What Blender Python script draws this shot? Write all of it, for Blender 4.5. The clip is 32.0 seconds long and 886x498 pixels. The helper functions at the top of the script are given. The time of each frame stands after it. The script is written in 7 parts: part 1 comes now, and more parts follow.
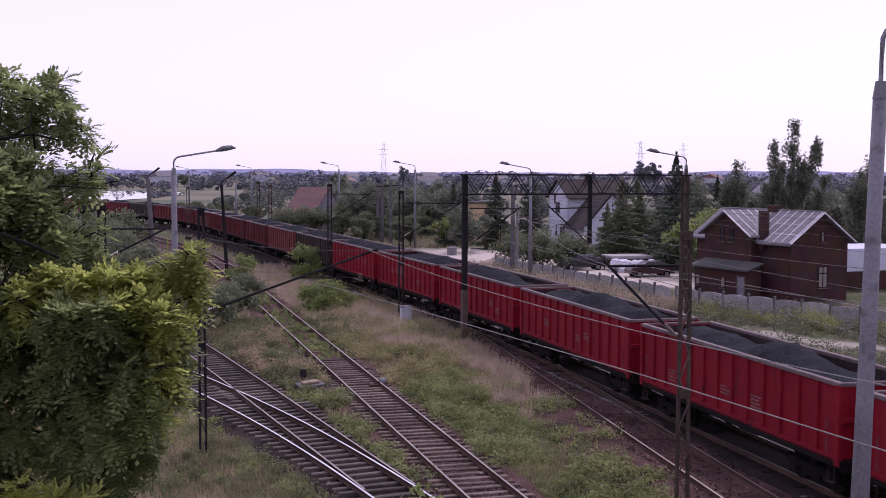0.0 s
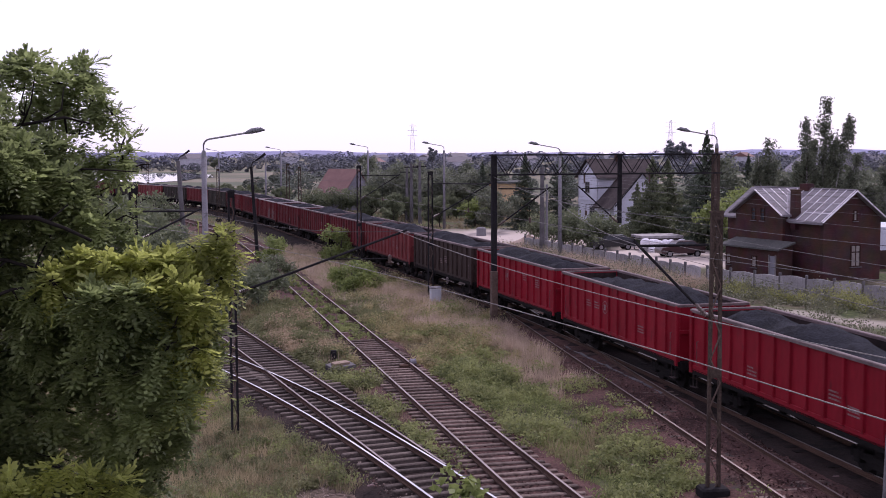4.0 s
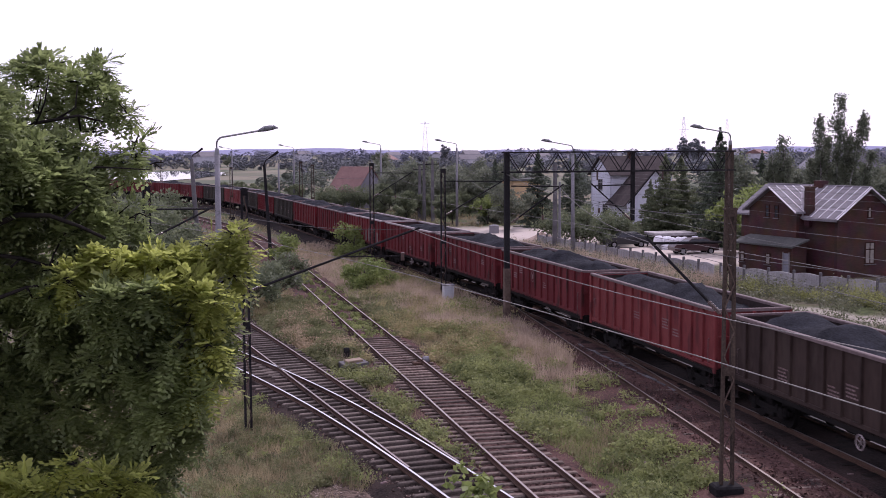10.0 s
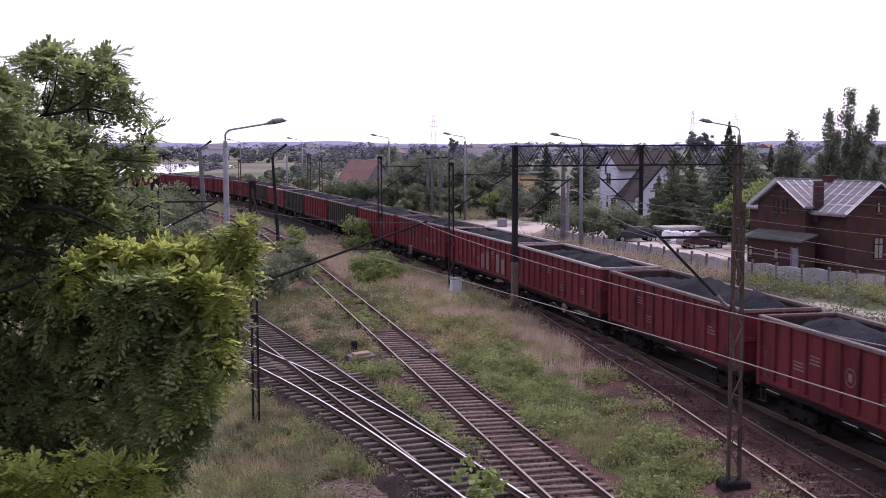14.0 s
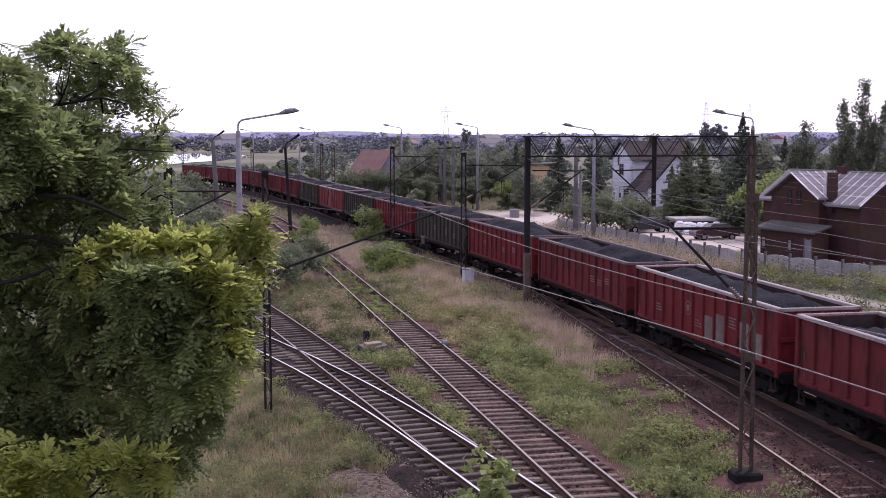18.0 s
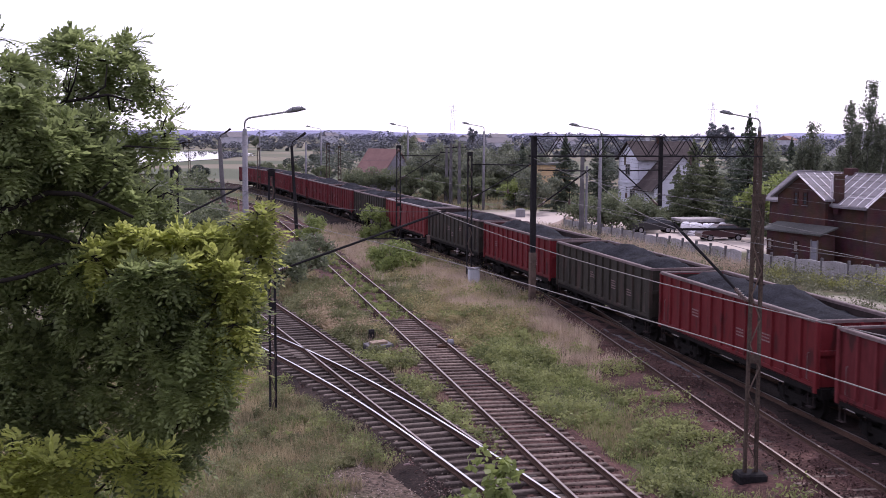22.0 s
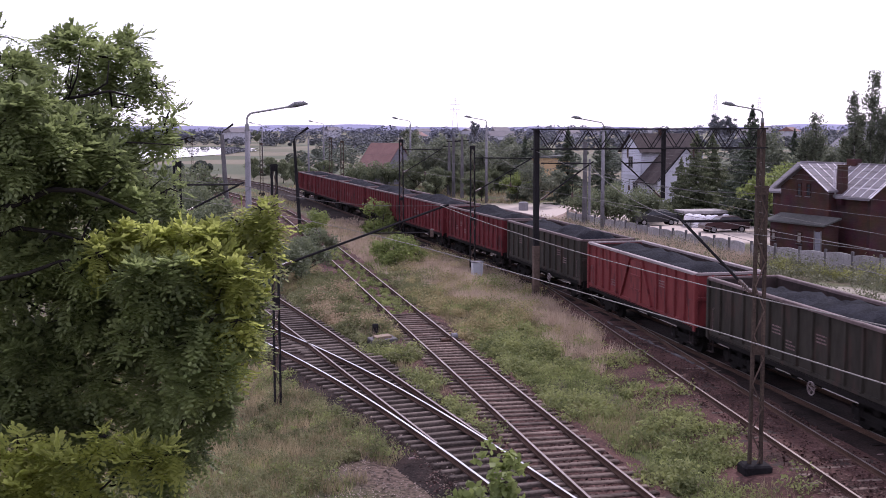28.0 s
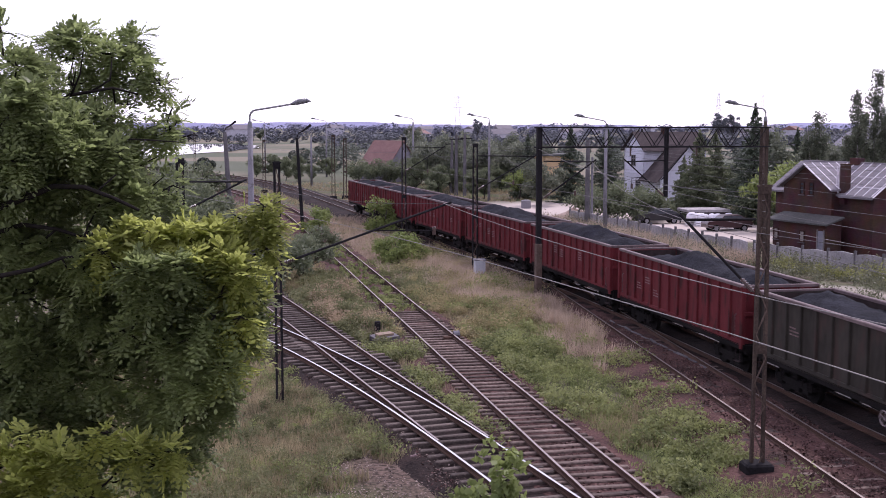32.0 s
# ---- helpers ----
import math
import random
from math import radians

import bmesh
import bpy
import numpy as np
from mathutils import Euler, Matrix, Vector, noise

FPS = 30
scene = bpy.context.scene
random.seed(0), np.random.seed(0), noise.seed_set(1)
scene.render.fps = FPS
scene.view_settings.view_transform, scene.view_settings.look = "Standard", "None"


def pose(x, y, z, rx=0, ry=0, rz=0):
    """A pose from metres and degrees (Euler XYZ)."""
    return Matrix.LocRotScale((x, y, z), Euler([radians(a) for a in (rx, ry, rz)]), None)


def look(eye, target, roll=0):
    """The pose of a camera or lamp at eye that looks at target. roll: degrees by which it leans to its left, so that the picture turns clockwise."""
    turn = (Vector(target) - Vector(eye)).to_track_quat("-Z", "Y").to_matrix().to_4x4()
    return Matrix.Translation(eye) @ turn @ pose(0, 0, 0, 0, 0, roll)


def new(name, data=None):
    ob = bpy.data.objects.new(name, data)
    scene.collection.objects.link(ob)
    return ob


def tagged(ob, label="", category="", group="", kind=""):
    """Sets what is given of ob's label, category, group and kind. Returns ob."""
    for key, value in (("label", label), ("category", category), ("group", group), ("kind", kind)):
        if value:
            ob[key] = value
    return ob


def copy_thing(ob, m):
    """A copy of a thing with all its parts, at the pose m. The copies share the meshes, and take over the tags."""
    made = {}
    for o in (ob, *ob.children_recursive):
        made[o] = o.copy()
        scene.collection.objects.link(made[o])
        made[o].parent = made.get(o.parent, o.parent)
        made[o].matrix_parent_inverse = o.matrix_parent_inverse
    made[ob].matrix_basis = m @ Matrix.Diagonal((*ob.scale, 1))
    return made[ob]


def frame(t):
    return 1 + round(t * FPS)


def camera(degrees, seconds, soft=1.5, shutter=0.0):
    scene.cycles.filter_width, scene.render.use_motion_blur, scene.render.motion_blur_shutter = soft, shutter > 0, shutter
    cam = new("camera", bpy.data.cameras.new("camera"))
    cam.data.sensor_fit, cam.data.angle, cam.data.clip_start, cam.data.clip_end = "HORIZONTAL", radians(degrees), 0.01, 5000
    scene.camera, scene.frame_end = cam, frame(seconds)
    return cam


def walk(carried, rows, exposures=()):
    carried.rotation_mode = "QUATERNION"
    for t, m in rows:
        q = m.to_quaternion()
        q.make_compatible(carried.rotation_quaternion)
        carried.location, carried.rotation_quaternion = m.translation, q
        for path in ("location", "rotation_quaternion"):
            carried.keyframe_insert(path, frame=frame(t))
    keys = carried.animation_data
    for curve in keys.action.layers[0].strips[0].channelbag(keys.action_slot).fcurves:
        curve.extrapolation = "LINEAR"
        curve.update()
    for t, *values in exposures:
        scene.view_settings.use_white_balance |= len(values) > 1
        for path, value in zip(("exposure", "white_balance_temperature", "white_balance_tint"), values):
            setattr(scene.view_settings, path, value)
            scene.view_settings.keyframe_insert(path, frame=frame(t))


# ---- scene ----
# The camera stands on a footbridge and is turned by hand.
EYE_Z = 8.82
TURNS = [
    (0, -3.569, 3.670, 0.167), (0.5, -3.114, 3.556, 0.317), (1, -2.855, 3.859, 0.943), (1.5, -2.664, 4.154, 0.838),
    (2, -2.487, 4.387, 0.585), (2.5, -2.235, 4.404, 0.077), (3, -2.149, 4.263, -0.253), (3.5, -2.194, 4.347, -0.399),
    (5.5, -1.923, 5.321, 0.616), (6, -1.864, 5.278, 0.340), (6.5, -1.789, 4.930, -0.415), (7, -1.631, 4.666, -0.510),
    (7.5, -1.535, 4.696, -0.327), (8, -1.496, 4.808, -0.354), (8.5, -1.499, 4.804, -0.310), (9, -1.504, 4.790, -0.316),
    (9.5, -1.521, 4.749, -0.369), (10, -1.531, 4.712, -0.340), (10.5, -1.481, 4.782, -0.305), (11, -1.381, 4.787, -0.296),
    (11.5, -1.353, 4.816, -0.220), (12, -1.288, 4.940, -0.099), (12.5, -1.203, 5.018, 0.005), (13, -1.105, 5.112, -0.091),
    (13.5, -1.108, 5.067, -0.154), (14, -1.149, 5.026, -0.148), (14.5, -1.122, 5.031, -0.185), (16.5, -0.905, 5.194, -0.167),
    (17, -0.840, 5.249, -0.068), (17.5, -0.722, 5.341, -0.053), (18, -0.556, 5.488, -0.021), (18.5, -0.468, 5.507, -0.088),
    (19, -0.475, 5.441, 0.036), (19.5, -0.475, 5.431, 0.092), (20, -0.415, 5.540, 0.202), (20.5, -0.312, 5.662, 0.310),
    (21, -0.304, 5.623, 0.242), (21.5, -0.293, 5.579, 0.198), (22, -0.280, 5.528, 0.309), (22.5, -0.213, 5.613, 0.228),
    (23, -0.149, 5.685, 0.277), (23.5, -0.173, 5.708, 0.299), (24, -0.167, 5.714, 0.326), (24.5, -0.080, 5.749, 0.451),
    (25, -0.010, 5.850, 0.457), (25.5, 0.017, 5.866, 0.150), (27.5, -0.092, 5.818, -0.006), (28, -0.121, 5.825, -0.136),
    (28.5, -0.149, 5.836, -0.076), (29, -0.156, 5.865, -0.066), (29.5, -0.094, 5.969, 0.070), (30, -0.009, 6.038, 0.103),
    (30.5, 0.029, 6.007, 0.053), (31, -0.001, 5.958, 0.050), (31.5, -0.012, 5.924, 0.053), (32, -0.004, 5.932, 0.034)
]
cam = camera(40.85, 32.0, soft=0.9, shutter=0.4)
walk(cam, [(t, pose(0, 0, EYE_Z, 90 - tilt, 0, pan) @ pose(0, 0, 0, 0, 0, lean)) for t, pan, tilt, lean in TURNS],
     exposures=[(0.0, -0.36, 5900, 36), (1.5, -0.26, 5950, 35), (3.5, -0.24, 5980, 33), (6.0, -0.02, 6050, 30), (7.0, -0.13, 6050, 30), (11.0, -0.09, 6040, 29), (14.0, -0.03, 6030, 28), (20.0, 0.04, 6010, 28), (32.0, 0.10, 6000, 28)])

# ---- light: hazy summer sun, ahead and to the right ----
SUN_TURN, SUN_HIGH = radians(32), radians(50)
world = bpy.data.worlds.new("hazy_sky")
scene.world = world
world.use_nodes = True
sky = world.node_tree.nodes.new("ShaderNodeTexSky")
sky.sky_type, sky.sun_disc = "NISHITA", False
sky.sun_elevation, sky.sun_rotation = SUN_HIGH, SUN_TURN
sky.air_density, sky.dust_density, sky.ozone_density, sky.altitude = 1.0, 1.5, 1.0, 100
haze = world.node_tree.nodes.new("ShaderNodeMix")
haze.data_type = "RGBA"
where = world.node_tree.nodes.new("ShaderNodeTexCoord")
split = world.node_tree.nodes.new("ShaderNodeSeparateXYZ")
layer = world.node_tree.nodes.new("ShaderNodeMapRange")
layer.inputs["From Min"].default_value, layer.inputs["From Max"].default_value = 0.1, 0.9
layer.inputs["To Min"].default_value, layer.inputs["To Max"].default_value = 0.75, 0.72
world.node_tree.links.new(where.outputs["Generated"], split.inputs[0])
world.node_tree.links.new(split.outputs[2], layer.inputs["Value"])
world.node_tree.links.new(layer.outputs[0], haze.inputs["Factor"])
haze.inputs[7].default_value = (9.1, 8.85, 9.7, 1)
back = world.node_tree.nodes["Background"]
back.inputs["Strength"].default_value = 0.15
world.node_tree.links.new(sky.outputs[0], haze.inputs[6])
world.node_tree.links.new(haze.outputs[2], back.inputs[0])
sun = new("sun", bpy.data.lights.new("sun", "SUN"))
sun.data.energy, sun.data.angle, sun.data.color = 2.7, radians(3.0), (1.0, 0.95, 0.88)
sun.matrix_world = look((0, 0, 0), (-math.sin(SUN_TURN) * math.cos(SUN_HIGH), -math.cos(SUN_TURN) * math.cos(SUN_HIGH), -math.sin(SUN_HIGH)))

# ---- materials ----
def surface(name, low, high, rough=0.8, metal=0.0, grain=8.0, patch=0.6, bump=0.3, vary=0.0, stain=None, stain_at=0.62, streak=1.0, gloss=0.5):
    """Two colours mixed by coarse and fine noise; vary: a difference from object to object; stain: a third colour in patches."""
    m = bpy.data.materials.new(name)
    m.use_nodes = True
    nodes, link = m.node_tree.nodes, m.node_tree.links.new
    b = nodes["Principled BSDF"]
    b.inputs["Roughness"].default_value, b.inputs["Metallic"].default_value = rough, metal
    b.inputs["Specular IOR Level"].default_value = gloss
    co = nodes.new("ShaderNodeTexCoord")
    scale = nodes.new("ShaderNodeMapping")
    scale.inputs["Scale"].default_value = (1, 1, streak)
    link(co.outputs["Object"], scale.inputs["Vector"])
    info = nodes.new("ShaderNodeObjectInfo")
    shift = nodes.new("ShaderNodeVectorMath")
    shift.operation = "MULTIPLY_ADD"
    shift.inputs[1].default_value = (1, 1, 1)
    big = nodes.new("ShaderNodeCombineXYZ")
    far = nodes.new("ShaderNodeMath")
    far.operation, far.inputs[1].default_value = "MULTIPLY", 37.0
    link(info.outputs["Random"], far.inputs[0])
    for k in range(3):
        link(far.outputs[0], big.inputs[k])
    link(scale.outputs[0], shift.inputs[0])
    link(big.outputs[0], shift.inputs[2])
    def grainy(size, detail):
        n = nodes.new("ShaderNodeTexNoise")
        n.inputs["Scale"].default_value, n.inputs["Detail"].default_value = size, detail
        link(shift.outputs[0], n.inputs["Vector"])
        return n
    fine, coarse = grainy(grain, 5), grainy(patch, 3)
    mean = nodes.new("ShaderNodeMath")
    mean.operation = "ADD"
    link(fine.outputs["Fac"], mean.inputs[0])
    link(coarse.outputs["Fac"], mean.inputs[1])
    ramp = nodes.new("ShaderNodeMapRange")
    ramp.inputs["From Min"].default_value, ramp.inputs["From Max"].default_value = 0.7, 1.3
    link(mean.outputs[0], ramp.inputs["Value"])
    mix = nodes.new("ShaderNodeMix")
    mix.data_type = "RGBA"
    link(ramp.outputs[0], mix.inputs["Factor"])
    mix.inputs[6].default_value, mix.inputs[7].default_value = (*low, 1), (*high, 1)
    out = mix.outputs[2]
    if stain:
        spot = grainy(patch * 3.1, 6)
        edge = nodes.new("ShaderNodeMapRange")
        edge.inputs["From Min"].default_value, edge.inputs["From Max"].default_value = stain_at - 0.05, stain_at + 0.05
        link(spot.outputs["Fac"], edge.inputs["Value"])
        over = nodes.new("ShaderNodeMix")
        over.data_type = "RGBA"
        link(edge.outputs[0], over.inputs["Factor"])
        link(out, over.inputs[6])
        over.inputs[7].default_value = (*stain, 1)
        out = over.outputs[2]
    if vary:
        hsv = nodes.new("ShaderNodeHueSaturation")
        lift = nodes.new("ShaderNodeMapRange")
        lift.inputs["To Min"].default_value, lift.inputs["To Max"].default_value = 1 - vary, 1 + vary
        link(info.outputs["Random"], lift.inputs["Value"])
        link(lift.outputs[0], hsv.inputs["Value"])
        link(out, hsv.inputs["Color"])
        out = hsv.outputs[0]
    link(out, b.inputs["Base Color"])
    if bump:
        bp = nodes.new("ShaderNodeBump")
        bp.inputs["Strength"].default_value, bp.inputs["Distance"].default_value = bump, 0.03
        link(fine.outputs["Fac"], bp.inputs["Height"])
        link(bp.outputs[0], b.inputs["Normal"])
    return m


def foliage(name, low, high, glow=0.35, rough=0.55):
    """Leaves: each one its own shade, a little light passes through."""
    m = bpy.data.materials.new(name)
    m.use_nodes = True
    nodes, link = m.node_tree.nodes, m.node_tree.links.new
    b = nodes["Principled BSDF"]
    b.inputs["Roughness"].default_value = rough
    b.inputs["Specular IOR Level"].default_value = 0.3
    geo = nodes.new("ShaderNodeNewGeometry")
    co = nodes.new("ShaderNodeTexCoord")
    n = nodes.new("ShaderNodeTexNoise")
    n.inputs["Scale"].default_value = 0.9
    link(co.outputs["Object"], n.inputs["Vector"])
    drift = nodes.new("ShaderNodeMapRange")
    drift.inputs["From Min"].default_value, drift.inputs["From Max"].default_value = 0.32, 0.68
    link(n.outputs["Fac"], drift.inputs["Value"])
    add = nodes.new("ShaderNodeMath")
    add.operation, add.inputs[1].default_value = "MULTIPLY_ADD", 0.8
    link(geo.outputs["Random Per Island"], add.inputs[0])
    link(drift.outputs[0], add.inputs[2])
    ramp = nodes.new("ShaderNodeMapRange")
    ramp.inputs["From Min"].default_value, ramp.inputs["From Max"].default_value = 0.15, 1.5
    link(add.outputs[0], ramp.inputs["Value"])
    mix = nodes.new("ShaderNodeMix")
    mix.data_type = "RGBA"
    link(ramp.outputs[0], mix.inputs["Factor"])
    mix.inputs[6].default_value, mix.inputs[7].default_value = (*low, 1), (*high, 1)
    link(mix.outputs[2], b.inputs["Base Color"])
    tr = nodes.new("ShaderNodeBsdfTranslucent")
    link(mix.outputs[2], tr.inputs["Color"])
    both = nodes.new("ShaderNodeMixShader")
    both.inputs[0].default_value = glow
    link(b.outputs[0], both.inputs[1])
    link(tr.outputs[0], both.inputs[2])
    link(both.outputs[0], nodes["Material Output"].inputs[0])
    return m


def ground_surface():
    """Dry grass, green growth, bare soil and fields, by noise and by the sheet's painted zones."""
    m = bpy.data.materials.new("meadow_ground")
    m.use_nodes = True
    nodes, link = m.node_tree.nodes, m.node_tree.links.new
    b = nodes["Principled BSDF"]
    b.inputs["Roughness"].default_value = 0.95
    b.inputs["Specular IOR Level"].default_value = 0.15
    co = nodes.new("ShaderNodeTexCoord")
    def grainy(size, detail=5):
        n = nodes.new("ShaderNodeTexNoise")
        n.inputs["Scale"].default_value, n.inputs["Detail"].default_value = size, detail
        link(co.outputs["Object"], n.inputs["Vector"])
        return n.outputs["Fac"]
    def band(value, lo, hi):
        r = nodes.new("ShaderNodeMapRange")
        r.inputs["From Min"].default_value, r.inputs["From Max"].default_value = lo, hi
        link(value, r.inputs["Value"])
        return r.outputs[0]
    def blend(fac, a, c):
        x = nodes.new("ShaderNodeMix")
        x.data_type = "RGBA"
        link(fac, x.inputs["Factor"])
        for socket, v in ((x.inputs[6], a), (x.inputs[7], c)):
            if isinstance(v, tuple):
                socket.default_value = (*v, 1)
            else:
                link(v, socket)
        return x.outputs[2]
    fine = grainy(3.0, 8)
    dry = blend(band(fine, 0.3, 0.7), (0.040, 0.035, 0.022), (0.125, 0.105, 0.068))
    green = blend(band(fine, 0.3, 0.7), (0.026, 0.034, 0.012), (0.080, 0.098, 0.034))
    grass = blend(band(grainy(0.16), 0.44, 0.56), dry, green)
    soil = blend(band(grainy(7.0, 8), 0.38, 0.62), (0.026, 0.017, 0.014), (0.135, 0.092, 0.076))
    zone = nodes.new("ShaderNodeVertexColor")
    zone.layer_name = "zone"
    parts = nodes.new("ShaderNodeSeparateColor")
    link(zone.outputs["Color"], parts.inputs[0])
    sandy = (0.42, 0.36, 0.32)
    field = blend(band(grainy(0.012, 2), 0.45, 0.55), (0.085, 0.094, 0.062), (0.165, 0.145, 0.105))
    out = blend(parts.outputs["Blue"], grass, field)
    out = blend(parts.outputs["Red"], out, soil)
    out = blend(parts.outputs["Green"], out, sandy)
    link(out, b.inputs["Base Color"])
    bp = nodes.new("ShaderNodeBump")
    bp.inputs["Strength"].default_value, bp.inputs["Distance"].default_value = 0.6, 0.08
    link(fine, bp.inputs["Height"])
    link(bp.outputs[0], b.inputs["Normal"])
    return m


GROUND = ground_surface()
BALLAST = surface("brown_ballast", (0.010, 0.0055, 0.005), (0.122, 0.066, 0.058), 0.95, grain=13, patch=0.5, bump=1.0, gloss=0.1, stain=(0.045, 0.036, 0.032), stain_at=0.64)
# Coal dust plus painted shade, under the train and between siding sleepers.
BALLAST_DARK = surface("dusted_shaded_ballast", (0.005, 0.004, 0.004), (0.040, 0.027, 0.024), 0.95, grain=13, patch=0.5, bump=1.0, gloss=0.1)
RAIL_SIDE = surface("rusty_rail", (0.04, 0.024, 0.018), (0.09, 0.052, 0.038), 0.9, grain=20, gloss=0.15)
RAIL_TOP = surface("worn_rail_head", (0.50, 0.49, 0.50), (0.68, 0.67, 0.68), 0.3, 1.0, grain=20, bump=0.05)
RAIL_DULL = surface("dull_rail_head", (0.16, 0.13, 0.12), (0.26, 0.22, 0.20), 0.5, 0.8, grain=20, bump=0.05)
SLEEPER = surface("weathered_sleeper", (0.050, 0.035, 0.029), (0.175, 0.130, 0.110), 0.9, grain=9, vary=0.35, gloss=0.2)
TIMBER = surface("tarred_timber", (0.038, 0.029, 0.026), (0.135, 0.106, 0.092), 0.9, grain=16, vary=0.35, gloss=0.2)
COAL = surface("coal", (0.004, 0.0042, 0.006), (0.025, 0.026, 0.034), 0.95, grain=14, patch=1.5, bump=1.0, gloss=0.08)
STEEL_DARK = surface("dark_running_gear", (0.005, 0.0045, 0.0045), (0.015, 0.0125, 0.012), 0.9, grain=14, gloss=0.1)
MAST = surface("brown_painted_lattice", (0.028, 0.020, 0.017), (0.090, 0.066, 0.052), 0.9, grain=14, patch=1.2, gloss=0.1)
LEG_CASING = surface("rust_stained_casing", (0.06, 0.042, 0.034), (0.13, 0.095, 0.078), 0.9, grain=9, patch=1.0, gloss=0.1)
MAST_DARK = surface("dark_mast_steel", (0.010, 0.009, 0.010), (0.026, 0.024, 0.026), 0.9, grain=14, gloss=0.1)
CONCRETE = surface("grey_concrete", (0.135, 0.13, 0.142), (0.225, 0.215, 0.235), 0.9, grain=18, patch=1.0, stain=(0.115, 0.11, 0.115), gloss=0.2)
CONCRETE_DARK = surface("weathered_dark_concrete", (0.075, 0.07, 0.073), (0.15, 0.14, 0.145), 0.9, grain=18, patch=1.0, gloss=0.15)
LAMP_STEEL = surface("galvanised_arm", (0.16, 0.155, 0.16), (0.26, 0.25, 0.26), 0.5, 0.6, grain=20)
LAMP_HEAD = surface("grey_lamp_housing", (0.10, 0.10, 0.11), (0.18, 0.18, 0.19), 0.5, grain=20)
WIRE = surface("bright_copper_wire", (0.15, 0.135, 0.13), (0.23, 0.21, 0.205), 0.6, 0.3, grain=20, bump=0)
WIRE_DARK = surface("dark_wire", (0.06, 0.055, 0.055), (0.12, 0.11, 0.11), 0.6, 0.3, grain=20, bump=0)
BARK = surface("bark", (0.022, 0.018, 0.016), (0.06, 0.05, 0.042), 0.95, grain=9, streak=0.3, bump=0.8)
INSULATOR = surface("brown_insulator", (0.05, 0.03, 0.025), (0.09, 0.05, 0.04), 0.3, grain=20)

# ---- building blocks ----
class Shape:
    """Gathers the faces of one mesh."""
    def __init__(self):
        self.v, self.f, self.m = [], [], []

    def add(self, verts, faces, slot=0):
        n = len(self.v)
        self.v += [tuple(p) for p in verts]
        self.f += [tuple(n + i for i in q) for q in faces]
        self.m += [slot] * len(faces)
        return self

    def box(self, lo, hi, m=None, slot=0, cut=0.0):
        (x0, y0, z0), (x1, y1, z1) = lo, hi
        c = cut
        if c:
            ring = [(x0 + c, y0), (x1 - c, y0), (x1, y0 + c), (x1, y1 - c), (x1 - c, y1), (x0 + c, y1), (x0, y1 - c), (x0, y0 + c)]
            vs = [(x, y, z0) for x, y in ring] + [(x, y, z1 - c) for x, y in ring]
            mx, my = (x0 + x1) / 2, (y0 + y1) / 2
            fx = (x1 - x0 - 2 * c) / max(x1 - x0, 1e-6)
            fy = (y1 - y0 - 2 * c) / max(y1 - y0, 1e-6)
            vs += [(mx + (x - mx) * fx, my + (y - my) * fy, z1) for x, y in ring]
            fs = [(i, (i + 1) % 8, 8 + (i + 1) % 8, 8 + i) for i in range(8)] + [(8 + i, 8 + (i + 1) % 8, 16 + (i + 1) % 8, 16 + i) for i in range(8)]
            fs += [tuple(range(7, -1, -1)), tuple(range(16, 24))]
        else:
            vs = [(x0, y0, z0), (x1, y0, z0), (x1, y1, z0), (x0, y1, z0), (x0, y0, z1), (x1, y0, z1), (x1, y1, z1), (x0, y1, z1)]
            fs = [(3, 2, 1, 0), (4, 5, 6, 7), (0, 1, 5, 4), (1, 2, 6, 5), (2, 3, 7, 6), (3, 0, 4, 7)]
        if m is not None:
            vs = [tuple(m @ Vector(p)) for p in vs]
        return self.add(vs, fs, slot)

    def rod(self, a, b, r0, r1=None, sides=6, slot=0, caps=True):
        a, b = Vector(a), Vector(b)
        r1 = r0 if r1 is None else r1
        q = (b - a).to_track_quat("Z", "Y")
        ring = [Vector((math.cos(2 * math.pi * (i + 0.5) / sides), math.sin(2 * math.pi * (i + 0.5) / sides), 0)) for i in range(sides)]
        vs = [a + q @ (p * r0) for p in ring] + [b + q @ (p * r1) for p in ring]
        fs = [(i, (i + 1) % sides, sides + (i + 1) % sides, sides + i) for i in range(sides)]
        if caps:
            fs += [tuple(range(sides - 1, -1, -1)), tuple(range(sides, 2 * sides))]
        return self.add(vs, fs, slot)

    def tube(self, points, radii, sides=6, slot=0):
        """One closed tube through points."""
        pts = [Vector(p) for p in points]
        n = len(pts)
        vs, fs = [], []
        for i, p in enumerate(pts):
            q = (pts[min(i + 1, n - 1)] - pts[max(i - 1, 0)]).to_track_quat("Z", "Y")
            for k in range(sides):
                a = 2 * math.pi * (k + 0.5) / sides
                vs.append(p + q @ Vector((math.cos(a) * radii[i], math.sin(a) * radii[i], 0)))
        for i in range(n - 1):
            fs += [(i * sides + k, i * sides + (k + 1) % sides, (i + 1) * sides + (k + 1) % sides, (i + 1) * sides + k) for k in range(sides)]
        fs += [tuple(range(sides - 1, -1, -1)), tuple(range((n - 1) * sides, n * sides))]
        return self.add(vs, fs, slot)

    def line(self, points, r, sides=4, slot=0):
        return self.tube(points, [r] * len(points), sides, slot)

    def mesh(self, name, *materials, smooth=False):
        d = bpy.data.meshes.new(name)
        d.from_pydata(self.v, [], self.f)
        for x in materials:
            d.materials.append(x)
        if len(materials) > 1:
            d.polygons.foreach_set("material_index", self.m)
        if smooth:
            d.polygons.foreach_set("use_smooth", [True] * len(self.f))
        d.update()
        return d


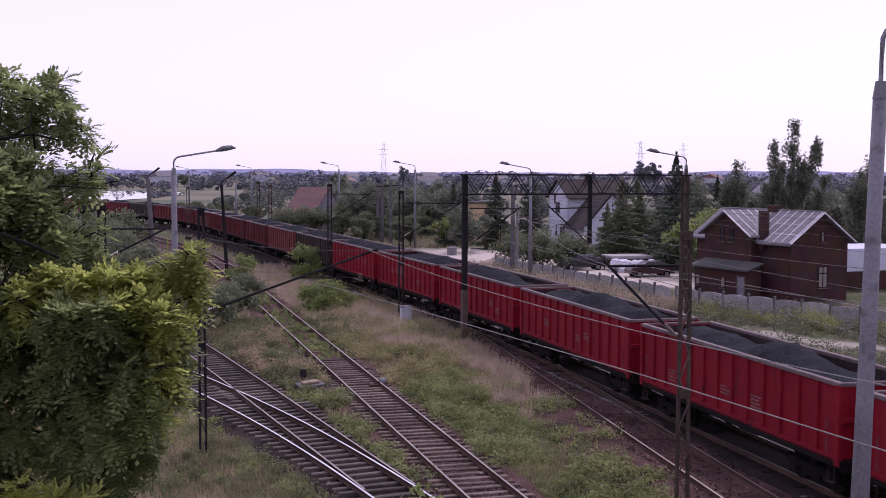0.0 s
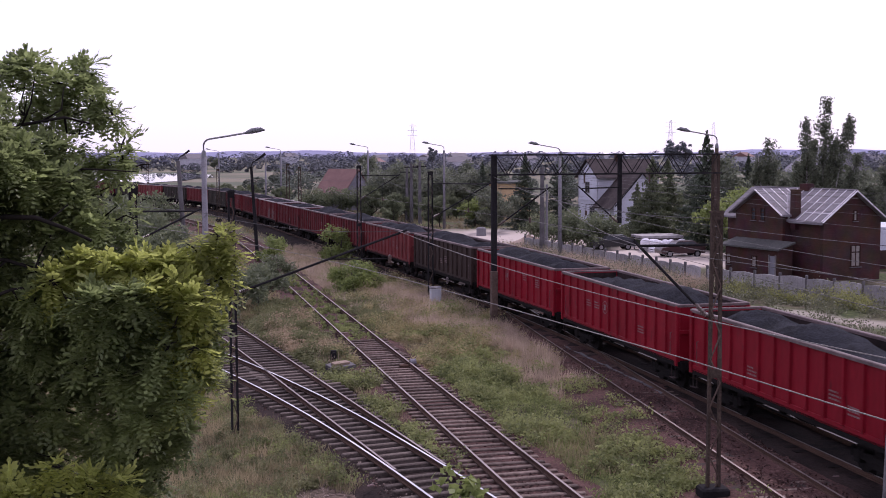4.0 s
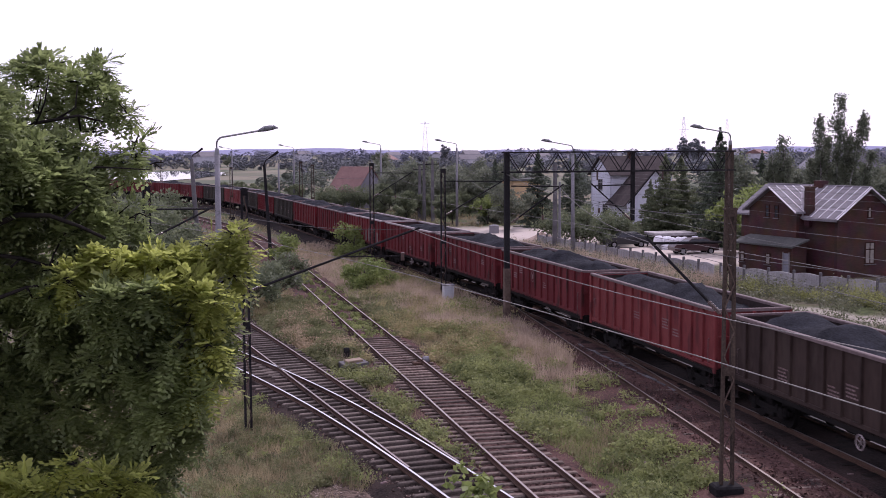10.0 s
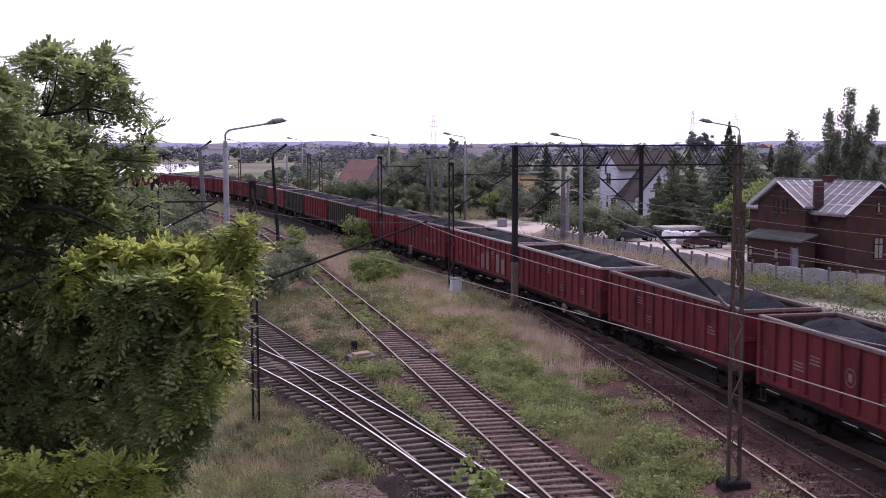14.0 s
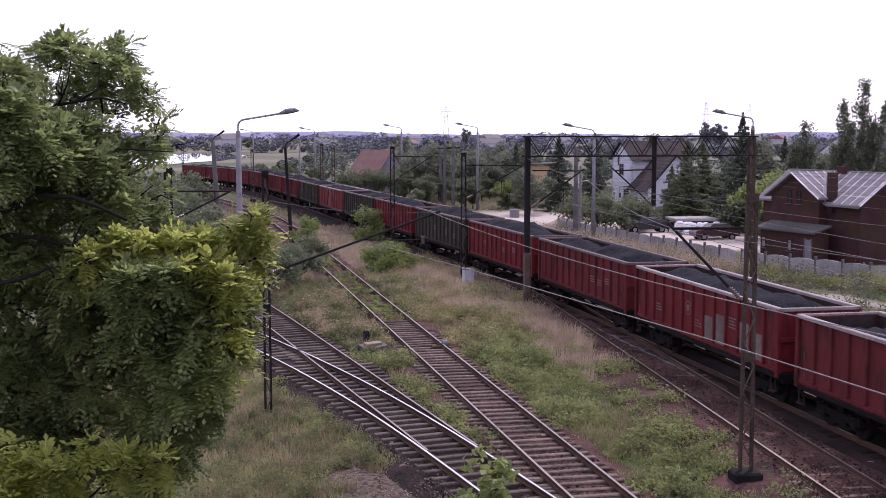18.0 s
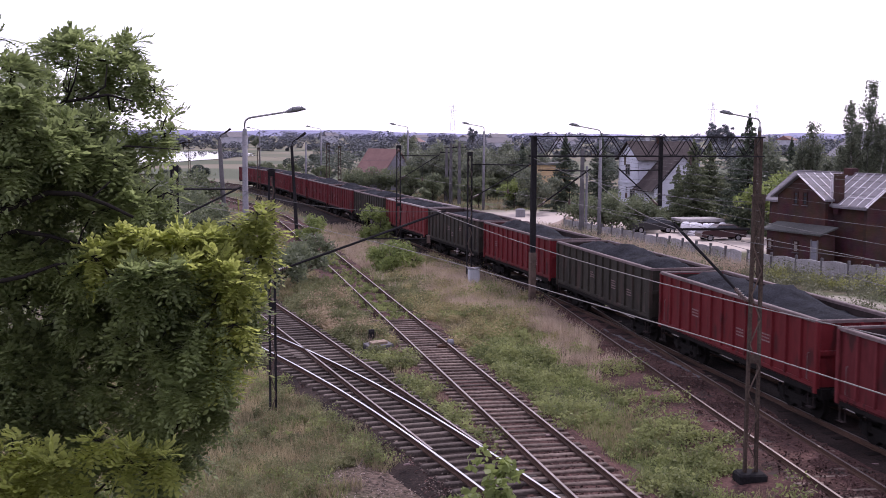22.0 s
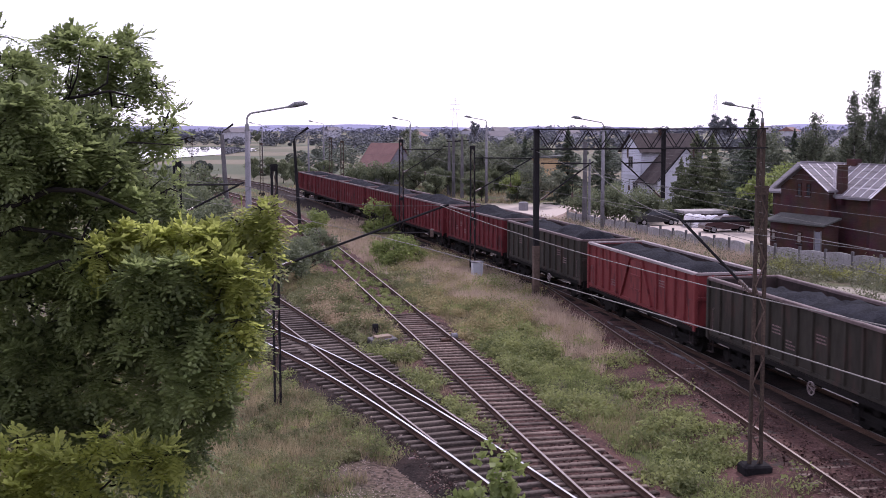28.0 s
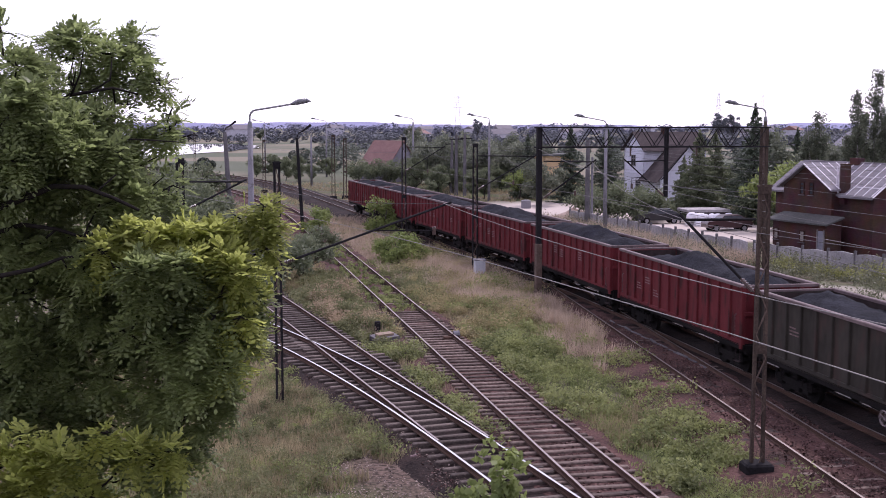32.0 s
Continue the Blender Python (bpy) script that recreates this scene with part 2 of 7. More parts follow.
def part(name, shape, material, parent, label="", smooth=False):
    """One mesh under a thing or a part. material: one, or a tuple for the shape's slots."""
    data = shape if isinstance(shape, bpy.types.Mesh) else shape.mesh(name, *(material if isinstance(material, tuple) else (material,)), smooth=smooth)
    ob = new(name, data)
    ob.parent = parent
    return tagged(ob, label)


def thing(name, label, category, m=None, group="", kind="", shape=None, material=None, smooth=False):
    ob = new(name, shape.mesh(name, *(material if isinstance(material, tuple) else (material,)), smooth=smooth) if shape else None)
    if m is not None:
        ob.matrix_basis = m
    return tagged(ob, label, category, group, kind)


def smoothstep(u):
    u = min(1.0, max(0.0, u))
    return u * u * (3 - 2 * u)


# ---- the plan of the tracks: z = 0 is the rail top ----
def trace(start, heading, step=1.0):
    """Points along a track from a start, by its heading in radians, left of +y, at each length."""
    x, y = start
    pts, s = [], 0.0
    while s < heading[0]:
        a = heading[1](s)
        pts.append((x, y, a))
        x, y, s = x - math.sin(a) * step, y + math.cos(a) * step, s + step
    return pts


MAIN_BACK = 90


def main_heading(s):
    s -= MAIN_BACK
    return 0.1878 + 0.0808 * smoothstep(s / 50.5) + 0.266 * smoothstep((s - 118.2) / 83.3)


MAIN = trace((12.06 + MAIN_BACK * math.sin(0.1878), 40.27 - MAIN_BACK * math.cos(0.1878)), (620, main_heading))
MIDDLE = trace((9.944, 1.0), (330, lambda s: radians(11.86) + 0.16 * smoothstep((s - 105) / 60) + 0.2 * smoothstep((s - 190) / 60)))
FREE = trace((13.40, 3.0), (66, lambda s: radians(6.08)))
FAR_LEFT = trace((4.946, 20.5), (60, lambda s: radians(19.35) + radians(8.84) * smoothstep((s - 5.87) / 30.4)))
LEFT = trace((0.593, 33.0), (64, lambda s: radians(18.83) + radians(4.09) * smoothstep((s - 16) / 40)))


def along(path, s, side=0.0):
    """The point and heading s metres along a path, side metres to its right."""
    s = min(max(s, 0.0), len(path) - 1.001)
    i = int(s)
    u = s - i
    x, y, a = (path[i][k] + (path[i + 1][k] - path[i][k]) * u for k in range(3))
    return x + side * math.cos(a), y + side * math.sin(a), a


TRACKS = {"main": MAIN, "middle": MIDDLE, "free": FREE, "left": LEFT, "far_left": FAR_LEFT}
CENTRES = np.array([(x, y) for p in TRACKS.values() for x, y, _ in p if -30 < y < 220])


def clear_of(x, y, paths=None):
    """Distance of points from the nearest track's centre line."""
    c = CENTRES if paths is None else np.array([(px, py) for p in paths for px, py, _ in p])
    out = np.full(len(x), 1e9)
    for cx, cy in c[::1]:
        out = np.minimum(out, (x - cx) ** 2 + (y - cy) ** 2)
    return np.sqrt(out)


def lumps(x, y, size, seed=0.0):
    """Smooth noise between about -1 and 1."""
    x, y = x / size + seed, y / size + seed * 1.7
    return (np.sin(x * 1.7 + np.sin(y * 1.3) * 1.4) + np.sin(y * 2.1 + np.sin(x * 1.9 + 1.0) * 1.2) + np.sin((x + y) * 1.1 + np.sin((x - y) * 1.6))) / 3


def ground_height(x, y):
    d = clear_of(x, y)
    z = -0.42 + 0.10 * lumps(x, y, 3.1) + 0.05 * lumps(x, y, 0.9, 2.0)
    flat = np.clip((d - 2.2) / 2.5, 0, 1)
    z = -0.45 + (z + 0.45) * flat
    return z


def make_ground():
    xs = np.unique(np.concatenate([np.arange(-40, 60, 0.7), np.arange(-160, 200, 12), np.linspace(-4500, 4500, 60)]))
    ys = np.unique(np.concatenate([np.arange(14, 120, 0.8), np.arange(-60, 320, 8), np.linspace(-4500, 4500, 60)]))
    gx, gy = np.meshgrid(xs, ys)
    x, y = gx.ravel(), gy.ravel()
    z = ground_height(x, y)
    nx, ny = len(xs), len(ys)
    i = (np.arange(ny - 1)[:, None] * nx + np.arange(nx - 1)[None]).ravel()
    d = bpy.data.meshes.new("ground")
    d.from_pydata(np.stack([x, y, z], 1).tolist(), [], np.stack([i, i + 1, i + nx + 1, i + nx], 1).tolist())
    d.materials.append(GROUND)
    d.polygons.foreach_set("use_smooth", [True] * len(i))
    near = clear_of(x, y)
    n1 = lumps(x, y, 2.0, 5.0)
    soil = np.clip((2.1 + 0.8 * n1 - near) / 0.9, 0, 1) * 0.9
    shoulder = clear_of(x, y, [FREE])
    soil = np.maximum(soil, np.clip((2.0 + 0.4 * n1 - shoulder) / 0.7, 0, 1))
    soil = np.maximum(soil, np.clip((2.2 + 1.2 * n1 - np.hypot((x + 1.3) * 0.8, (y - 30.0) * 0.5)) / 1.6, 0, 0.85))
    sandy = np.clip((1.5 + 0.7 * n1 - np.abs((x - 20.5) * 0.807 + (y - 69.3) * 0.591)) / 0.8, 0, 1) * (y < 74) * (y > 30) * 0.55
    yard = np.clip((9 + n1 - np.hypot((x - 12.5) * 0.9, (y - 128) * 0.55)) / 1.5, 0, 1)
    yard = np.maximum(yard, np.clip((8 + n1 - np.hypot((x - 23.5), (y - 106) * 0.55)) / 1.5, 0, 1))
    field = np.clip((np.hypot(x, y) - 170) / 60, 0, 1)
    paint = d.color_attributes.new("zone", "FLOAT_COLOR", "POINT")
    paint.data.foreach_set("color", np.stack([soil, np.maximum(sandy, yard), field, np.ones_like(x)], 1).ravel())
    d.update()
    return tagged(new("ground", d), "trackside ground of dry grass, weeds and bare soil", "ground", kind="structure")


def sweep(path, outline, slots, closed=True):
    """Sweeps an outline (side, height) along a path of (x, y, heading)."""
    s, n = Shape(), len(outline)
    for x, y, a in path:
        s.v += [(x + o * math.cos(a), y + o * math.sin(a), h) for o, h in outline]
    for i in range(len(path) - 1):
        for k in range(n if closed else n - 1):
            j = (k + 1) % n
            s.f.append((i * n + k, i * n + j, (i + 1) * n + j, (i + 1) * n + k))
            s.m.append(slots[k])
    if closed:
        s.f += [tuple(range(n)), tuple(range((len(path) - 1) * n, len(path) * n))[::-1]]
        s.m += [0, 0]
    return s


RAIL = [(-0.07, -0.15), (0.07, -0.15), (0.07, -0.13), (0.012, -0.11), (0.012, -0.045), (0.036, -0.03), (0.036, 0.0), (-0.036, 0.0), (-0.036, -0.03), (-0.012, -0.045), (-0.012, -0.11), (-0.07, -0.13)]
RAIL_SLOTS = [0, 0, 0, 0, 0, 0, 1, 0, 0, 0, 0, 0]


def rail(track, path, side, head, name="rail"):
    return part(name, sweep(path, [(o + side, h) for o, h in RAIL], RAIL_SLOTS), (RAIL_SIDE, head), track)


def ballast(track, path, half, top, foot, stone):
    rows = [(x, y, a) for x, y, a in path]
    s = Shape()
    outline = [(-half - foot, -0.52), (-half - foot * 0.4, top - 0.12), (-half, top - 0.01), (-0.9, top), (0.0, top + 0.005), (0.9, top), (half, top - 0.01), (half + foot * 0.4, top - 0.12), (half + foot, -0.52)]
    rng = np.random.default_rng(len(path))
    for i, (x, y, a) in enumerate(rows):
        for o, h in outline:
            o2 = o + (rng.normal() * 0.09 if abs(o) > 1 else 0)
            s.v.append((x + o2 * math.cos(a), y + o2 * math.sin(a), h + rng.normal() * 0.012))
    n = len(outline)
    for i in range(len(rows) - 1):
        for k in range(n - 1):
            s.f.append((i * n + k, i * n + k + 1, (i + 1) * n + k + 1, (i + 1) * n + k))
            s.m.append(0)
    return part("ballast_bed", s, stone, track, "brown crushed-stone ballast", smooth=True)


def make_track(name, path, label, head, top, half, foot, sleeper_mesh=None, pitch=0.6, until=1e9, start=0.0, skip=lambda x, y: False, stone=BALLAST, beyond=SLEEPER):
    t = thing(name, label, "railway track", kind="structure")
    ballast(t, path, half, top, foot, stone)
    for side in (-0.7525, 0.7525):
        rail(t, path, side, head)
    rng = random.Random(len(name))
    s, count = start, 0
    loose = Shape()
    while s < len(path) - 1.5:
        x, y, a = along(path, s)
        if not skip(x, y):
            m = pose(x, y, -0.15 + rng.uniform(-0.02, 0.006), 0, rng.uniform(-1.0, 1.0), math.degrees(a) + rng.uniform(-2.2, 2.2))
            if s < until and count < 290 and sleeper_mesh:
                o = part("sleeper", sleeper_mesh, None, t)
                o.matrix_basis = m
                count += 1
            elif s > until or not sleeper_mesh:
                loose.box((-1.25, -0.13, -0.14), (1.25, 0.13, 0), m)
        s += pitch
    if loose.f:
        o = part("sleepers_beyond", loose, beyond, t)
        o["kind"] = "stuff"
    return t


def sleeper_data(name, half, material, wide=0.13):
    return Shape().box((-half, -wide, -0.14), (half, wide, 0.0), cut=0.025).mesh(name, material)
make_ground()
CONCRETE_SLEEPER = sleeper_data("sleeper", 1.25, SLEEPER, 0.10)
# Coal dust and the shade below the wagons, both in the colour.
DUSTED_SHADED = surface("dusted_shaded_sleeper", (0.007, 0.006, 0.006), (0.026, 0.020, 0.018), 0.95, grain=9, gloss=0.1)
TIMBER_SLEEPER = sleeper_data("timber_sleeper", 1.3, TIMBER, 0.095)
make_track("main_track", MAIN[60:520], "ballasted railway track that carries the coal train", RAIL_DULL, -0.145, 1.5, 1.5, None, 0.6, stone=BALLAST_DARK, beyond=DUSTED_SHADED)
make_track("free_track", FREE, "empty ballasted track with rusty rails beside the train", RAIL_DULL, -0.143, 1.12, 2.6, CONCRETE_SLEEPER, 0.62, skip=lambda x, y: y > 58)
make_track("middle_track", MIDDLE, "little-used track with worn sleepers and rusty rails", RAIL_DULL, -0.222, 1.45, 0.9, CONCRETE_SLEEPER, 0.56, until=110, start=18, skip=lambda x, y: y > 64 or (y > 56 and math.sin(y * 1.7) < 0.3))
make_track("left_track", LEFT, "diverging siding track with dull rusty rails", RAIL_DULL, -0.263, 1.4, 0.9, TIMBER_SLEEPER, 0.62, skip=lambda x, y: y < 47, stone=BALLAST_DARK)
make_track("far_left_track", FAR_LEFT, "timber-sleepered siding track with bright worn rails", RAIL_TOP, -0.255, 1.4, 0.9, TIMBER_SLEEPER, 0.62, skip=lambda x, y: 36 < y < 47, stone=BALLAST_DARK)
turnout = thing("turnout_timbers", "long dark timber sleepers under the siding turnout", "railway sleepers", kind="structure")
for k in range(18):
    ax, ay, aa = along(FAR_LEFT, 16.8 + 0.62 * k)
    spread = max(0.0, (k - 2) / 16) * 1.6
    o = part("sleeper", Shape().box((-1.3, -0.095, -0.14), (1.3 + spread, 0.095, 0), cut=0.025), TIMBER, turnout)
    o.matrix_basis = pose(ax, ay, -0.156, 0, 0, math.degrees(aa) - 2)

# ---- the coal train ----
WAGON = 14.04
BODY = 12.85
WIDE = 1.45
DECK, RIM = 1.18, 3.29


def paint(name, low, high, rough=0.55, dirt=(0.05, 0.035, 0.03), at=0.59):
    return surface(name, low, high, rough, grain=6, patch=0.7, bump=0.2, stain=dirt, stain_at=at, streak=0.35, vary=0.05, gloss=0.1)


PAINTS = {
    "bright": (paint("bright_red_paint", (0.155, 0.006, 0.013), (0.225, 0.010, 0.020), dirt=(0.10, 0.012, 0.016), at=0.66), "bright red"),
    "red": (paint("faded_red_paint", (0.092, 0.011, 0.014), (0.136, 0.019, 0.022), dirt=(0.058, 0.014, 0.015)), "faded red"),
    "dull": (paint("dull_oxide_red_paint", (0.080, 0.013, 0.016), (0.130, 0.025, 0.028), 0.7, dirt=(0.050, 0.016, 0.016)), "dull oxide-red"),
    "orange": (paint("orange_red_paint", (0.128, 0.024, 0.026), (0.178, 0.040, 0.040), dirt=(0.09, 0.020, 0.022)), "orange-red"),
    "brown": (paint("dark_brown_paint", (0.026, 0.017, 0.0155), (0.054, 0.036, 0.031), 0.7), "dark brown"),
    "grey": (paint("dark_grey_green_paint", (0.021, 0.0185, 0.0155), (0.046, 0.041, 0.034), 0.7), "dark grey-green"),
}
MARKING = surface("faded_white_marking", (0.11, 0.062, 0.062), (0.21, 0.145, 0.145), 0.8, grain=9)
RIM_PALE = surface("worn_pale_rim", (0.17, 0.13, 0.13), (0.30, 0.25, 0.25), 0.7, grain=5)
# Paler than the walls: coal dust, and sun on the tops painted in.
RIM_SUN_DUST = surface("sunlit_dusty_rim", (0.07, 0.046, 0.046), (0.15, 0.105, 0.105), 0.8, grain=5)
DUST = surface("coal_dusted_lining", (0.018, 0.014, 0.014), (0.05, 0.036, 0.035), 0.95, grain=5, gloss=0.1)
PATCH = surface("grey_primer_patch", (0.085, 0.055, 0.052), (0.165, 0.125, 0.118), 0.85, grain=5)


def coal_mesh(seed):
    rng = np.random.default_rng(seed)
    nx, ny = 11, 44
    s = Shape()
    bumps = [(rng.uniform(-5.2, 5.2), rng.uniform(0.25, 0.55), rng.uniform(0.9, 1.6)) for _ in range(5)]
    for j in range(ny):
        y = -BODY / 2 + 0.12 + (BODY - 0.24) * j / (ny - 1)
        for i in range(nx):
            x = -1.33 + 2.66 * i / (nx - 1)
            ridge = sum(h * math.exp(-((y - c) / w) ** 2) for c, h, w in bumps)
            across = max(0.0, 1 - (abs(x) / 1.36) ** 2)
            ends = min(1.0, (BODY / 2 - abs(y)) / 1.6)
            z = RIM - 0.34 + (0.18 + ridge * 0.62) * across * ends - 0.28 * (1 - ends) + rng.normal() * 0.035
            s.v.append((x, y, z))
    for j in range(ny - 1):
        for i in range(nx - 1):
            s.f.append((j * nx + i, j * nx + i + 1, (j + 1) * nx + i + 1, (j + 1) * nx + i))
            s.m.append(0)
    return s.mesh("coal_load", COAL, smooth=True)


COALS = [coal_mesh(k) for k in range(6)]
RIBS = 11
RIB_AT = [-BODY / 2 + 0.1 + (BODY - 0.2) * k / (RIBS + 2) for k in range(1, RIBS + 2)]
UNDER = {}
AXLES = (-5.4, -3.6, 3.6, 5.4)


def wheelset_data():
    s = Shape()
    for side in (-1, 1):
        x = side * 0.75
        s.rod((x - 0.065, 0, 0), (x + 0.065, 0, 0), 0.46, sides=20)
        s.rod((x + side * 0.066, 0, 0), (x + side * 0.10, 0, 0), 0.12, 0.10, sides=10)
        s.rod((x - side * 0.066, 0, 0), (x - side * 0.095, 0, 0), 0.49, sides=20)
    s.rod((-0.9, 0, 0), (0.9, 0, 0), 0.08, sides=8)
    return s.mesh("wheelset", STEEL_DARK)


UNDER["wheelset"] = wheelset_data()
UNDER["side_lining"] = Shape().box((-0.045, -BODY / 2 + 0.06, DECK + 0.04), (-0.033, BODY / 2 - 0.06, RIM - 0.115)).mesh("inner_lining", DUST)
UNDER["end_lining"] = Shape().box((-WIDE + 0.2, -0.045, DECK + 0.04), (WIDE - 0.2, -0.033, RIM - 0.115)).mesh("end_lining", DUST)


def bogie_data():
    s = Shape()
    for side in (-1, 1):
        x = side * 1.0
        s.box((x - 0.06, -1.25, 0.42), (x + 0.06, 1.25, 0.62), cut=0.02)
        s.box((x - 0.07, -0.45, 0.28), (x + 0.07, 0.45, 0.45), cut=0.02)
        for w in (-0.9, 0.9):
            s.box((x - 0.09, w - 0.16, 0.30), (x + 0.11, w + 0.16, 0.66), cut=0.03)
            s.rod((x + side * 0.02, w - 0.25, 0.5), (x + side * 0.02, w - 0.25, 0.72), 0.07, sides=8)
            s.rod((x + side * 0.02, w + 0.25, 0.5), (x + side * 0.02, w + 0.25, 0.72), 0.07, sides=8)
    s.box((-1.0, -0.2, 0.45), (1.0, 0.2, 0.85), cut=0.04)
    for e in (-1.25, 1.25):
        s.box((-1.0, e - 0.06, 0.45), (1.0, e + 0.06, 0.58))
    return s.mesh("bogie", STEEL_DARK)


UNDER["bogie"] = bogie_data()


def frame_data():
    s = Shape()
    for side in (-1, 1):
        s.box((side * 1.36 - 0.05, -BODY / 2 - 0.05, 0.98), (side * 1.36 + 0.05, BODY / 2 + 0.05, 1.18))
        s.box((side * 0.35 - 0.06, -BODY / 2, 0.85), (side * 0.35 + 0.06, BODY / 2, 1.17))
    for e in (-1, 1):
        s.box((-1.3, e * BODY / 2 - 0.12, 0.86), (1.3, e * BODY / 2 + 0.08, 1.17))
    for y in (-3.3, -1.7, 0.0, 1.7, 3.3):
        s.box((-1.3, y - 0.06, 0.95), (1.3, y + 0.06, 1.15))
    s.rod((-0.45, -0.5, 0.72), (-0.45, 0.6, 0.72), 0.19, sides=12)
    s.box((0.3, 0.9, 0.55), (0.75, 1.6, 0.9), cut=0.03)
    s.rod((-1.2, -0.3, 0.8), (-1.2, 1.9, 0.8), 0.025)
    return s.mesh("underframe", STEEL_DARK)


UNDER["underframe"] = frame_data()


def buffer_data():
    s = Shape()
    s.rod((0, 0, 0), (0, 0.34, 0), 0.12, 0.10, sides=10)
    s.rod((0, 0.34, 0), (0, 0.50, 0), 0.065, sides=10)
    s.rod((0, 0.50, 0), (0, 0.545, 0), 0.22, 0.21, sides=14)
    return s.mesh("buffer", STEEL_DARK)


UNDER["buffer"] = buffer_data()
UNDER["coupling"] = Shape().rod((0, 0, 0), (0, 0.3, -0.03), 0.05).rod((0, 0.3, -0.03), (0, 0.56, -0.12), 0.035).mesh("coupling", STEEL_DARK)
UNDER["step"] = Shape().rod((0, -0.16, 0), (0, -0.16, 0.42), 0.016).rod((0, 0.16, 0), (0, 0.16, 0.42), 0.016).box((-0.05, -0.18, -0.02), (0.09, 0.18, 0.01)).mesh("step", DUST)
UNDER["grab_rail"] = Shape().line([(0, 0, 0), (0.06, 0, 0.03), (0.06, 0, 0.82), (0, 0, 0.85)], 0.016).mesh("grab_rail", RIM_SUN_DUST)
ring = Shape()
RING_N = 14
ring.tube([(0, 0.21 * math.cos(2 * math.pi * k / RING_N), 0.21 * math.sin(2 * math.pi * k / RING_N)) for k in range(RING_N + 1)], [0.022] * (RING_N + 1), 5)
for k in range(4):
    ring.rod((0, 0, 0), (0, 0.2 * math.cos(math.pi * k / 2 + 0.4), 0.2 * math.sin(math.pi * k / 2 + 0.4)), 0.013, sides=4)
ring.rod((0, 0, 0), (0.16, 0, 0), 0.03)
UNDER["handbrake_wheel"] = ring.mesh("handbrake_wheel", RIM_PALE)
SHELLS = {}


def shell_data(colour, braced):
    """The meshes of a wagon body in one paint, shared by all wagons of that paint."""
    key = (colour, braced)
    if key in SHELLS:
        return SHELLS[key]
    mat = PAINTS[colour][0]
    side = Shape().box((-0.03, -BODY / 2, DECK), (0.03, BODY / 2, RIM - 0.08))
    side.box((-0.045, -BODY / 2, DECK - 0.06), (0.07, BODY / 2, DECK + 0.12), cut=0.01)
    end = Shape().box((-WIDE + 0.04, -0.03, DECK), (WIDE - 0.04, 0.03, RIM - 0.08))
    for x in (-0.75, 0.0, 0.75):
        end.box((x - 0.06, 0.03, DECK), (x + 0.06, 0.14, RIM - 0.1), cut=0.015)
    end.box((-WIDE + 0.1, 0.03, 2.2), (WIDE - 0.1, 0.11, 2.34), cut=0.015)
    rib = Shape().add([(0.03, -0.065, DECK + 0.02), (0.115, -0.05, DECK + 0.14), (0.115, 0.05, DECK + 0.14), (0.03, 0.065, DECK + 0.02),
                       (0.03, -0.065, RIM - 0.08), (0.105, -0.05, RIM - 0.12), (0.105, 0.05, RIM - 0.12), (0.03, 0.065, RIM - 0.08)],
                      [(1, 2, 6, 5), (4, 5, 6, 7), (3, 2, 1, 0)])
    n0 = len(rib.v) - 8
    rib.f += [(n0, n0 + 1, n0 + 5, n0 + 4), (n0 + 2, n0 + 3, n0 + 7, n0 + 6)]
    rib.m += [1, 1]
    post = Shape().box((-0.06, -0.09, DECK - 0.15), (0.09, 0.09, RIM - 0.07), cut=0.02)
    rim_side = Shape().box((-0.06, -BODY / 2 - 0.03, RIM - 0.11), (0.11, BODY / 2 + 0.03, RIM), cut=0.025)
    rim_end = Shape().box((-WIDE + 0.02, -0.04, RIM - 0.11), (WIDE - 0.02, 0.06, RIM - 0.003), cut=0.02)
    brace = Shape().rod((0.05, 0.75, RIM - 0.2), (0.05, 1.85, DECK + 0.12), 0.11, sides=4)
    brace_back = Shape().rod((0.05, -0.75, RIM - 0.2), (0.05, -1.85, DECK + 0.12), 0.11, sides=4)
    door = Shape().box((0.035, -0.62, DECK + 0.1), (0.085, 0.62, RIM - 0.25), cut=0.015)
    for z in (1.75, 2.35):
        door.box((0.08, -0.6, z), (0.12, 0.6, z + 0.09), cut=0.01)
    SHELLS[key] = {n: s.mesh(n, *((mat, mat) if n == "rib" else (RIM_SUN_DUST,) if n in ("top_rim", "end_rim") else (mat,))) for n, s in (("side_wall", side), ("end_wall", end), ("rib", rib), ("corner_post", post), ("top_rim", rim_side), ("end_rim", rim_end), ("brace", brace), ("brace_back", brace_back), ("door_leaf", door))}
    return SHELLS[key]


def marking_data(seed):
    """Faded lettering, too small to read, as rows of bars."""
    rng = random.Random(seed)
    s = Shape()
    for k in range(rng.choice((3, 4, 5))):
        w = rng.uniform(0.35, 0.75)
        z = -k * 0.11
        y = 0.0
        while y < w:
            l = rng.uniform(0.05, 0.16)
            s.box((0, y, z), (0.006, y + l, z + 0.05))
            y += l + 0.04
    return s.mesh("marking", MARKING)


MARKINGS = [marking_data(k) for k in range(5)]
LOGO = Shape()
for k in range(14):
    a0 = 2 * math.pi * k / 14
    LOGO.box((0, -0.05, 0.24), (0.006, 0.05, 0.27), Matrix.Rotation(a0, 4, "X"))
LOGO.box((0, -0.10, -0.12), (0.006, 0.10, 0.12))
LOGO = LOGO.mesh("painted_emblem", MARKING)


def put(name, data, parent, m):
    o = part(name, data, None, parent)
    o.matrix_basis = m
    return o


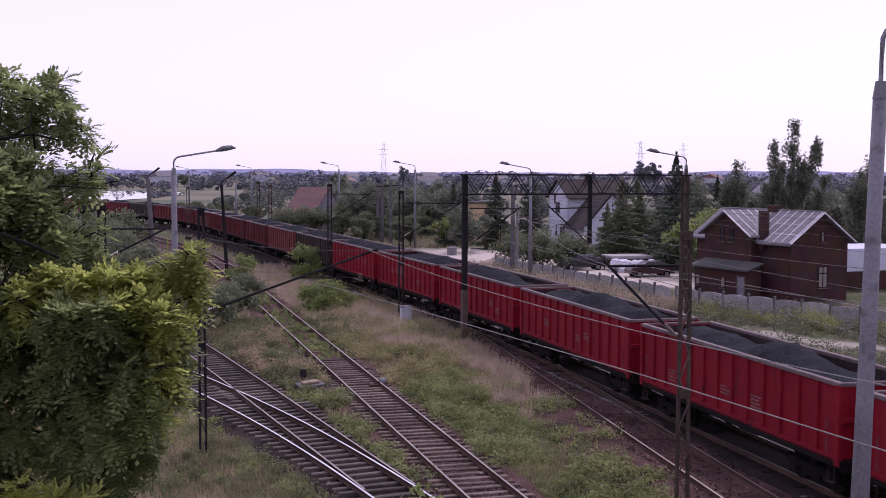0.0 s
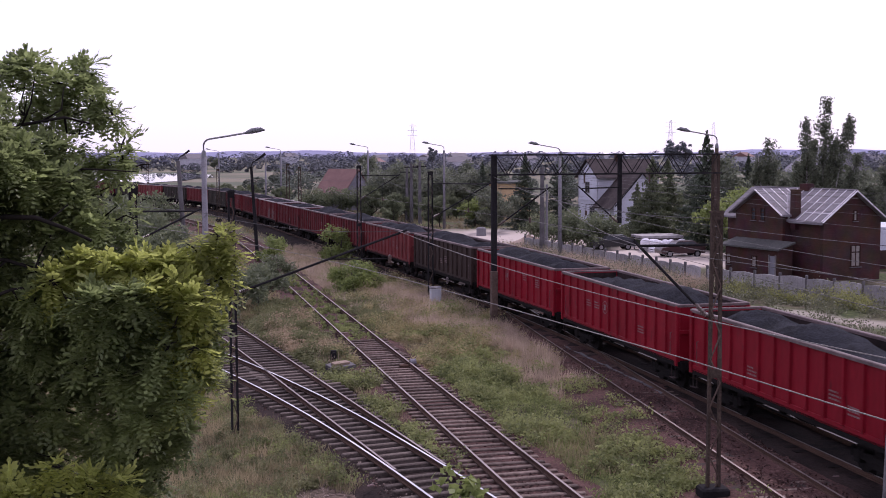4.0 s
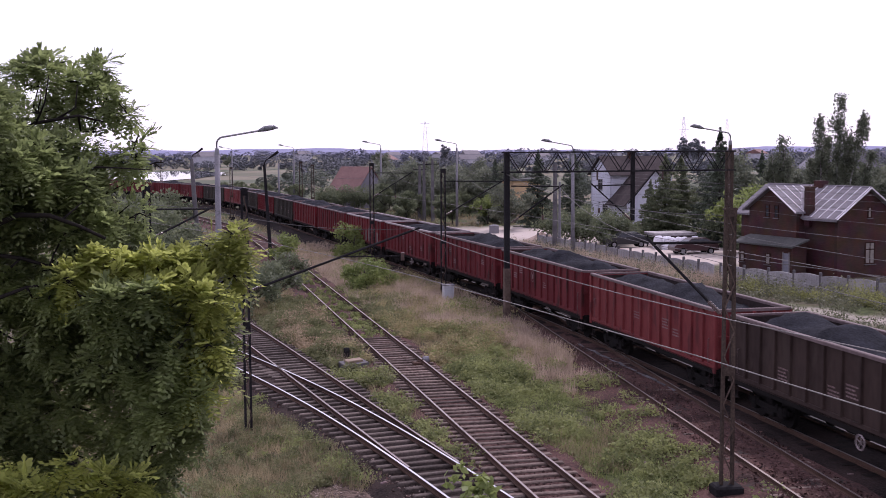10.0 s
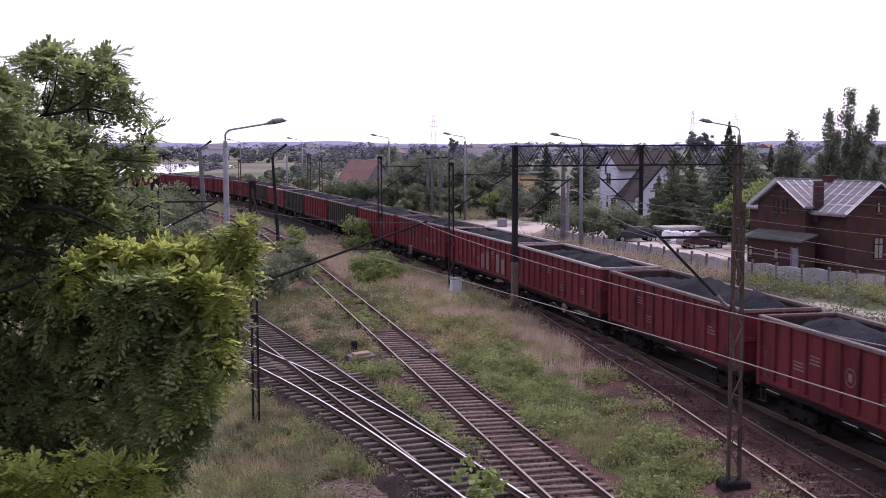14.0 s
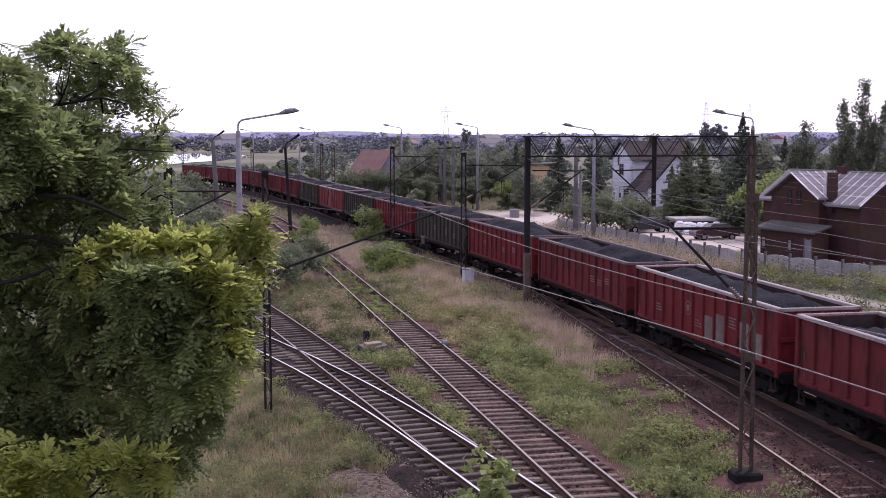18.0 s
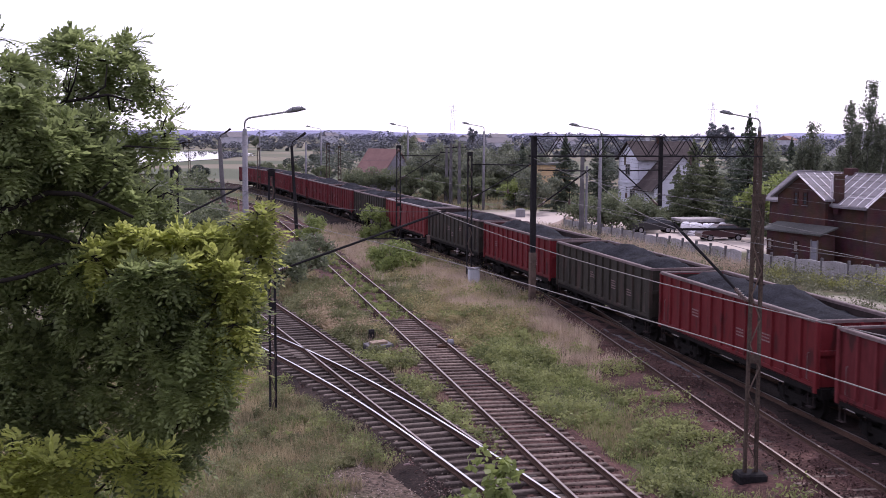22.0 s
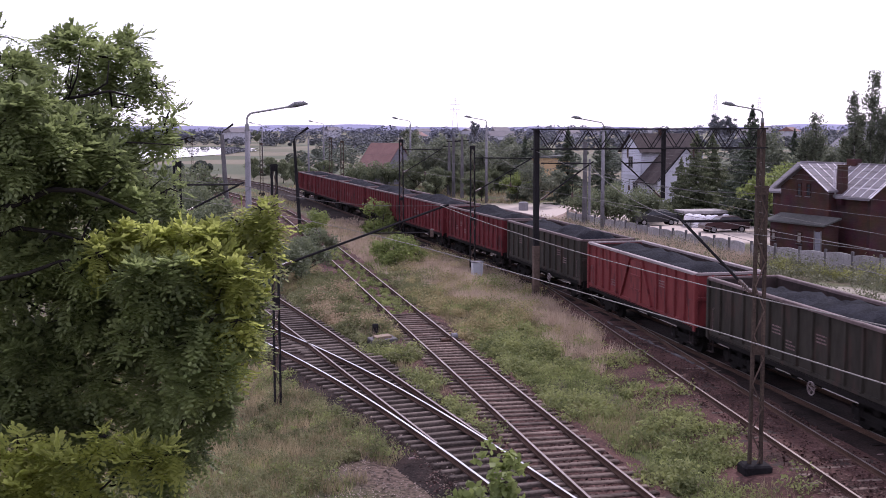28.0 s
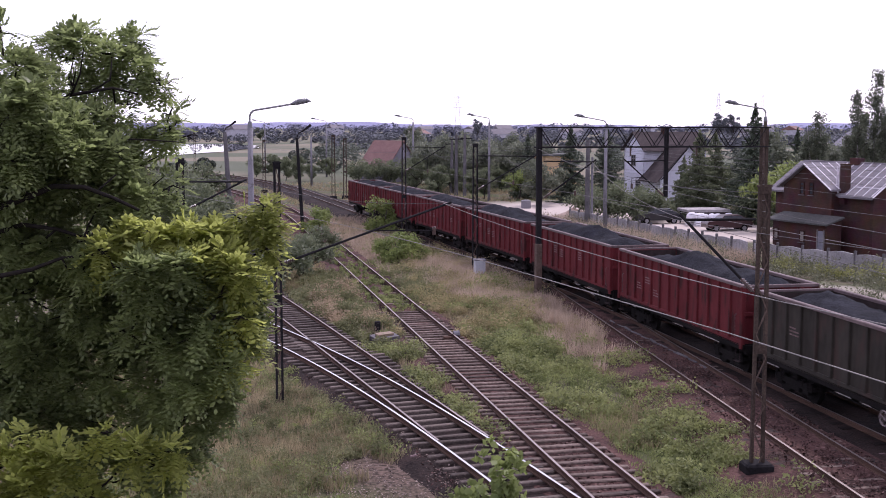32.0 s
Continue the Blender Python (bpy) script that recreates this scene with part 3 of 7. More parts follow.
def make_wagon(index, colour, braced=False, pale_rim=False, patched=False, emblem=False):
    rng = random.Random(100 + index)
    words = PAINTS[colour][1]
    extra = " with diagonal side braces" if braced else " with grey primer patches" if patched else " with a pale rim" if pale_rim else ""
    w = thing("coal_wagon", f"{words} open wagon{extra}, heaped with coal", "freight wagon", group="wagons of the coal train")
    d = shell_data(colour, braced)
    put("coal_load", COALS[index % len(COALS)], w, pose(0, 0, rng.uniform(-0.10, 0.02), 0, 0, rng.choice((0, 180))))
    for side in (-1, 1):
        turn = 0 if side > 0 else 180
        m = pose(side * (WIDE - 0.11), 0, 0, 0, 0, turn)
        wall = put("side_wall", d["side_wall"], w, m)
        rim = put("top_rim", d["top_rim"], w, m)
        if pale_rim:
            rim.data = d["top_rim"].copy()
            rim.data.materials[0] = RIM_PALE
        put("inner_lining", UNDER["side_lining"], w, m)
        for k, y in enumerate(RIB_AT):
            if not (braced and abs(y) < 1.9):
                put("rib", d["rib"], wall, pose(0, y, 0))
        if braced:
            put("brace", d["brace"], wall, pose(0, 0, 0))
            put("brace", d["brace_back"], wall, pose(0, 0, 0))
            put("door_leaf", d["door_leaf"], wall, pose(0, 0, 0))
        for e in (-1, 1):
            put("corner_post", d["corner_post"], w, pose(side * (WIDE - 0.07), e * (BODY / 2 - 0.06), 0, 0, 0, turn))
            put("step", UNDER["step"], w, pose(side * (WIDE - 0.05), e * (BODY / 2 - 0.35), 0.55, 0, 0, turn))
            put("grab_rail", UNDER["grab_rail"], w, pose(side * (WIDE - 0.06), e * (BODY / 2 - 0.55), 1.35, 0, 0, turn))
        for k in rng.sample(range(1, RIBS - 1), 3):
            y = (RIB_AT[k] + RIB_AT[k + 1]) / 2
            put("marking", rng.choice(MARKINGS), wall, pose(0.034, y - 0.3, rng.uniform(1.8, 2.5)))["kind"] = "stuff"
        if index in (6, 8, 14, 18):
            put("handbrake_wheel", UNDER["handbrake_wheel"], w, pose(side * (WIDE + 0.03), -1.6, 0.82, 0, 0, 180 if side > 0 else 0))
        if emblem:
            put("painted_emblem", LOGO, wall, pose(0.036, (RIB_AT[4] + RIB_AT[5]) / 2, 2.25))["kind"] = "stuff"
        if patched:
            for k in (0, 1, 3, 4):
                j = k if side > 0 else RIBS - 1 - k
                y = (RIB_AT[j] + RIB_AT[j + 1]) / 2
                put("primer_patch", Shape().box((0.032, -0.40, DECK + 0.15), (0.038, 0.40, 2.2 + 0.2 * (k % 2))).mesh("primer_patch", PATCH), wall, pose(0, y, 0))
    for e in (-1, 1):
        turn = 0 if e > 0 else 180
        put("end_wall", d["end_wall"], w, pose(0, e * (BODY / 2 - 0.05), 0, 0, 0, turn))
        put("end_lining", UNDER["end_lining"], w, pose(0, e * (BODY / 2 - 0.05), 0, 0, 0, turn))
        edge = put("end_rim", d["end_rim"], w, pose(0, e * (BODY / 2 - 0.03), 0, 0, 0, turn))
        if pale_rim:
            edge.data = d["end_rim"].copy()
            edge.data.materials[0] = RIM_PALE
        put("coupling", UNDER["coupling"], w, pose(0, e * (BODY / 2 + 0.02), 1.0, 0, 0, turn))
        for side in (-1, 1):
            put("buffer", UNDER["buffer"], w, pose(side * 0.875, e * (BODY / 2 + 0.05), 1.06, 0, 0, turn))
        bogie = put("bogie", UNDER["bogie"], w, pose(0, e * 4.5, 0))
    put("underframe", UNDER["underframe"], w, pose(0, 0, 0))
    put("floor", Shape().box((-WIDE + 0.05, -BODY / 2, DECK - 0.02), (WIDE - 0.05, BODY / 2, DECK + 0.03)).mesh("floor", STEEL_DARK) if "floor" not in UNDER else UNDER["floor"], w, pose(0, 0, 0))
    UNDER["floor"] = bpy.data.meshes["floor"]
    sets = [put("wheelset", UNDER["wheelset"], w, pose(0, y, 0.46)) for y in AXLES]
    return w, sets


ORDER = ["dull"] * 5 + ["dull", "grey", "orange", "grey", "red", "grey", "red", "dull", "red", "dull", "dull", "dull", "orange", "brown"] + ["bright"] * 8
TRAIN = [make_wagon(i, c, braced=i == 7, pale_rim=i in (7, 13, 14), patched=i == 13, emblem=i in (19, 20, 13, 16)) for i, c in enumerate(ORDER)]


def tail(t):
    """How far along the main track the train's last end is, counted from the path's zero."""
    return MAIN_BACK + 326.12 - 7.4654 * t + 0.0120 * t * t - 0.000469 * t ** 3


def wagon_pose(index, t):
    s = tail(t) - WAGON * index - WAGON / 2 + 0.6
    ax, ay, _ = along(MAIN, s + 4.5)
    bx, by, _ = along(MAIN, s - 4.5)
    return pose((ax + bx) / 2, (ay + by) / 2, 0, 0, 0, math.degrees(math.atan2(bx - ax, ay - by)))


def motions():
    for index, (w, sets) in enumerate(TRAIN):
        walk(w, [(t, wagon_pose(index, t)) for t in range(33)])
    # the wheels turn as the train rolls; all wagons share the turning of the first one's four axles
    first = TRAIN[0][1]
    for axle, y in zip(first, AXLES):
        walk(axle, [(k / 15, pose(0, y, 0.46, math.degrees((tail(0) - tail(k / 15)) / 0.46))) for k in range(481)])
    for _, sets in TRAIN[1:]:
        for axle, master in zip(sets, first):
            axle.rotation_mode = "QUATERNION"
            axle.animation_data_create()
            axle.animation_data.action = master.animation_data.action
            axle.animation_data.action_slot = master.animation_data.action_slot

# ---- masts, wires, lamps ----
def lattice_mast(x, y, height, heading=0.0, wide=0.34, top=0.22, label="brown steel lattice catenary mast on a concrete foot", material=MAST, foot=True, group="catenary masts"):
    """Two channel posts joined by a zigzag, across the track."""
    t = thing("catenary_mast", label, "mast", pose(x, y, -0.45, 0, 0, heading), group)
    for side in (-1, 1):
        s = Shape()
        x0, x1, z0, z1 = side * wide / 2, side * top / 2, 0, height
        c, d = 0.037, 0.06
        s.add([(x0 - c, -d, z0), (x0 + c, -d, z0), (x0 + c, d, z0), (x0 - c, d, z0), (x1 - c, -d, z1), (x1 + c, -d, z1), (x1 + c, d, z1), (x1 - c, d, z1)],
                  [(0, 1, 5, 4), (1, 2, 6, 5), (2, 3, 7, 6), (3, 0, 4, 7), (4, 5, 6, 7)])
        part("post", s, material, t)
    n = int(height / 0.62)
    for k in range(n):
        f0, f1 = k / n, (k + 1) / n
        w0, w1 = (wide + (top - wide) * f0) / 2, (wide + (top - wide) * f1) / 2
        side = 1 if k % 2 else -1
        part("lacing_bar", Shape().rod((side * w0, -0.05, height * f0), (-side * w1, -0.05, height * f1), 0.022, sides=4), LEG_CASING, t)
    for z in (height - 0.06, height * 0.45):
        part("tie_plate", Shape().box((-wide / 2, -0.096, z - 0.12), (wide / 2, -0.082, z + 0.12)), material, t)
    part("cap", Shape().box((-top / 2 - 0.06, -0.1, height), (top / 2 + 0.06, 0.1, height + 0.04)), material, t)
    if foot:
        part("foot", Shape().box((-0.38, -0.32, -0.1), (0.38, 0.32, 0.42), cut=0.05), MAST_DARK, t, "black stained concrete foot")
    return t


def cantilever(base, tip, contact=None, name="cantilever_arm", level_tie=True):
    """A slanting tube with a level tie above, an insulator at each root and a steady arm to the contact wire."""
    base, tip = Vector(base), Vector(tip)
    t = thing(name, "dark steel catenary cantilever with brown insulators on its mast", "cantilever", group="cantilevers")
    d = (tip - base).normalized()
    part("strut", Shape().rod(base + d * 0.5, tip + d * 0.2, 0.04, sides=8), MAST_DARK, t)
    ins = Shape()
    for k in range(6):
        ins.rod(base + d * (0.06 + 0.07 * k), base + d * (0.11 + 0.07 * k), 0.075, 0.045, sides=8)
    ins.rod(base, base + d * 0.52, 0.03, sides=8)
    part("insulator", ins, INSULATOR, t)
    root = Vector((base.x, base.y, tip.z + 0.05))
    if level_tie:
        part("tie", Shape().rod(root, tip, 0.036, sides=6), MAST_DARK, t)
    if contact:
        c = Vector(contact)
        mid = base + d * ((tip - base).length * 0.55)
        part("steady_arm", Shape().rod(mid, (c.x, c.y, mid.z - 0.05), 0.02, sides=6).rod((c.x, c.y, mid.z - 0.05), c, 0.018, sides=6), MAST_DARK, t)
        part("dropper_clamp", Shape().box((c.x - 0.06, c.y - 0.04, c.z - 0.05), (c.x + 0.06, c.y + 0.04, c.z + 0.22), cut=0.015), INSULATOR, t)
    return t


lattice_mast(8.3, 30.7, 7.7, 6, 0.31, 0.23)
lattice_mast(-5.4, 38.7, 8.05, 12, 0.19, 0.15, "thin dark two-post catenary mast by the siding", MAST_DARK, False)
lattice_mast(2.0, 73.8, 8.1, 13, 0.30, 0.24, "dark lattice catenary mast beside the grey cabinet", MAST_DARK)
lattice_mast(-3.05, 93.0, 8.3, 15, 0.34, 0.26, "dark lattice catenary mast beside the main track", MAST_DARK)
lattice_mast(-10.6, 48.0, 7.9, 25, 0.30, 0.24, "dark catenary mast half hidden by the tree", MAST_DARK)
for mx, my, h in ((-13.8, 150.0, 8.0), (-12.4, 150.8, 7.6), (-24.6, 164.0, 7.2), (-33.0, 205.0, 7.6), (-52.0, 250.0, 7.6)):
    lattice_mast(mx, my, h, 20, 0.42, 0.32, "brown lattice catenary mast on the curve", MAST)
for mx, my, h in ((1.75, 157.0, 8.1), (2.85, 156.0, 8.2), (13.0, 107.0, 8.0), (1.2, 161.0, 7.4)):
    p = thing("concrete_mast", "weathered grey concrete mast behind the train", "mast", pose(mx, my, -0.45), "concrete masts")
    part("shaft", Shape().rod((0, 0, 0), (0, 0, h), 0.26, 0.17, sides=10), CONCRETE_DARK, p)
    part("cross_arm", Shape().box((-0.9, -0.05, h - 0.7), (0.9, 0.05, h - 0.58)), MAST_DARK, p)
    for k in (-0.8, 0.0, 0.8):
        part("insulator", Shape().rod((k, 0, h - 0.58), (k, 0, h - 0.34), 0.05, 0.03, sides=6), INSULATOR, p)
thin = thing("concrete_mast", "slim pale concrete mast behind the train", "mast", pose(13.6, 108.5, -0.45), "concrete masts")
part("shaft", Shape().rod((0, 0, 0), (0, 0, 6.4), 0.13, 0.10, sides=10), CONCRETE, thin)

# the portal over the main track
portal = thing("catenary_portal", "dark steel lattice catenary portal spanning the main track", "portal")
PX, PY, PD = 5.05, 62.6, radians(13)
AX, AY = math.cos(PD), math.sin(PD)
SPAN_P = 12.9


def portal_at(u, z, off=0.0):
    return (PX + AX * u - AY * off, PY + AY * u + AX * off, z)


part("left_leg", Shape().box((-0.135, -0.135, 2.6), (0.135, 0.135, 8.75), pose(PX, PY, 0, 0, 0, 13), cut=0.02), MAST_DARK, portal)
part("leg_casing", Shape().box((-0.17, -0.17, -0.5), (0.17, 0.17, 2.6), pose(PX, PY, 0, 0, 0, 13), cut=0.03), LEG_CASING, portal, "brown rust-stained casing round the leg")
for off in (-0.17, 0.17):
    part("right_post", Shape().rod(portal_at(SPAN_P + off, -0.5), portal_at(SPAN_P + off, 8.75), 0.10, sides=4), MAST, portal)
for k in range(14):
    z0 = -0.3 + k * 0.64
    part("lacing_bar", Shape().rod(portal_at(SPAN_P - 0.17 * (1 if k % 2 else -1), z0), portal_at(SPAN_P + 0.17 * (1 if k % 2 else -1), z0 + 0.64), 0.03, sides=4), MAST, portal)
for z, off in ((8.72, -0.25), (8.72, 0.25), (7.68, -0.25), (7.68, 0.25)):
    part("chord", Shape().rod(portal_at(-0.2, z, off), portal_at(SPAN_P + 0.25, z, off), 0.055, sides=4), MAST_DARK, portal)
for k in range(18):
    a, b = k * SPAN_P / 18, (k + 1) * SPAN_P / 18
    for off in (-0.25, 0.25):
        z0, z1 = (7.68, 8.72) if k % 2 else (8.72, 7.68)
        part("web_member", Shape().rod(portal_at(a, z0, off), portal_at(b, z1, off), 0.026, sides=4), MAST_DARK, portal)
part("drop_post", Shape().box((-0.1, -0.1, 5.0), (0.1, 0.1, 8.75), pose(*portal_at(7.15, 0), 0, 0, 13), cut=0.02), MAST_DARK, portal)
part("drop_brace", Shape().rod(portal_at(8.5, 7.7), portal_at(6.9, 5.9), 0.035, sides=5), MAST_DARK, portal)
for u in (5.1, 8.9):
    part("hanger", Shape().rod(portal_at(u, 7.75), portal_at(u, 7.2), 0.06, 0.05, sides=6), INSULATOR, portal)

CONTACT = 5.15
cantilever((-5.3, 38.75, 4.3), (0.1, 40.4, 6.15), (-0.3, 40.3, CONTACT + 0.02), level_tie=False)
cantilever((8.1, 30.7, 4.5), (6.35, 31.1, 6.36))
cantilever((2.15, 73.8, 4.85), (5.75, 74.8, 6.9), (4.4, 74.5, CONTACT + 0.02))
cantilever(portal_at(0.25, 5.0), portal_at(3.0, 6.9), portal_at(2.0, CONTACT + 0.02))
cantilever(portal_at(7.05, 5.05), portal_at(4.9, 6.9), portal_at(5.2, CONTACT + 0.35))
cantilever((-2.9, 93.0, 5.3), (0.0, 93.9, 7.1), (-1.2, 93.6, CONTACT + 0.02))
cantilever((-10.4, 48.0, 5.4), (-8.3, 49.2, 6.5))


def wire(points, r, material, label):
    return thing("overhead_wire", label, "overhead wire", shape=Shape().line(points, r, 4), material=material, group="overhead wires")


def over(path, s, z, side=0.0):
    x, y, _ = along(path, s, side)
    return (x, y, z)


def sagging(ends, sag, n=10):
    out = []
    for (a, b) in zip(ends, ends[1:]):
        a, b = Vector(a), Vector(b)
        out += [a.lerp(b, k / n) - Vector((0, 0, sag * 4 * (k / n) * (1 - k / n))) for k in range(n)]
    return out + [Vector(ends[-1])]


wire([over(FAR_LEFT, s, CONTACT + 0.08) for s in range(0, 58, 4)], 0.011, WIRE, "pale contact wire over the siding")
wire([(8.6, 9.0, CONTACT + 0.05), over(FAR_LEFT, 0, CONTACT + 0.08)], 0.011, WIRE, "pale contact wire over the siding")
wire(sagging([(10.0, 4.0, 6.6), (0.0, 40.3, 6.2)], 0.55, 16) , 0.010, WIRE, "pale sagging carrier wire over the siding")
wire(sagging([(0.0, 40.3, 6.2), (-8.3, 49.2, 6.5), (-24.0, 80, 6.8)], 0.3), 0.012, WIRE_DARK, "dark carrier wire over the siding")
wire([over(MAIN, s, CONTACT) for s in range(55, 420, 6)], 0.011, WIRE, "pale contact wire over the main track")
supports = [over(MAIN, s, 6.85) for s in (40, 92 - 28, 92 + 24, 92 + 36, 92 + 56, 92 + 110, 92 + 165, 92 + 225)]
wire(sagging(supports, 0.7), 0.010, WIRE_DARK, "pale sagging carrier wire over the main track")
wire([over(FREE, s, CONTACT + 0.1) for s in range(0, 64, 5)], 0.010, WIRE_DARK, "pale contact wire over the free track")
wire(sagging([over(FREE, 0, 6.9), over(FREE, 60, 6.7)], 0.6, 14), 0.009, WIRE_DARK, "pale carrier wire over the free track")
wire(sagging([(6.35, 31.1, 6.36), (7.9, 63.3, 6.9)], 0.35, 12), 0.010, WIRE_DARK, "pale slanting wire between mast and portal")
wire(sagging([(6.35, 31.1, 6.32), (14.5, 12.0, 6.6)], 0.2, 8), 0.010, WIRE_DARK, "pale slanting wire beyond the mast")
wire(sagging([(8.3, 30.7, 7.1), (5.0, 62.6, 7.6)], 0.5, 12), 0.010, WIRE_DARK, "dark feeder wire between mast and portal")
for mx, z in ((13.0, 7.2), (13.0, 6.6), (12.3, 7.0)):
    wire(sagging([(28.0, 40.0, z), (mx, 107.0, z), (1.8, 157.0, z), (-9.0, 210.0, z)], 0.6), 0.010, WIRE_DARK, "dark feeder line behind the train")
for z in (6.2, 6.9, 5.6):
    wire(sagging([(26.0, 36.0, z), (15.4, 78.0, z + 0.3), (2.5, 126.0, z), (-6.0, 165.0, z)], 0.4), 0.010, WIRE_DARK, "dark wire beside the main track")


def street_lamp(x, y, height, turn, arm=2.5, label="grey concrete street lamp with a curved steel arm", lift=0.75, shaft=CONCRETE):
    """A tapered concrete shaft, a steel arm that bends over, and a flat head. turn: where the arm points, degrees from +x."""
    t = thing("street_lamp", label, "street lamp", pose(x, y, -0.45, 0, 0, turn), "street lamps")
    part("shaft", Shape().rod((0, 0, 0), (0, 0, height), 0.18, 0.12, sides=12), shaft, t, smooth=True)
    part("collar", Shape().rod((0, 0, height - 0.05), (0, 0, height + 0.25), 0.13, 0.09, sides=12), LAMP_HEAD, t)
    bend = [(0, 0, height + 0.2), (0, 0, height + lift - 0.22), (0.05, 0, height + lift - 0.1), (0.16, 0, height + lift), (0.3, 0, height + lift + 0.04), (arm - 0.6, 0, height + lift + 0.32)]
    part("arm", Shape().line(bend, 0.045, 8), LAMP_STEEL, t)
    head = Shape().rod((arm - 0.65, 0, height + lift + 0.31), (arm - 0.35, 0, height + lift + 0.41), 0.05, 0.13, sides=10)
    head.rod((arm - 0.35, 0, height + lift + 0.41), (arm + 0.05, 0, height + lift + 0.48), 0.13, 0.12, sides=10).rod((arm + 0.05, 0, height + lift + 0.48), (arm + 0.3, 0, height + lift + 0.45), 0.12, 0.02, sides=10)
    part("lamp_head", head, LAMP_HEAD, t, "grey street-lamp head", smooth=True)
    return t


street_lamp(-9.15, 56.7, 9.2, 2, 2.6)
street_lamp(8.5, 20.0, 10.6, -20, 2.6, "tall grey concrete street lamp close to the footbridge", 1.2).matrix_basis = pose(8.48, 20.0, -0.45, 0, 1.3, -20)
for lx, ly, turn, h in ((21.3, 79.0, 185, 9.6), (13.7, 100.4, 190, 8.9), (5.65, 146.0, 192, 9.4), (-4.4, 176.0, 195, 9.5), (-21.0, 215.0, 195, 9.3), (-38.0, 255.0, 195, 9.2), (-20.2, 183.0, 195, 7.6)):
    street_lamp(lx, ly, h, turn, 2.5, shaft=MAST if ly == 79.0 else CONCRETE)
for lx, ly, h, w in ((-12.35, 104.5, 8.2, 0.17), (-23.3, 130.0, 8.6, 0.3)):
    t = thing("yard_lamp", "dark yard lamp with an upturned head on a thick post", "yard lamp", pose(lx, ly, -0.45, 0, -3, 0), "yard lamps")
    part("post", Shape().rod((0, 0, 0), (0, 0, h), w, w * 0.7, sides=10), MAST_DARK if w < 0.28 else CONCRETE_DARK, t)
    part("bracket", Shape().line([(0, 0, h), (0.15, 0, h + 0.35), (0.5, 0, h + 0.55)], 0.04, 6), MAST_DARK, t)
    part("lamp_head", Shape().rod((0.45, 0, h + 0.5), (1.3, 0, h + 1.05), 0.07, 0.13, sides=8), MAST_DARK, t)

# ---- small things by the tracks ----
cab = thing("relay_cabinet", "pale grey metal relay cabinet on a low plinth in the grass", "cabinet", pose(2.22, 71.6, -0.4, 0, 0, 14) @ Matrix.Diagonal((0.72, 0.72, 0.84, 1)))
part("plinth", Shape().box((-0.5, -0.36, -0.1), (0.5, 0.36, 0.2), cut=0.03), CONCRETE_DARK, cab)
part("body", Shape().box((-0.44, -0.3, 0.2), (0.44, 0.3, 1.3), cut=0.03), surface("pale_grey_enamel", (0.42, 0.43, 0.46), (0.55, 0.56, 0.60), 0.6, grain=6), cab)
part("roof", Shape().box((-0.5, -0.36, 1.3), (0.5, 0.36, 1.4), cut=0.04), CONCRETE, cab)
part("door", Shape().box((-0.36, -0.325, 0.28), (0.36, -0.302, 1.22), cut=0.008), surface("grey_cabinet_door", (0.36, 0.37, 0.40), (0.46, 0.47, 0.50), 0.6, grain=6), cab)
dwarf = thing("dwarf_signal", "small black dwarf signal in the dry grass", "signal", pose(-2.85, 51.3, -0.4, 0, 0, 10) @ Matrix.Diagonal((0.75, 0.75, 0.75, 1)))
part("stem", Shape().rod((0, 0, -0.1), (0, 0, 0.45), 0.05, sides=8), MAST_DARK, dwarf)
part("housing", Shape().box((-0.17, -0.11, 0.4), (0.17, 0.11, 0.95), cut=0.03), MAST_DARK, dwarf)
for z in (0.55, 0.78):
    part("lens_hood", Shape().rod((0, -0.1, z), (0, -0.26, z - 0.02), 0.085, 0.095, sides=12), MAST_DARK, dwarf)
slab = thing("concrete_slab", "sandy tan concrete slab lying beside the siding", "slab", pose(-2.5, 50.3, -0.12, 4, -3, 25))
part("lid", Shape().box((-0.36, -0.2, 0), (0.36, 0.2, 0.1), cut=0.02), surface("sandy_concrete", (0.20, 0.145, 0.105), (0.33, 0.25, 0.18), 0.9), slab)
part("rim", Shape().box((-0.55, -0.4, -0.4), (0.55, 0.4, -0.003), cut=0.02), CONCRETE_DARK, slab)
point = thing("point_lever", "rusty switch lever beside the middle track", "switch lever", pose(0.36, 49.9, -0.2, 0, 0, 12))
part("base", Shape().box((-0.35, -0.2, -0.1), (0.35, 0.2, 0.12), cut=0.03), RAIL_SIDE, point)
part("weight", Shape().rod((0.1, 0, 0.2), (0.35, 0, 0.22), 0.13, sides=10), CONCRETE, point)
part("lever", Shape().rod((-0.2, 0, 0.1), (0.35, 0, 0.3), 0.03, sides=6), RAIL_SIDE, point)
for k, (bx, by) in enumerate(((1.05, 38.2), (3.35, 35.0), (6.7, 33.5), (10.7, 34.0), (12.1, 32.0), (-0.8, 31.8), (4.3, 31.5), (12.6, 37.6), (8.3, 56.6))):
    t = thing("litter_scrap", "small pale scrap of litter on the ballast", "litter", pose(bx, by, -0.19, 10, 8, 40 * k), "litter")
    part("scrap", Shape().box((-0.09, -0.05, 0), (0.09, 0.05, 0.04), cut=0.012), MARKING, t)
cable = thing("cable_trough", "pale concrete cable trough lids beside the train", "cable trough")
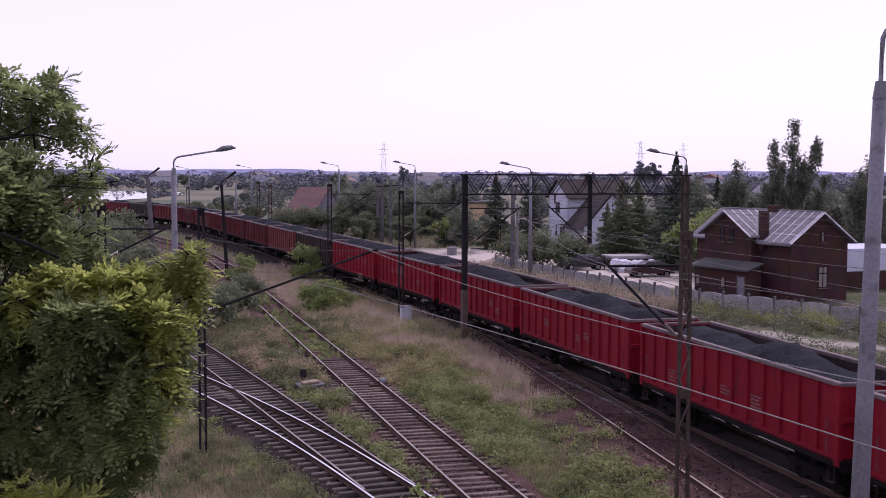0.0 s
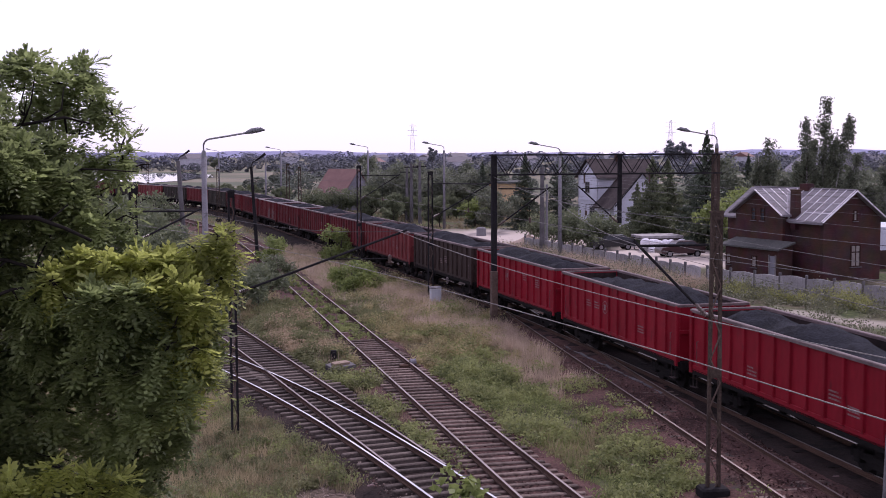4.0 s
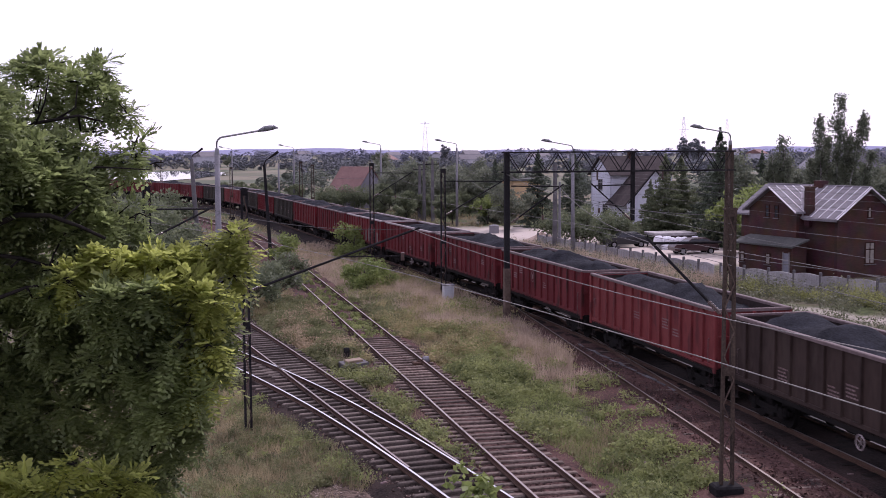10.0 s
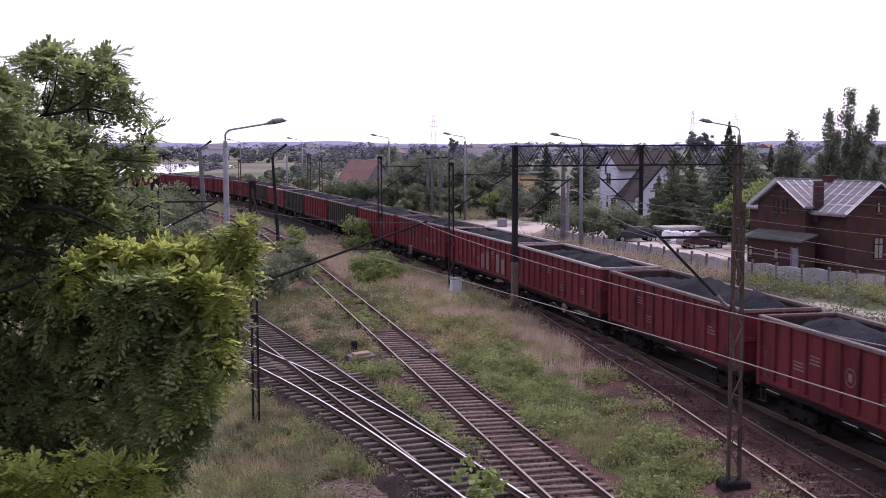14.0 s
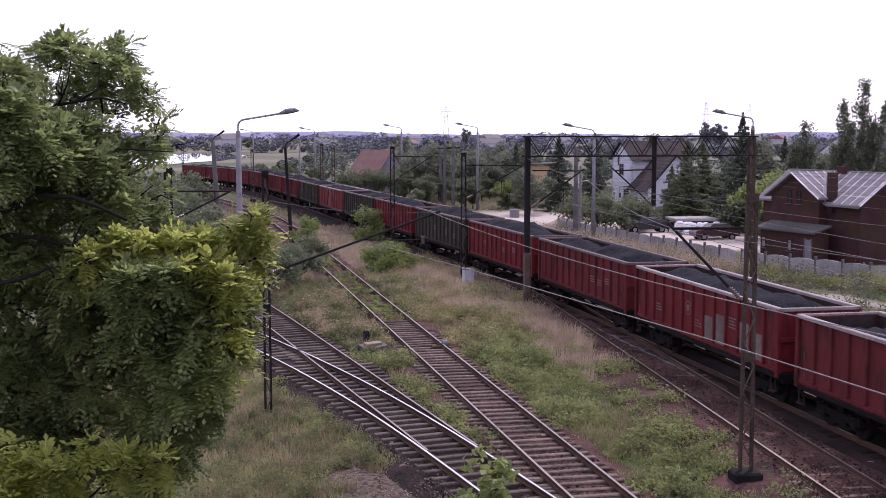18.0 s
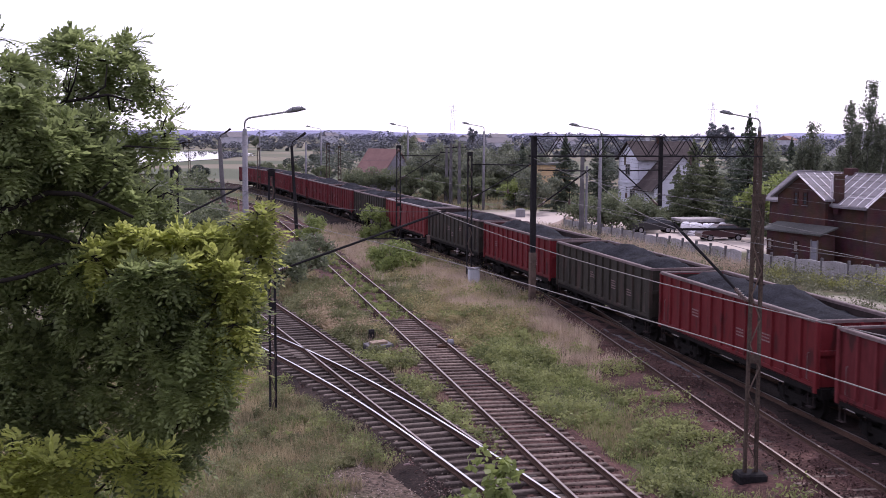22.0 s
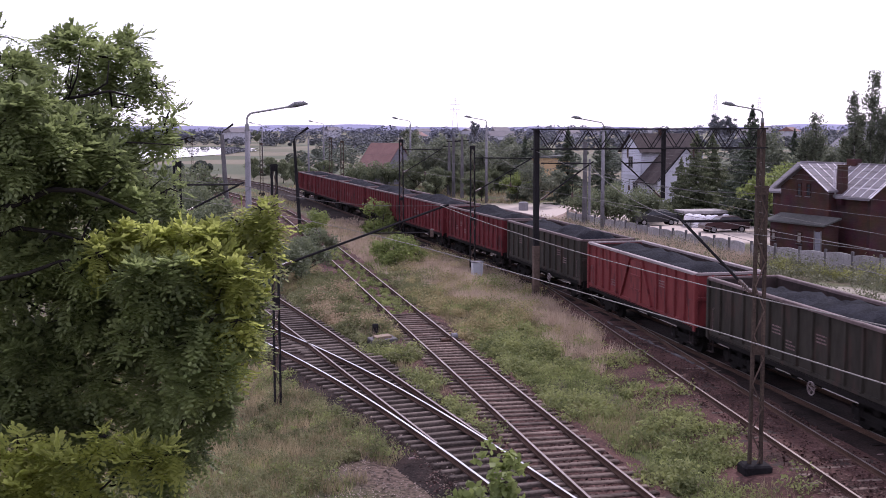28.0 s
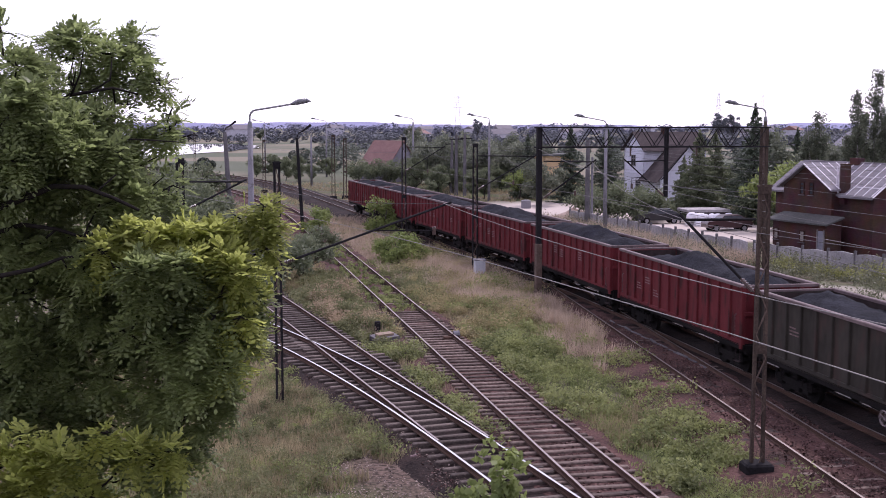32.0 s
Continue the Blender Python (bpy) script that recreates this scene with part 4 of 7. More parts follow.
for k in range(11):
    cx, cy, ca = along(MAIN, MAIN_BACK + 4 + k * 1.02, -1.6)
    o = part("trough_lid", Shape().box((-0.05, -0.44, -0.1), (0.05, 0.44, 0.0), cut=0.012), CONCRETE_DARK, cable)
    o.matrix_basis = pose(cx, cy, -0.12 + 0.02 * (k % 3), (k % 3 - 1) * 2, 3 * (k % 2), math.degrees(ca) + (k * 7 % 5 - 2) * 3)

# ---- buildings beyond the train ----
def brick_surface():
    m = bpy.data.materials.new("dark_red_brick")
    m.use_nodes = True
    nodes, link = m.node_tree.nodes, m.node_tree.links.new
    b = nodes["Principled BSDF"]
    b.inputs["Roughness"].default_value, b.inputs["Specular IOR Level"].default_value = 0.9, 0.2
    co, geo = nodes.new("ShaderNodeTexCoord"), nodes.new("ShaderNodeNewGeometry")
    split, flat = nodes.new("ShaderNodeSeparateXYZ"), nodes.new("ShaderNodeCombineXYZ")
    link(co.outputs["Object"], split.inputs[0])
    add = nodes.new("ShaderNodeMath")
    link(split.outputs[0], add.inputs[0])
    link(split.outputs[1], add.inputs[1])
    link(add.outputs[0], flat.inputs[0])
    link(split.outputs[2], flat.inputs[1])
    br = nodes.new("ShaderNodeTexBrick")
    br.inputs["Scale"].default_value = 1.0
    br.inputs["Brick Width"].default_value, br.inputs["Row Height"].default_value, br.inputs["Mortar Size"].default_value = 0.26, 0.077, 0.01
    br.inputs["Color1"].default_value, br.inputs["Color2"].default_value = (0.098, 0.047, 0.042, 1), (0.124, 0.060, 0.053, 1)
    br.inputs["Mortar"].default_value = (0.082, 0.046, 0.040, 1)
    link(flat.outputs[0], br.inputs["Vector"])
    n = nodes.new("ShaderNodeTexNoise")
    n.inputs["Scale"].default_value = 0.8
    link(co.outputs["Object"], n.inputs["Vector"])
    mix = nodes.new("ShaderNodeMix")
    mix.data_type, mix.blend_type = "RGBA", "MULTIPLY"
    mix.inputs["Factor"].default_value = 0.8
    link(br.outputs["Color"], mix.inputs[6])
    link(n.outputs["Color"], mix.inputs[7])
    lift = nodes.new("ShaderNodeHueSaturation")
    lift.inputs["Saturation"].default_value, lift.inputs["Value"].default_value = 1.0, 0.85
    link(mix.outputs[2], lift.inputs["Color"])
    link(lift.outputs[0], b.inputs["Base Color"])
    bp = nodes.new("ShaderNodeBump")
    bp.inputs["Strength"].default_value, bp.inputs["Distance"].default_value = 0.5, 0.01
    link(br.outputs["Fac"], bp.inputs["Height"])
    link(bp.outputs[0], b.inputs["Normal"])
    return m


BRICK = brick_surface()
ROOFING = surface("grey_sheet_roofing", (0.125, 0.113, 0.125), (0.20, 0.184, 0.20), 0.8, grain=7, patch=0.7, stain=(0.13, 0.11, 0.11), streak=0.4, gloss=0.2)
FELT = surface("dark_roofing_felt", (0.06, 0.06, 0.058), (0.11, 0.11, 0.105), 0.95, grain=9, gloss=0.1)
BATTEN = surface("white_painted_strip", (0.56, 0.52, 0.56), (0.78, 0.74, 0.78), 0.6, grain=9)
FRAME_WHITE = surface("worn_window_frame", (0.11, 0.098, 0.098), (0.19, 0.17, 0.17), 0.6, grain=9)
GLASS_DARK = surface("dark_window_glass", (0.02, 0.022, 0.026), (0.05, 0.052, 0.06), 0.2, grain=3, bump=0, gloss=0.25)
DOOR = surface("grey_blue_door", (0.13, 0.13, 0.16), (0.19, 0.19, 0.22), 0.7, grain=9)
PLASTER = surface("white_plaster", (0.44, 0.44, 0.51), (0.56, 0.56, 0.64), 0.9, grain=8, patch=0.4, bump=0.1)
PLASTER_GREY = surface("grey_plaster", (0.42, 0.42, 0.48), (0.54, 0.54, 0.60), 0.9, grain=8, patch=0.4, bump=0.1)
TILE_DARK = surface("dark_brown_roof_tiles", (0.035, 0.028, 0.029), (0.065, 0.052, 0.052), 0.95, grain=5, patch=0.8, bump=0.5, gloss=0.1)
TILE_RED = surface("faded_red_roof_tiles", (0.13, 0.068, 0.062), (0.20, 0.108, 0.096), 0.85, grain=5, patch=0.8, bump=0.5)


def gable_roof(name, length, half, eave, ridge, over_e, over_g, material, parent, m, thick=0.14):
    """Two slabs along local y, ridge at x = 0."""
    out = []
    run = half + over_e
    drop = (ridge - eave) / half * over_e
    for side in (-1, 1):
        s = Shape()
        pts = [(0, ridge), (side * run, eave - drop), (side * run, eave - drop + thick), (0, ridge + thick)]
        y0, y1 = -over_g, length + over_g
        s.add([(x, y0, z) for x, z in pts] + [(x, y1, z) for x, z in pts], [(0, 1, 2, 3)[::side], (4, 5, 6, 7)[::-side], (0, 4, 5, 1)[::side], (1, 5, 6, 2)[::side], (2, 6, 7, 3)[::side], (3, 7, 4, 0)[::side]])
        s.v = [tuple(m @ Vector(p)) for p in s.v]
        out.append(part(name, s, material, parent))
    return out


def wall_with_gable(width, eave, apex, thick=0.3, z0=-0.2):
    h = width / 2
    pts = [(-h, z0), (h, z0), (h, eave), (0, apex), (-h, eave)]
    s = Shape()
    s.add([(x, 0, z) for x, z in pts] + [(x, thick, z) for x, z in pts], [(0, 1, 2, 3, 4), (9, 8, 7, 6, 5), (0, 5, 6, 1), (1, 6, 7, 2), (2, 7, 8, 3), (3, 8, 9, 4), (4, 9, 5, 0)])
    return s


def window(parent, m, w, h, panes=2, frame_mat=None, sill=True, pane=None):
    """A frame with glass set back in a wall that faces -y; m puts its lower middle."""
    frame_mat = frame_mat or FRAME_WHITE
    wn = part("window", Shape().box((-w / 2, -0.012, 0), (w / 2, 0.02, h), m), pane or GLASS_DARK, parent)
    f = Shape()
    for x in (-w / 2, w / 2):
        f.box((x - 0.045, -0.05, -0.04), (x + 0.045, 0.02, h + 0.04), m)
    for z in (0, h, h * 0.68):
        f.box((-w / 2 - 0.04, -0.046, z - 0.04), (w / 2 + 0.04, 0.018, z + 0.04), m)
    if panes > 1:
        f.box((-0.03, -0.043, 0), (0.03, 0.016, h), m)
    part("frame", f, frame_mat, wn)
    if sill:
        part("sill", Shape().box((-w / 2 - 0.1, -0.13, -0.1), (w / 2 + 0.1, 0.0, -0.045), m), CONCRETE_DARK, wn)
    return wn


# brick house: local x runs away from the railway, local y along it, away from the bridge
HOUSE = pose(28.22, 87.64, -0.4, 0, 0, 22)
house = thing("brick_house", "dark brick house with a cross gable and grey sheet roof", "house", HOUSE)
W_H, EAVE, RIDGE_H = 5.3, 4.45, 6.33
FRONT_Y, CROSS_Y, CROSS_X, CROSS_HALF = -5.0, 1.1, -0.8, 2.7
PITCH = (RIDGE_H - EAVE) / (W_H / 2)
CROSS_PITCH = (RIDGE_H - 0.01 - 4.74) / CROSS_HALF
part("front_gable", wall_with_gable(W_H, EAVE, RIDGE_H), BRICK, house).matrix_basis = pose(W_H / 2, FRONT_Y, 0)
part("back_gable", wall_with_gable(W_H, EAVE, RIDGE_H), BRICK, house).matrix_basis = pose(W_H / 2, 5.5, 0)
part("track_wall", Shape().box((0.003, FRONT_Y + 0.3, -0.2), (0.3, 5.5, EAVE)), BRICK, house)
part("yard_wall", Shape().box((W_H - 0.3, FRONT_Y + 0.3, -0.2), (W_H - 0.003, 5.5, EAVE)), BRICK, house)
part("cross_gable", wall_with_gable(2 * CROSS_HALF, 4.74, RIDGE_H - 0.01, 0.25), BRICK, house).matrix_basis = pose(CROSS_X, CROSS_Y, 0, 0, 0, -90)
for y in (CROSS_Y - CROSS_HALF + 0.002, CROSS_Y + CROSS_HALF - 0.252):
    part("cross_wall", Shape().box((CROSS_X + 0.25, y, -0.2), (0.003, y + 0.25, 4.74)), BRICK, house)
gable_roof("roof_slope", 10.8, W_H / 2, EAVE, RIDGE_H, 0.45, 0.4, ROOFING, house, pose(W_H / 2, FRONT_Y, 0))
gable_roof("cross_roof_slope", W_H / 2 - CROSS_X, CROSS_HALF, 4.74, RIDGE_H - 0.01, 0.4, 0.4, ROOFING, house, pose(CROSS_X, CROSS_Y, 0, 0, 0, -90))


def on_slope(x, y):
    """A point on the skin of the long roof's track side."""
    return (x, y, RIDGE_H + 0.15 - PITCH * (W_H / 2 - x))


def on_cross(x, y):
    """A point on the skin of the cross roof's near side."""
    return (x, y, RIDGE_H + 0.14 - CROSS_PITCH * (CROSS_Y - y))


def valley_x(y):
    """Where the two skins meet."""
    return W_H / 2 - CROSS_PITCH * (CROSS_Y - y) / PITCH


for k in range(8):
    y = FRONT_Y - 0.25 + k * 0.86
    low_x = -0.42 if y < CROSS_Y - 3.0 else valley_x(y) + 0.05
    part("roof_seam", Shape().rod(on_slope(W_H / 2, y), on_slope(low_x, y), 0.04, sides=4), BATTEN, house, "white sheet-roof seam")
for x, far_y in ((0.35, -2.5), (1.3, -1.7)):
    part("roof_seam", Shape().rod(on_slope(x, FRONT_Y - 0.35), on_slope(x, far_y), 0.04, sides=4), BATTEN, house, "white sheet-roof seam")
for x in (-0.45, 0.3, 1.05, 1.8):
    y = max(CROSS_Y - CROSS_HALF - 0.35, CROSS_Y - (W_H / 2 - x) * PITCH / CROSS_PITCH + 0.05)
    part("roof_seam", Shape().rod(on_cross(x, CROSS_Y), on_cross(x, y), 0.04, sides=4), BATTEN, house, "white sheet-roof seam")
part("eave_gutter", Shape().box((-0.62, FRONT_Y - 0.4, EAVE - PITCH * 0.45 - 0.06), (-0.42, CROSS_Y - CROSS_HALF - 0.4, EAVE - PITCH * 0.45 + 0.12), cut=0.03), ROOFING, house, "grey sheet gutter along the eave")
for x in (-0.45, W_H + 0.45):
    part("verge_board", Shape().rod((W_H / 2, FRONT_Y - 0.42, RIDGE_H + 0.1), (x, FRONT_Y - 0.42, EAVE - PITCH * 0.45 + 0.1), 0.055, sides=4), BATTEN, house, "white verge board")
part("verge_board", Shape().rod((CROSS_X - 0.42, CROSS_Y, RIDGE_H + 0.1), (CROSS_X - 0.42, CROSS_Y - CROSS_HALF - 0.4, 4.74 - CROSS_PITCH * 0.4 + 0.1), 0.055, sides=4), BATTEN, house, "white verge board")
part("ridge_cap", Shape().rod((W_H / 2, FRONT_Y - 0.4, RIDGE_H + 0.15), (W_H / 2, 5.9, RIDGE_H + 0.15), 0.06, sides=6), ROOFING, house)
stack = part("chimney", Shape().box((-0.3, -2.35, 3.6), (0.25, -1.8, RIDGE_H + 0.1), cut=0.02), BRICK, house)
part("chimney_cap", Shape().box((-0.34, -2.39, RIDGE_H + 0.1), (0.29, -1.76, RIDGE_H + 0.17), cut=0.02), BRICK, stack)
for y in (-1.68, -1.5):
    part("flashing", Shape().rod((-0.3, y, EAVE - 0.1), (-0.25, y, RIDGE_H - 0.05), 0.055, sides=4), BATTEN, house, "white chimney flashing")
part("back_chimney", Shape().box((2.4, -0.6, RIDGE_H - 0.4), (3.0, 0.35, RIDGE_H + 0.5), cut=0.02), BRICK, house)
CURTAIN = surface("curtained_pane", (0.13, 0.115, 0.105), (0.24, 0.21, 0.19), 0.4, grain=4, bump=0)
REVEAL = surface("dark_brick_surround", (0.030, 0.016, 0.014), (0.055, 0.030, 0.025), 0.95, grain=9, gloss=0.1)
for y in (0.62, 1.66):
    window(house, pose(CROSS_X, y, 4.14, 0, 0, -90), 0.42, 0.88, 1, REVEAL)
window(house, pose(2.87, FRONT_Y, 4.3), 0.3, 0.72, 1, REVEAL, pane=CURTAIN)
window(house, pose(2.97, FRONT_Y, 1.0), 0.85, 1.5, 2, REVEAL, pane=CURTAIN)
# low annex on the track side
A_X, A_N, A_F = -2.1, -2.75, 3.3
annex = part("annex", Shape().add([(A_X, A_N, -0.2), (CROSS_X - 0.002, A_N, -0.2), (CROSS_X - 0.002, A_F, -0.2), (A_X, A_F, -0.2), (A_X, A_N, 2.2), (CROSS_X - 0.002, A_N, 2.62), (CROSS_X - 0.002, A_F, 2.62), (A_X, A_F, 2.2)],
                                  [(0, 1, 5, 4), (1, 2, 6, 5), (2, 3, 7, 6), (3, 0, 4, 7), (4, 5, 6, 7)]), BRICK, house, "low brick annex with a felt roof")
part("annex_roof", Shape().add([(A_X - 0.3, A_N - 0.3, 2.12), (CROSS_X - 0.003, A_N - 0.3, 2.62), (CROSS_X - 0.003, A_F + 0.4, 2.62), (A_X - 0.3, A_F + 0.4, 2.12), (A_X - 0.3, A_N - 0.3, 2.24), (CROSS_X - 0.003, A_N - 0.3, 2.74), (CROSS_X - 0.003, A_F + 0.4, 2.74), (A_X - 0.3, A_F + 0.4, 2.24)],
                               [(3, 2, 1, 0), (4, 5, 6, 7), (0, 1, 5, 4), (1, 2, 6, 5), (2, 3, 7, 6), (3, 0, 4, 7)]), FELT, annex, "grey felt roof")
for y in (2.9, -0.1):
    window(annex, pose(A_X, y, 0.76, 0, 0, -90), 0.5, 0.78, 1, REVEAL, pane=CURTAIN)
part("door", Shape().box((A_X - 0.04, -2.45, 0.0), (A_X - 0.002, -1.85, 1.7)), DOOR, annex, "grey-blue plank door")
for y in (-2.5, -1.8):
    part("jamb", Shape().box((A_X - 0.08, y - 0.05, 0.0), (A_X - 0.002, y + 0.05, 1.78)), FRAME_WHITE, annex)

# white house further off
white = thing("white_house", "white and grey plastered house with a dark tiled roof", "house", pose(25.0, 148.0, -0.4, 0, 0, 14))
part("track_gable", wall_with_gable(6.4, 6.3, 8.3), PLASTER, white).matrix_basis = pose(0, 3.2, 0, 0, 0, -90)
part("front_wall", Shape().box((0.0, 0.003, -0.2), (8.0, 0.3, 6.3)), PLASTER_GREY, white)
part("back_wall", Shape().box((0.0, 6.1, -0.2), (8.0, 6.397, 6.3)), PLASTER_GREY, white)
part("yard_gable", wall_with_gable(6.4, 6.3, 8.3), PLASTER, white).matrix_basis = pose(8.3, 3.2, 0, 0, 0, 90)
gable_roof("roof_slope", 8.3, 3.2, 6.3, 8.3, 0.5, 0.35, TILE_DARK, white, pose(0, 3.2, 0, 0, 0, -90))
part("wing_gable", wall_with_gable(7.2, 2.9, 6.75), PLASTER_GREY, white).matrix_basis = pose(3.35, -5.3, 0)
for x in (0.0, 6.66):
    part("wing_wall", Shape().box((x - 0.24, -5.0, -0.2), (x + 0.04, 0.0, 2.9)), PLASTER_GREY, white)
gable_roof("wing_roof_slope", 5.2, 3.6, 2.9, 6.75, 0.5, 0.3, TILE_DARK, white, pose(3.35, -5.3, 0))
window(white, pose(0, 3.4, 4.2, 0, 0, -90), 1.3, 1.3, 2)
window(white, pose(0, 1.8, 1.0, 0, 0, -90), 1.5, 1.4, 2)
window(white, pose(4.4, -5.3, 3.3), 1.0, 1.3, 2)
part("chimney", Shape().box((3.6, 2.6, 7.2), (4.2, 3.2, 9.0), cut=0.02), BRICK, white)
part("string_course", Shape().box((-0.06, 0.0, 3.1), (0.0, 6.4, 3.25)), PLASTER_GREY, white)

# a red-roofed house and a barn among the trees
# Grey wall colour tinted lilac to imitate haze before the houses.
HAZE_WALL = surface("hazed_grey_render", (0.16, 0.15, 0.18), (0.22, 0.21, 0.245), 0.9, grain=2, patch=0.3)
red_house = thing("farm_house", "low farm house with a faded red tile roof", "house", pose(-6.6, 196.0, -0.4, 0, 0, 52))
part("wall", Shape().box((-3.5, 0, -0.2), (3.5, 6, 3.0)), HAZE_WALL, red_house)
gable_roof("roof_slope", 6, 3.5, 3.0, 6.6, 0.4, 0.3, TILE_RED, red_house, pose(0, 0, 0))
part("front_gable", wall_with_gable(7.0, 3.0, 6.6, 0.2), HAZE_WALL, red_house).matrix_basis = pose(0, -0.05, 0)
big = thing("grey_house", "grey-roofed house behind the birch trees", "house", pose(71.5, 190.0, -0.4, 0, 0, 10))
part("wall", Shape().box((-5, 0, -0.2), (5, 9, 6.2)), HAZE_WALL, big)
# The roof's base colour carries the same lilac haze.
gable_roof("roof_slope", 9, 5, 6.2, 9.9, 0.5, 0.4, surface("hazed_grey_roof", (0.13, 0.125, 0.15), (0.19, 0.18, 0.21), 0.9, grain=3), big, pose(0, 0, 0))
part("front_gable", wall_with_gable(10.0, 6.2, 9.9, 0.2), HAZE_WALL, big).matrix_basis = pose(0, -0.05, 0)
yellow = thing("yellow_barn", "ochre-walled low barn behind the conifers", "barn", pose(14.2, 165.0, -0.4, 0, 0, 12))
part("wall", Shape().box((0, 0, -0.2), (4.5, 8, 5.0)), surface("ochre_wall", (0.40, 0.27, 0.14), (0.52, 0.37, 0.21), 0.9), yellow)
part("roof", Shape().box((-0.3, -0.3, 5.0), (4.8, 8.3, 5.25), cut=0.03), FELT, yellow)
shed = thing("white_shed", "whitewashed shed with pale sheet roof beside the brick house", "shed", pose(39.0, 92.0, -0.4, 0, 0, 14))
part("wall", Shape().box((-2.5, 0, -0.2), (6, 6, 1.5)), BRICK, shed)
part("upper_wall", Shape().box((-2.52, -0.02, 1.5), (6.02, 6.02, 3.3)), PLASTER, shed, "bright whitewashed upper wall")

# concrete panel fence along the yard
PANEL = surface("grey_cast_panel", (0.21, 0.20, 0.205), (0.34, 0.325, 0.33), 0.95, grain=12, patch=1.4, stain=(0.20, 0.19, 0.18), vary=0.2)
fence = thing("panel_fence", "grey cast-concrete panel fence with arched tops along the yard", "fence")
BENDS = [Vector((12.0, 112.0, 0)), Vector((21.3, 81.0, 0)), Vector((34.5, 60.0, 0))]
panel = Shape()
N_ARC = 8
arc = [(-0.98 + 1.96 * k / N_ARC, 1.25 + 0.09 * math.sin(math.pi * k / N_ARC)) for k in range(N_ARC + 1)]
base_pts = [(-0.98, -0.1), (0.98, -0.1)] + arc[::-1]
n_p = len(base_pts)
panel.add([(x, -0.04, z) for x, z in base_pts] + [(x, 0.04, z) for x, z in base_pts], [tuple(range(n_p)), tuple(range(2 * n_p - 1, n_p - 1, -1))] + [(i, n_p + i, n_p + (i + 1) % n_p, (i + 1) % n_p) for i in range(n_p)])
for k in range(5):
    panel.rod((-0.75 + k * 0.375, 0.0, 0.5), (-0.75 + k * 0.375, 0.0, 1.25), 0.07, sides=6)
panel.box((-0.95, -0.07, 0.42), (0.95, 0.07, 0.5))
panel_mesh = panel.mesh("panel", PANEL)
post_mesh = Shape().box((-0.08, -0.08, -0.3), (0.08, 0.08, 1.5), cut=0.02).mesh("fence_post", CONCRETE_DARK)
rngf = random.Random(5)
for FA, FB in zip(BENDS, BENDS[1:]):
    f_len = (FB - FA).length
    f_turn = math.degrees(math.atan2(FB.y - FA.y, FB.x - FA.x))
    for k in range(int(f_len / 2.1)):
        c = FA.lerp(FB, (k * 2.1 + 1.05) / f_len)
        q = FA.lerp(FB, k * 2.1 / f_len)
        put("panel", panel_mesh, fence, pose(c.x, c.y, -0.45 + rngf.uniform(-0.04, 0.04), rngf.uniform(-2, 2), rngf.uniform(-0.6, 0.6), f_turn + rngf.uniform(-1, 1)))
        put("fence_post", post_mesh, fence, pose(q.x, q.y, -0.45, 0, 0, f_turn))

# the yard: a low white-roofed shelter, a heap of white bags and a dark car
SHELTER_ROOF = surface("dirty_white_sheet", (0.16, 0.145, 0.145), (0.36, 0.33, 0.33), 0.8, grain=4, patch=1.2)
shelter = thing("yard_shelter", "low open shelter with a white flat roof", "shelter", pose(24.8, 112.6, -0.4, 0, 0, 8))
part("roof", Shape().box((-2.2, -1.5, 1.15), (2.0, 1.5, 1.4), cut=0.04), SHELTER_ROOF, shelter, "white sheet roof")
for x in (-1.9, 1.7):
    for y in (-1.3, 1.3):
        part("post", Shape().rod((x, y, -0.1), (x, y, 1.17), 0.06), MAST_DARK, shelter)
# Dark board added on the near side for the dark gap below the roof.
part("back_board", Shape().box((-2.0, -1.45, -0.1), (1.8, -1.38, 1.148)), TILE_DARK, shelter)
bags = thing("bag_heap", "heap of white bulk bags in the yard", "bag heap", pose(25.2, 110.3, -0.45, 0, 0, 5))
rb = random.Random(3)
BAG = surface("white_bag", (0.55, 0.53, 0.58), (0.75, 0.73, 0.78), 0.9, grain=5)
for k in range(26):
    x, y = rb.uniform(-2.4, 2.2), rb.uniform(-0.8, 0.8)
    s, r, hgt = Shape(), rb.uniform(0.32, 0.5), rb.uniform(0.5, 0.85)
    n = 10
    for j, (f, z) in enumerate(((0.9, 0.0), (1.08, 0.3), (1.0, 0.7), (0.6, 0.95), (0.15, 1.0))):
        s.v += [(r * f * math.cos(2 * math.pi * i / n) * (1.15 if i % 3 else 0.95), r * f * math.sin(2 * math.pi * i / n), z * hgt) for i in range(n)]
        if j:
            s.f += [((j - 1) * n + i, (j - 1) * n + (i + 1) % n, j * n + (i + 1) % n, j * n + i) for i in range(n)]
            s.m += [0] * n
    s.f.append(tuple(range(4 * n, 5 * n)))
    s.m.append(0)
    o = part("bag", s, BAG, bags, smooth=True)
    o.matrix_basis = pose(x, y, 0 if k < 16 else 0.5, rb.uniform(-9, 9), rb.uniform(-9, 9), rb.uniform(0, 90))


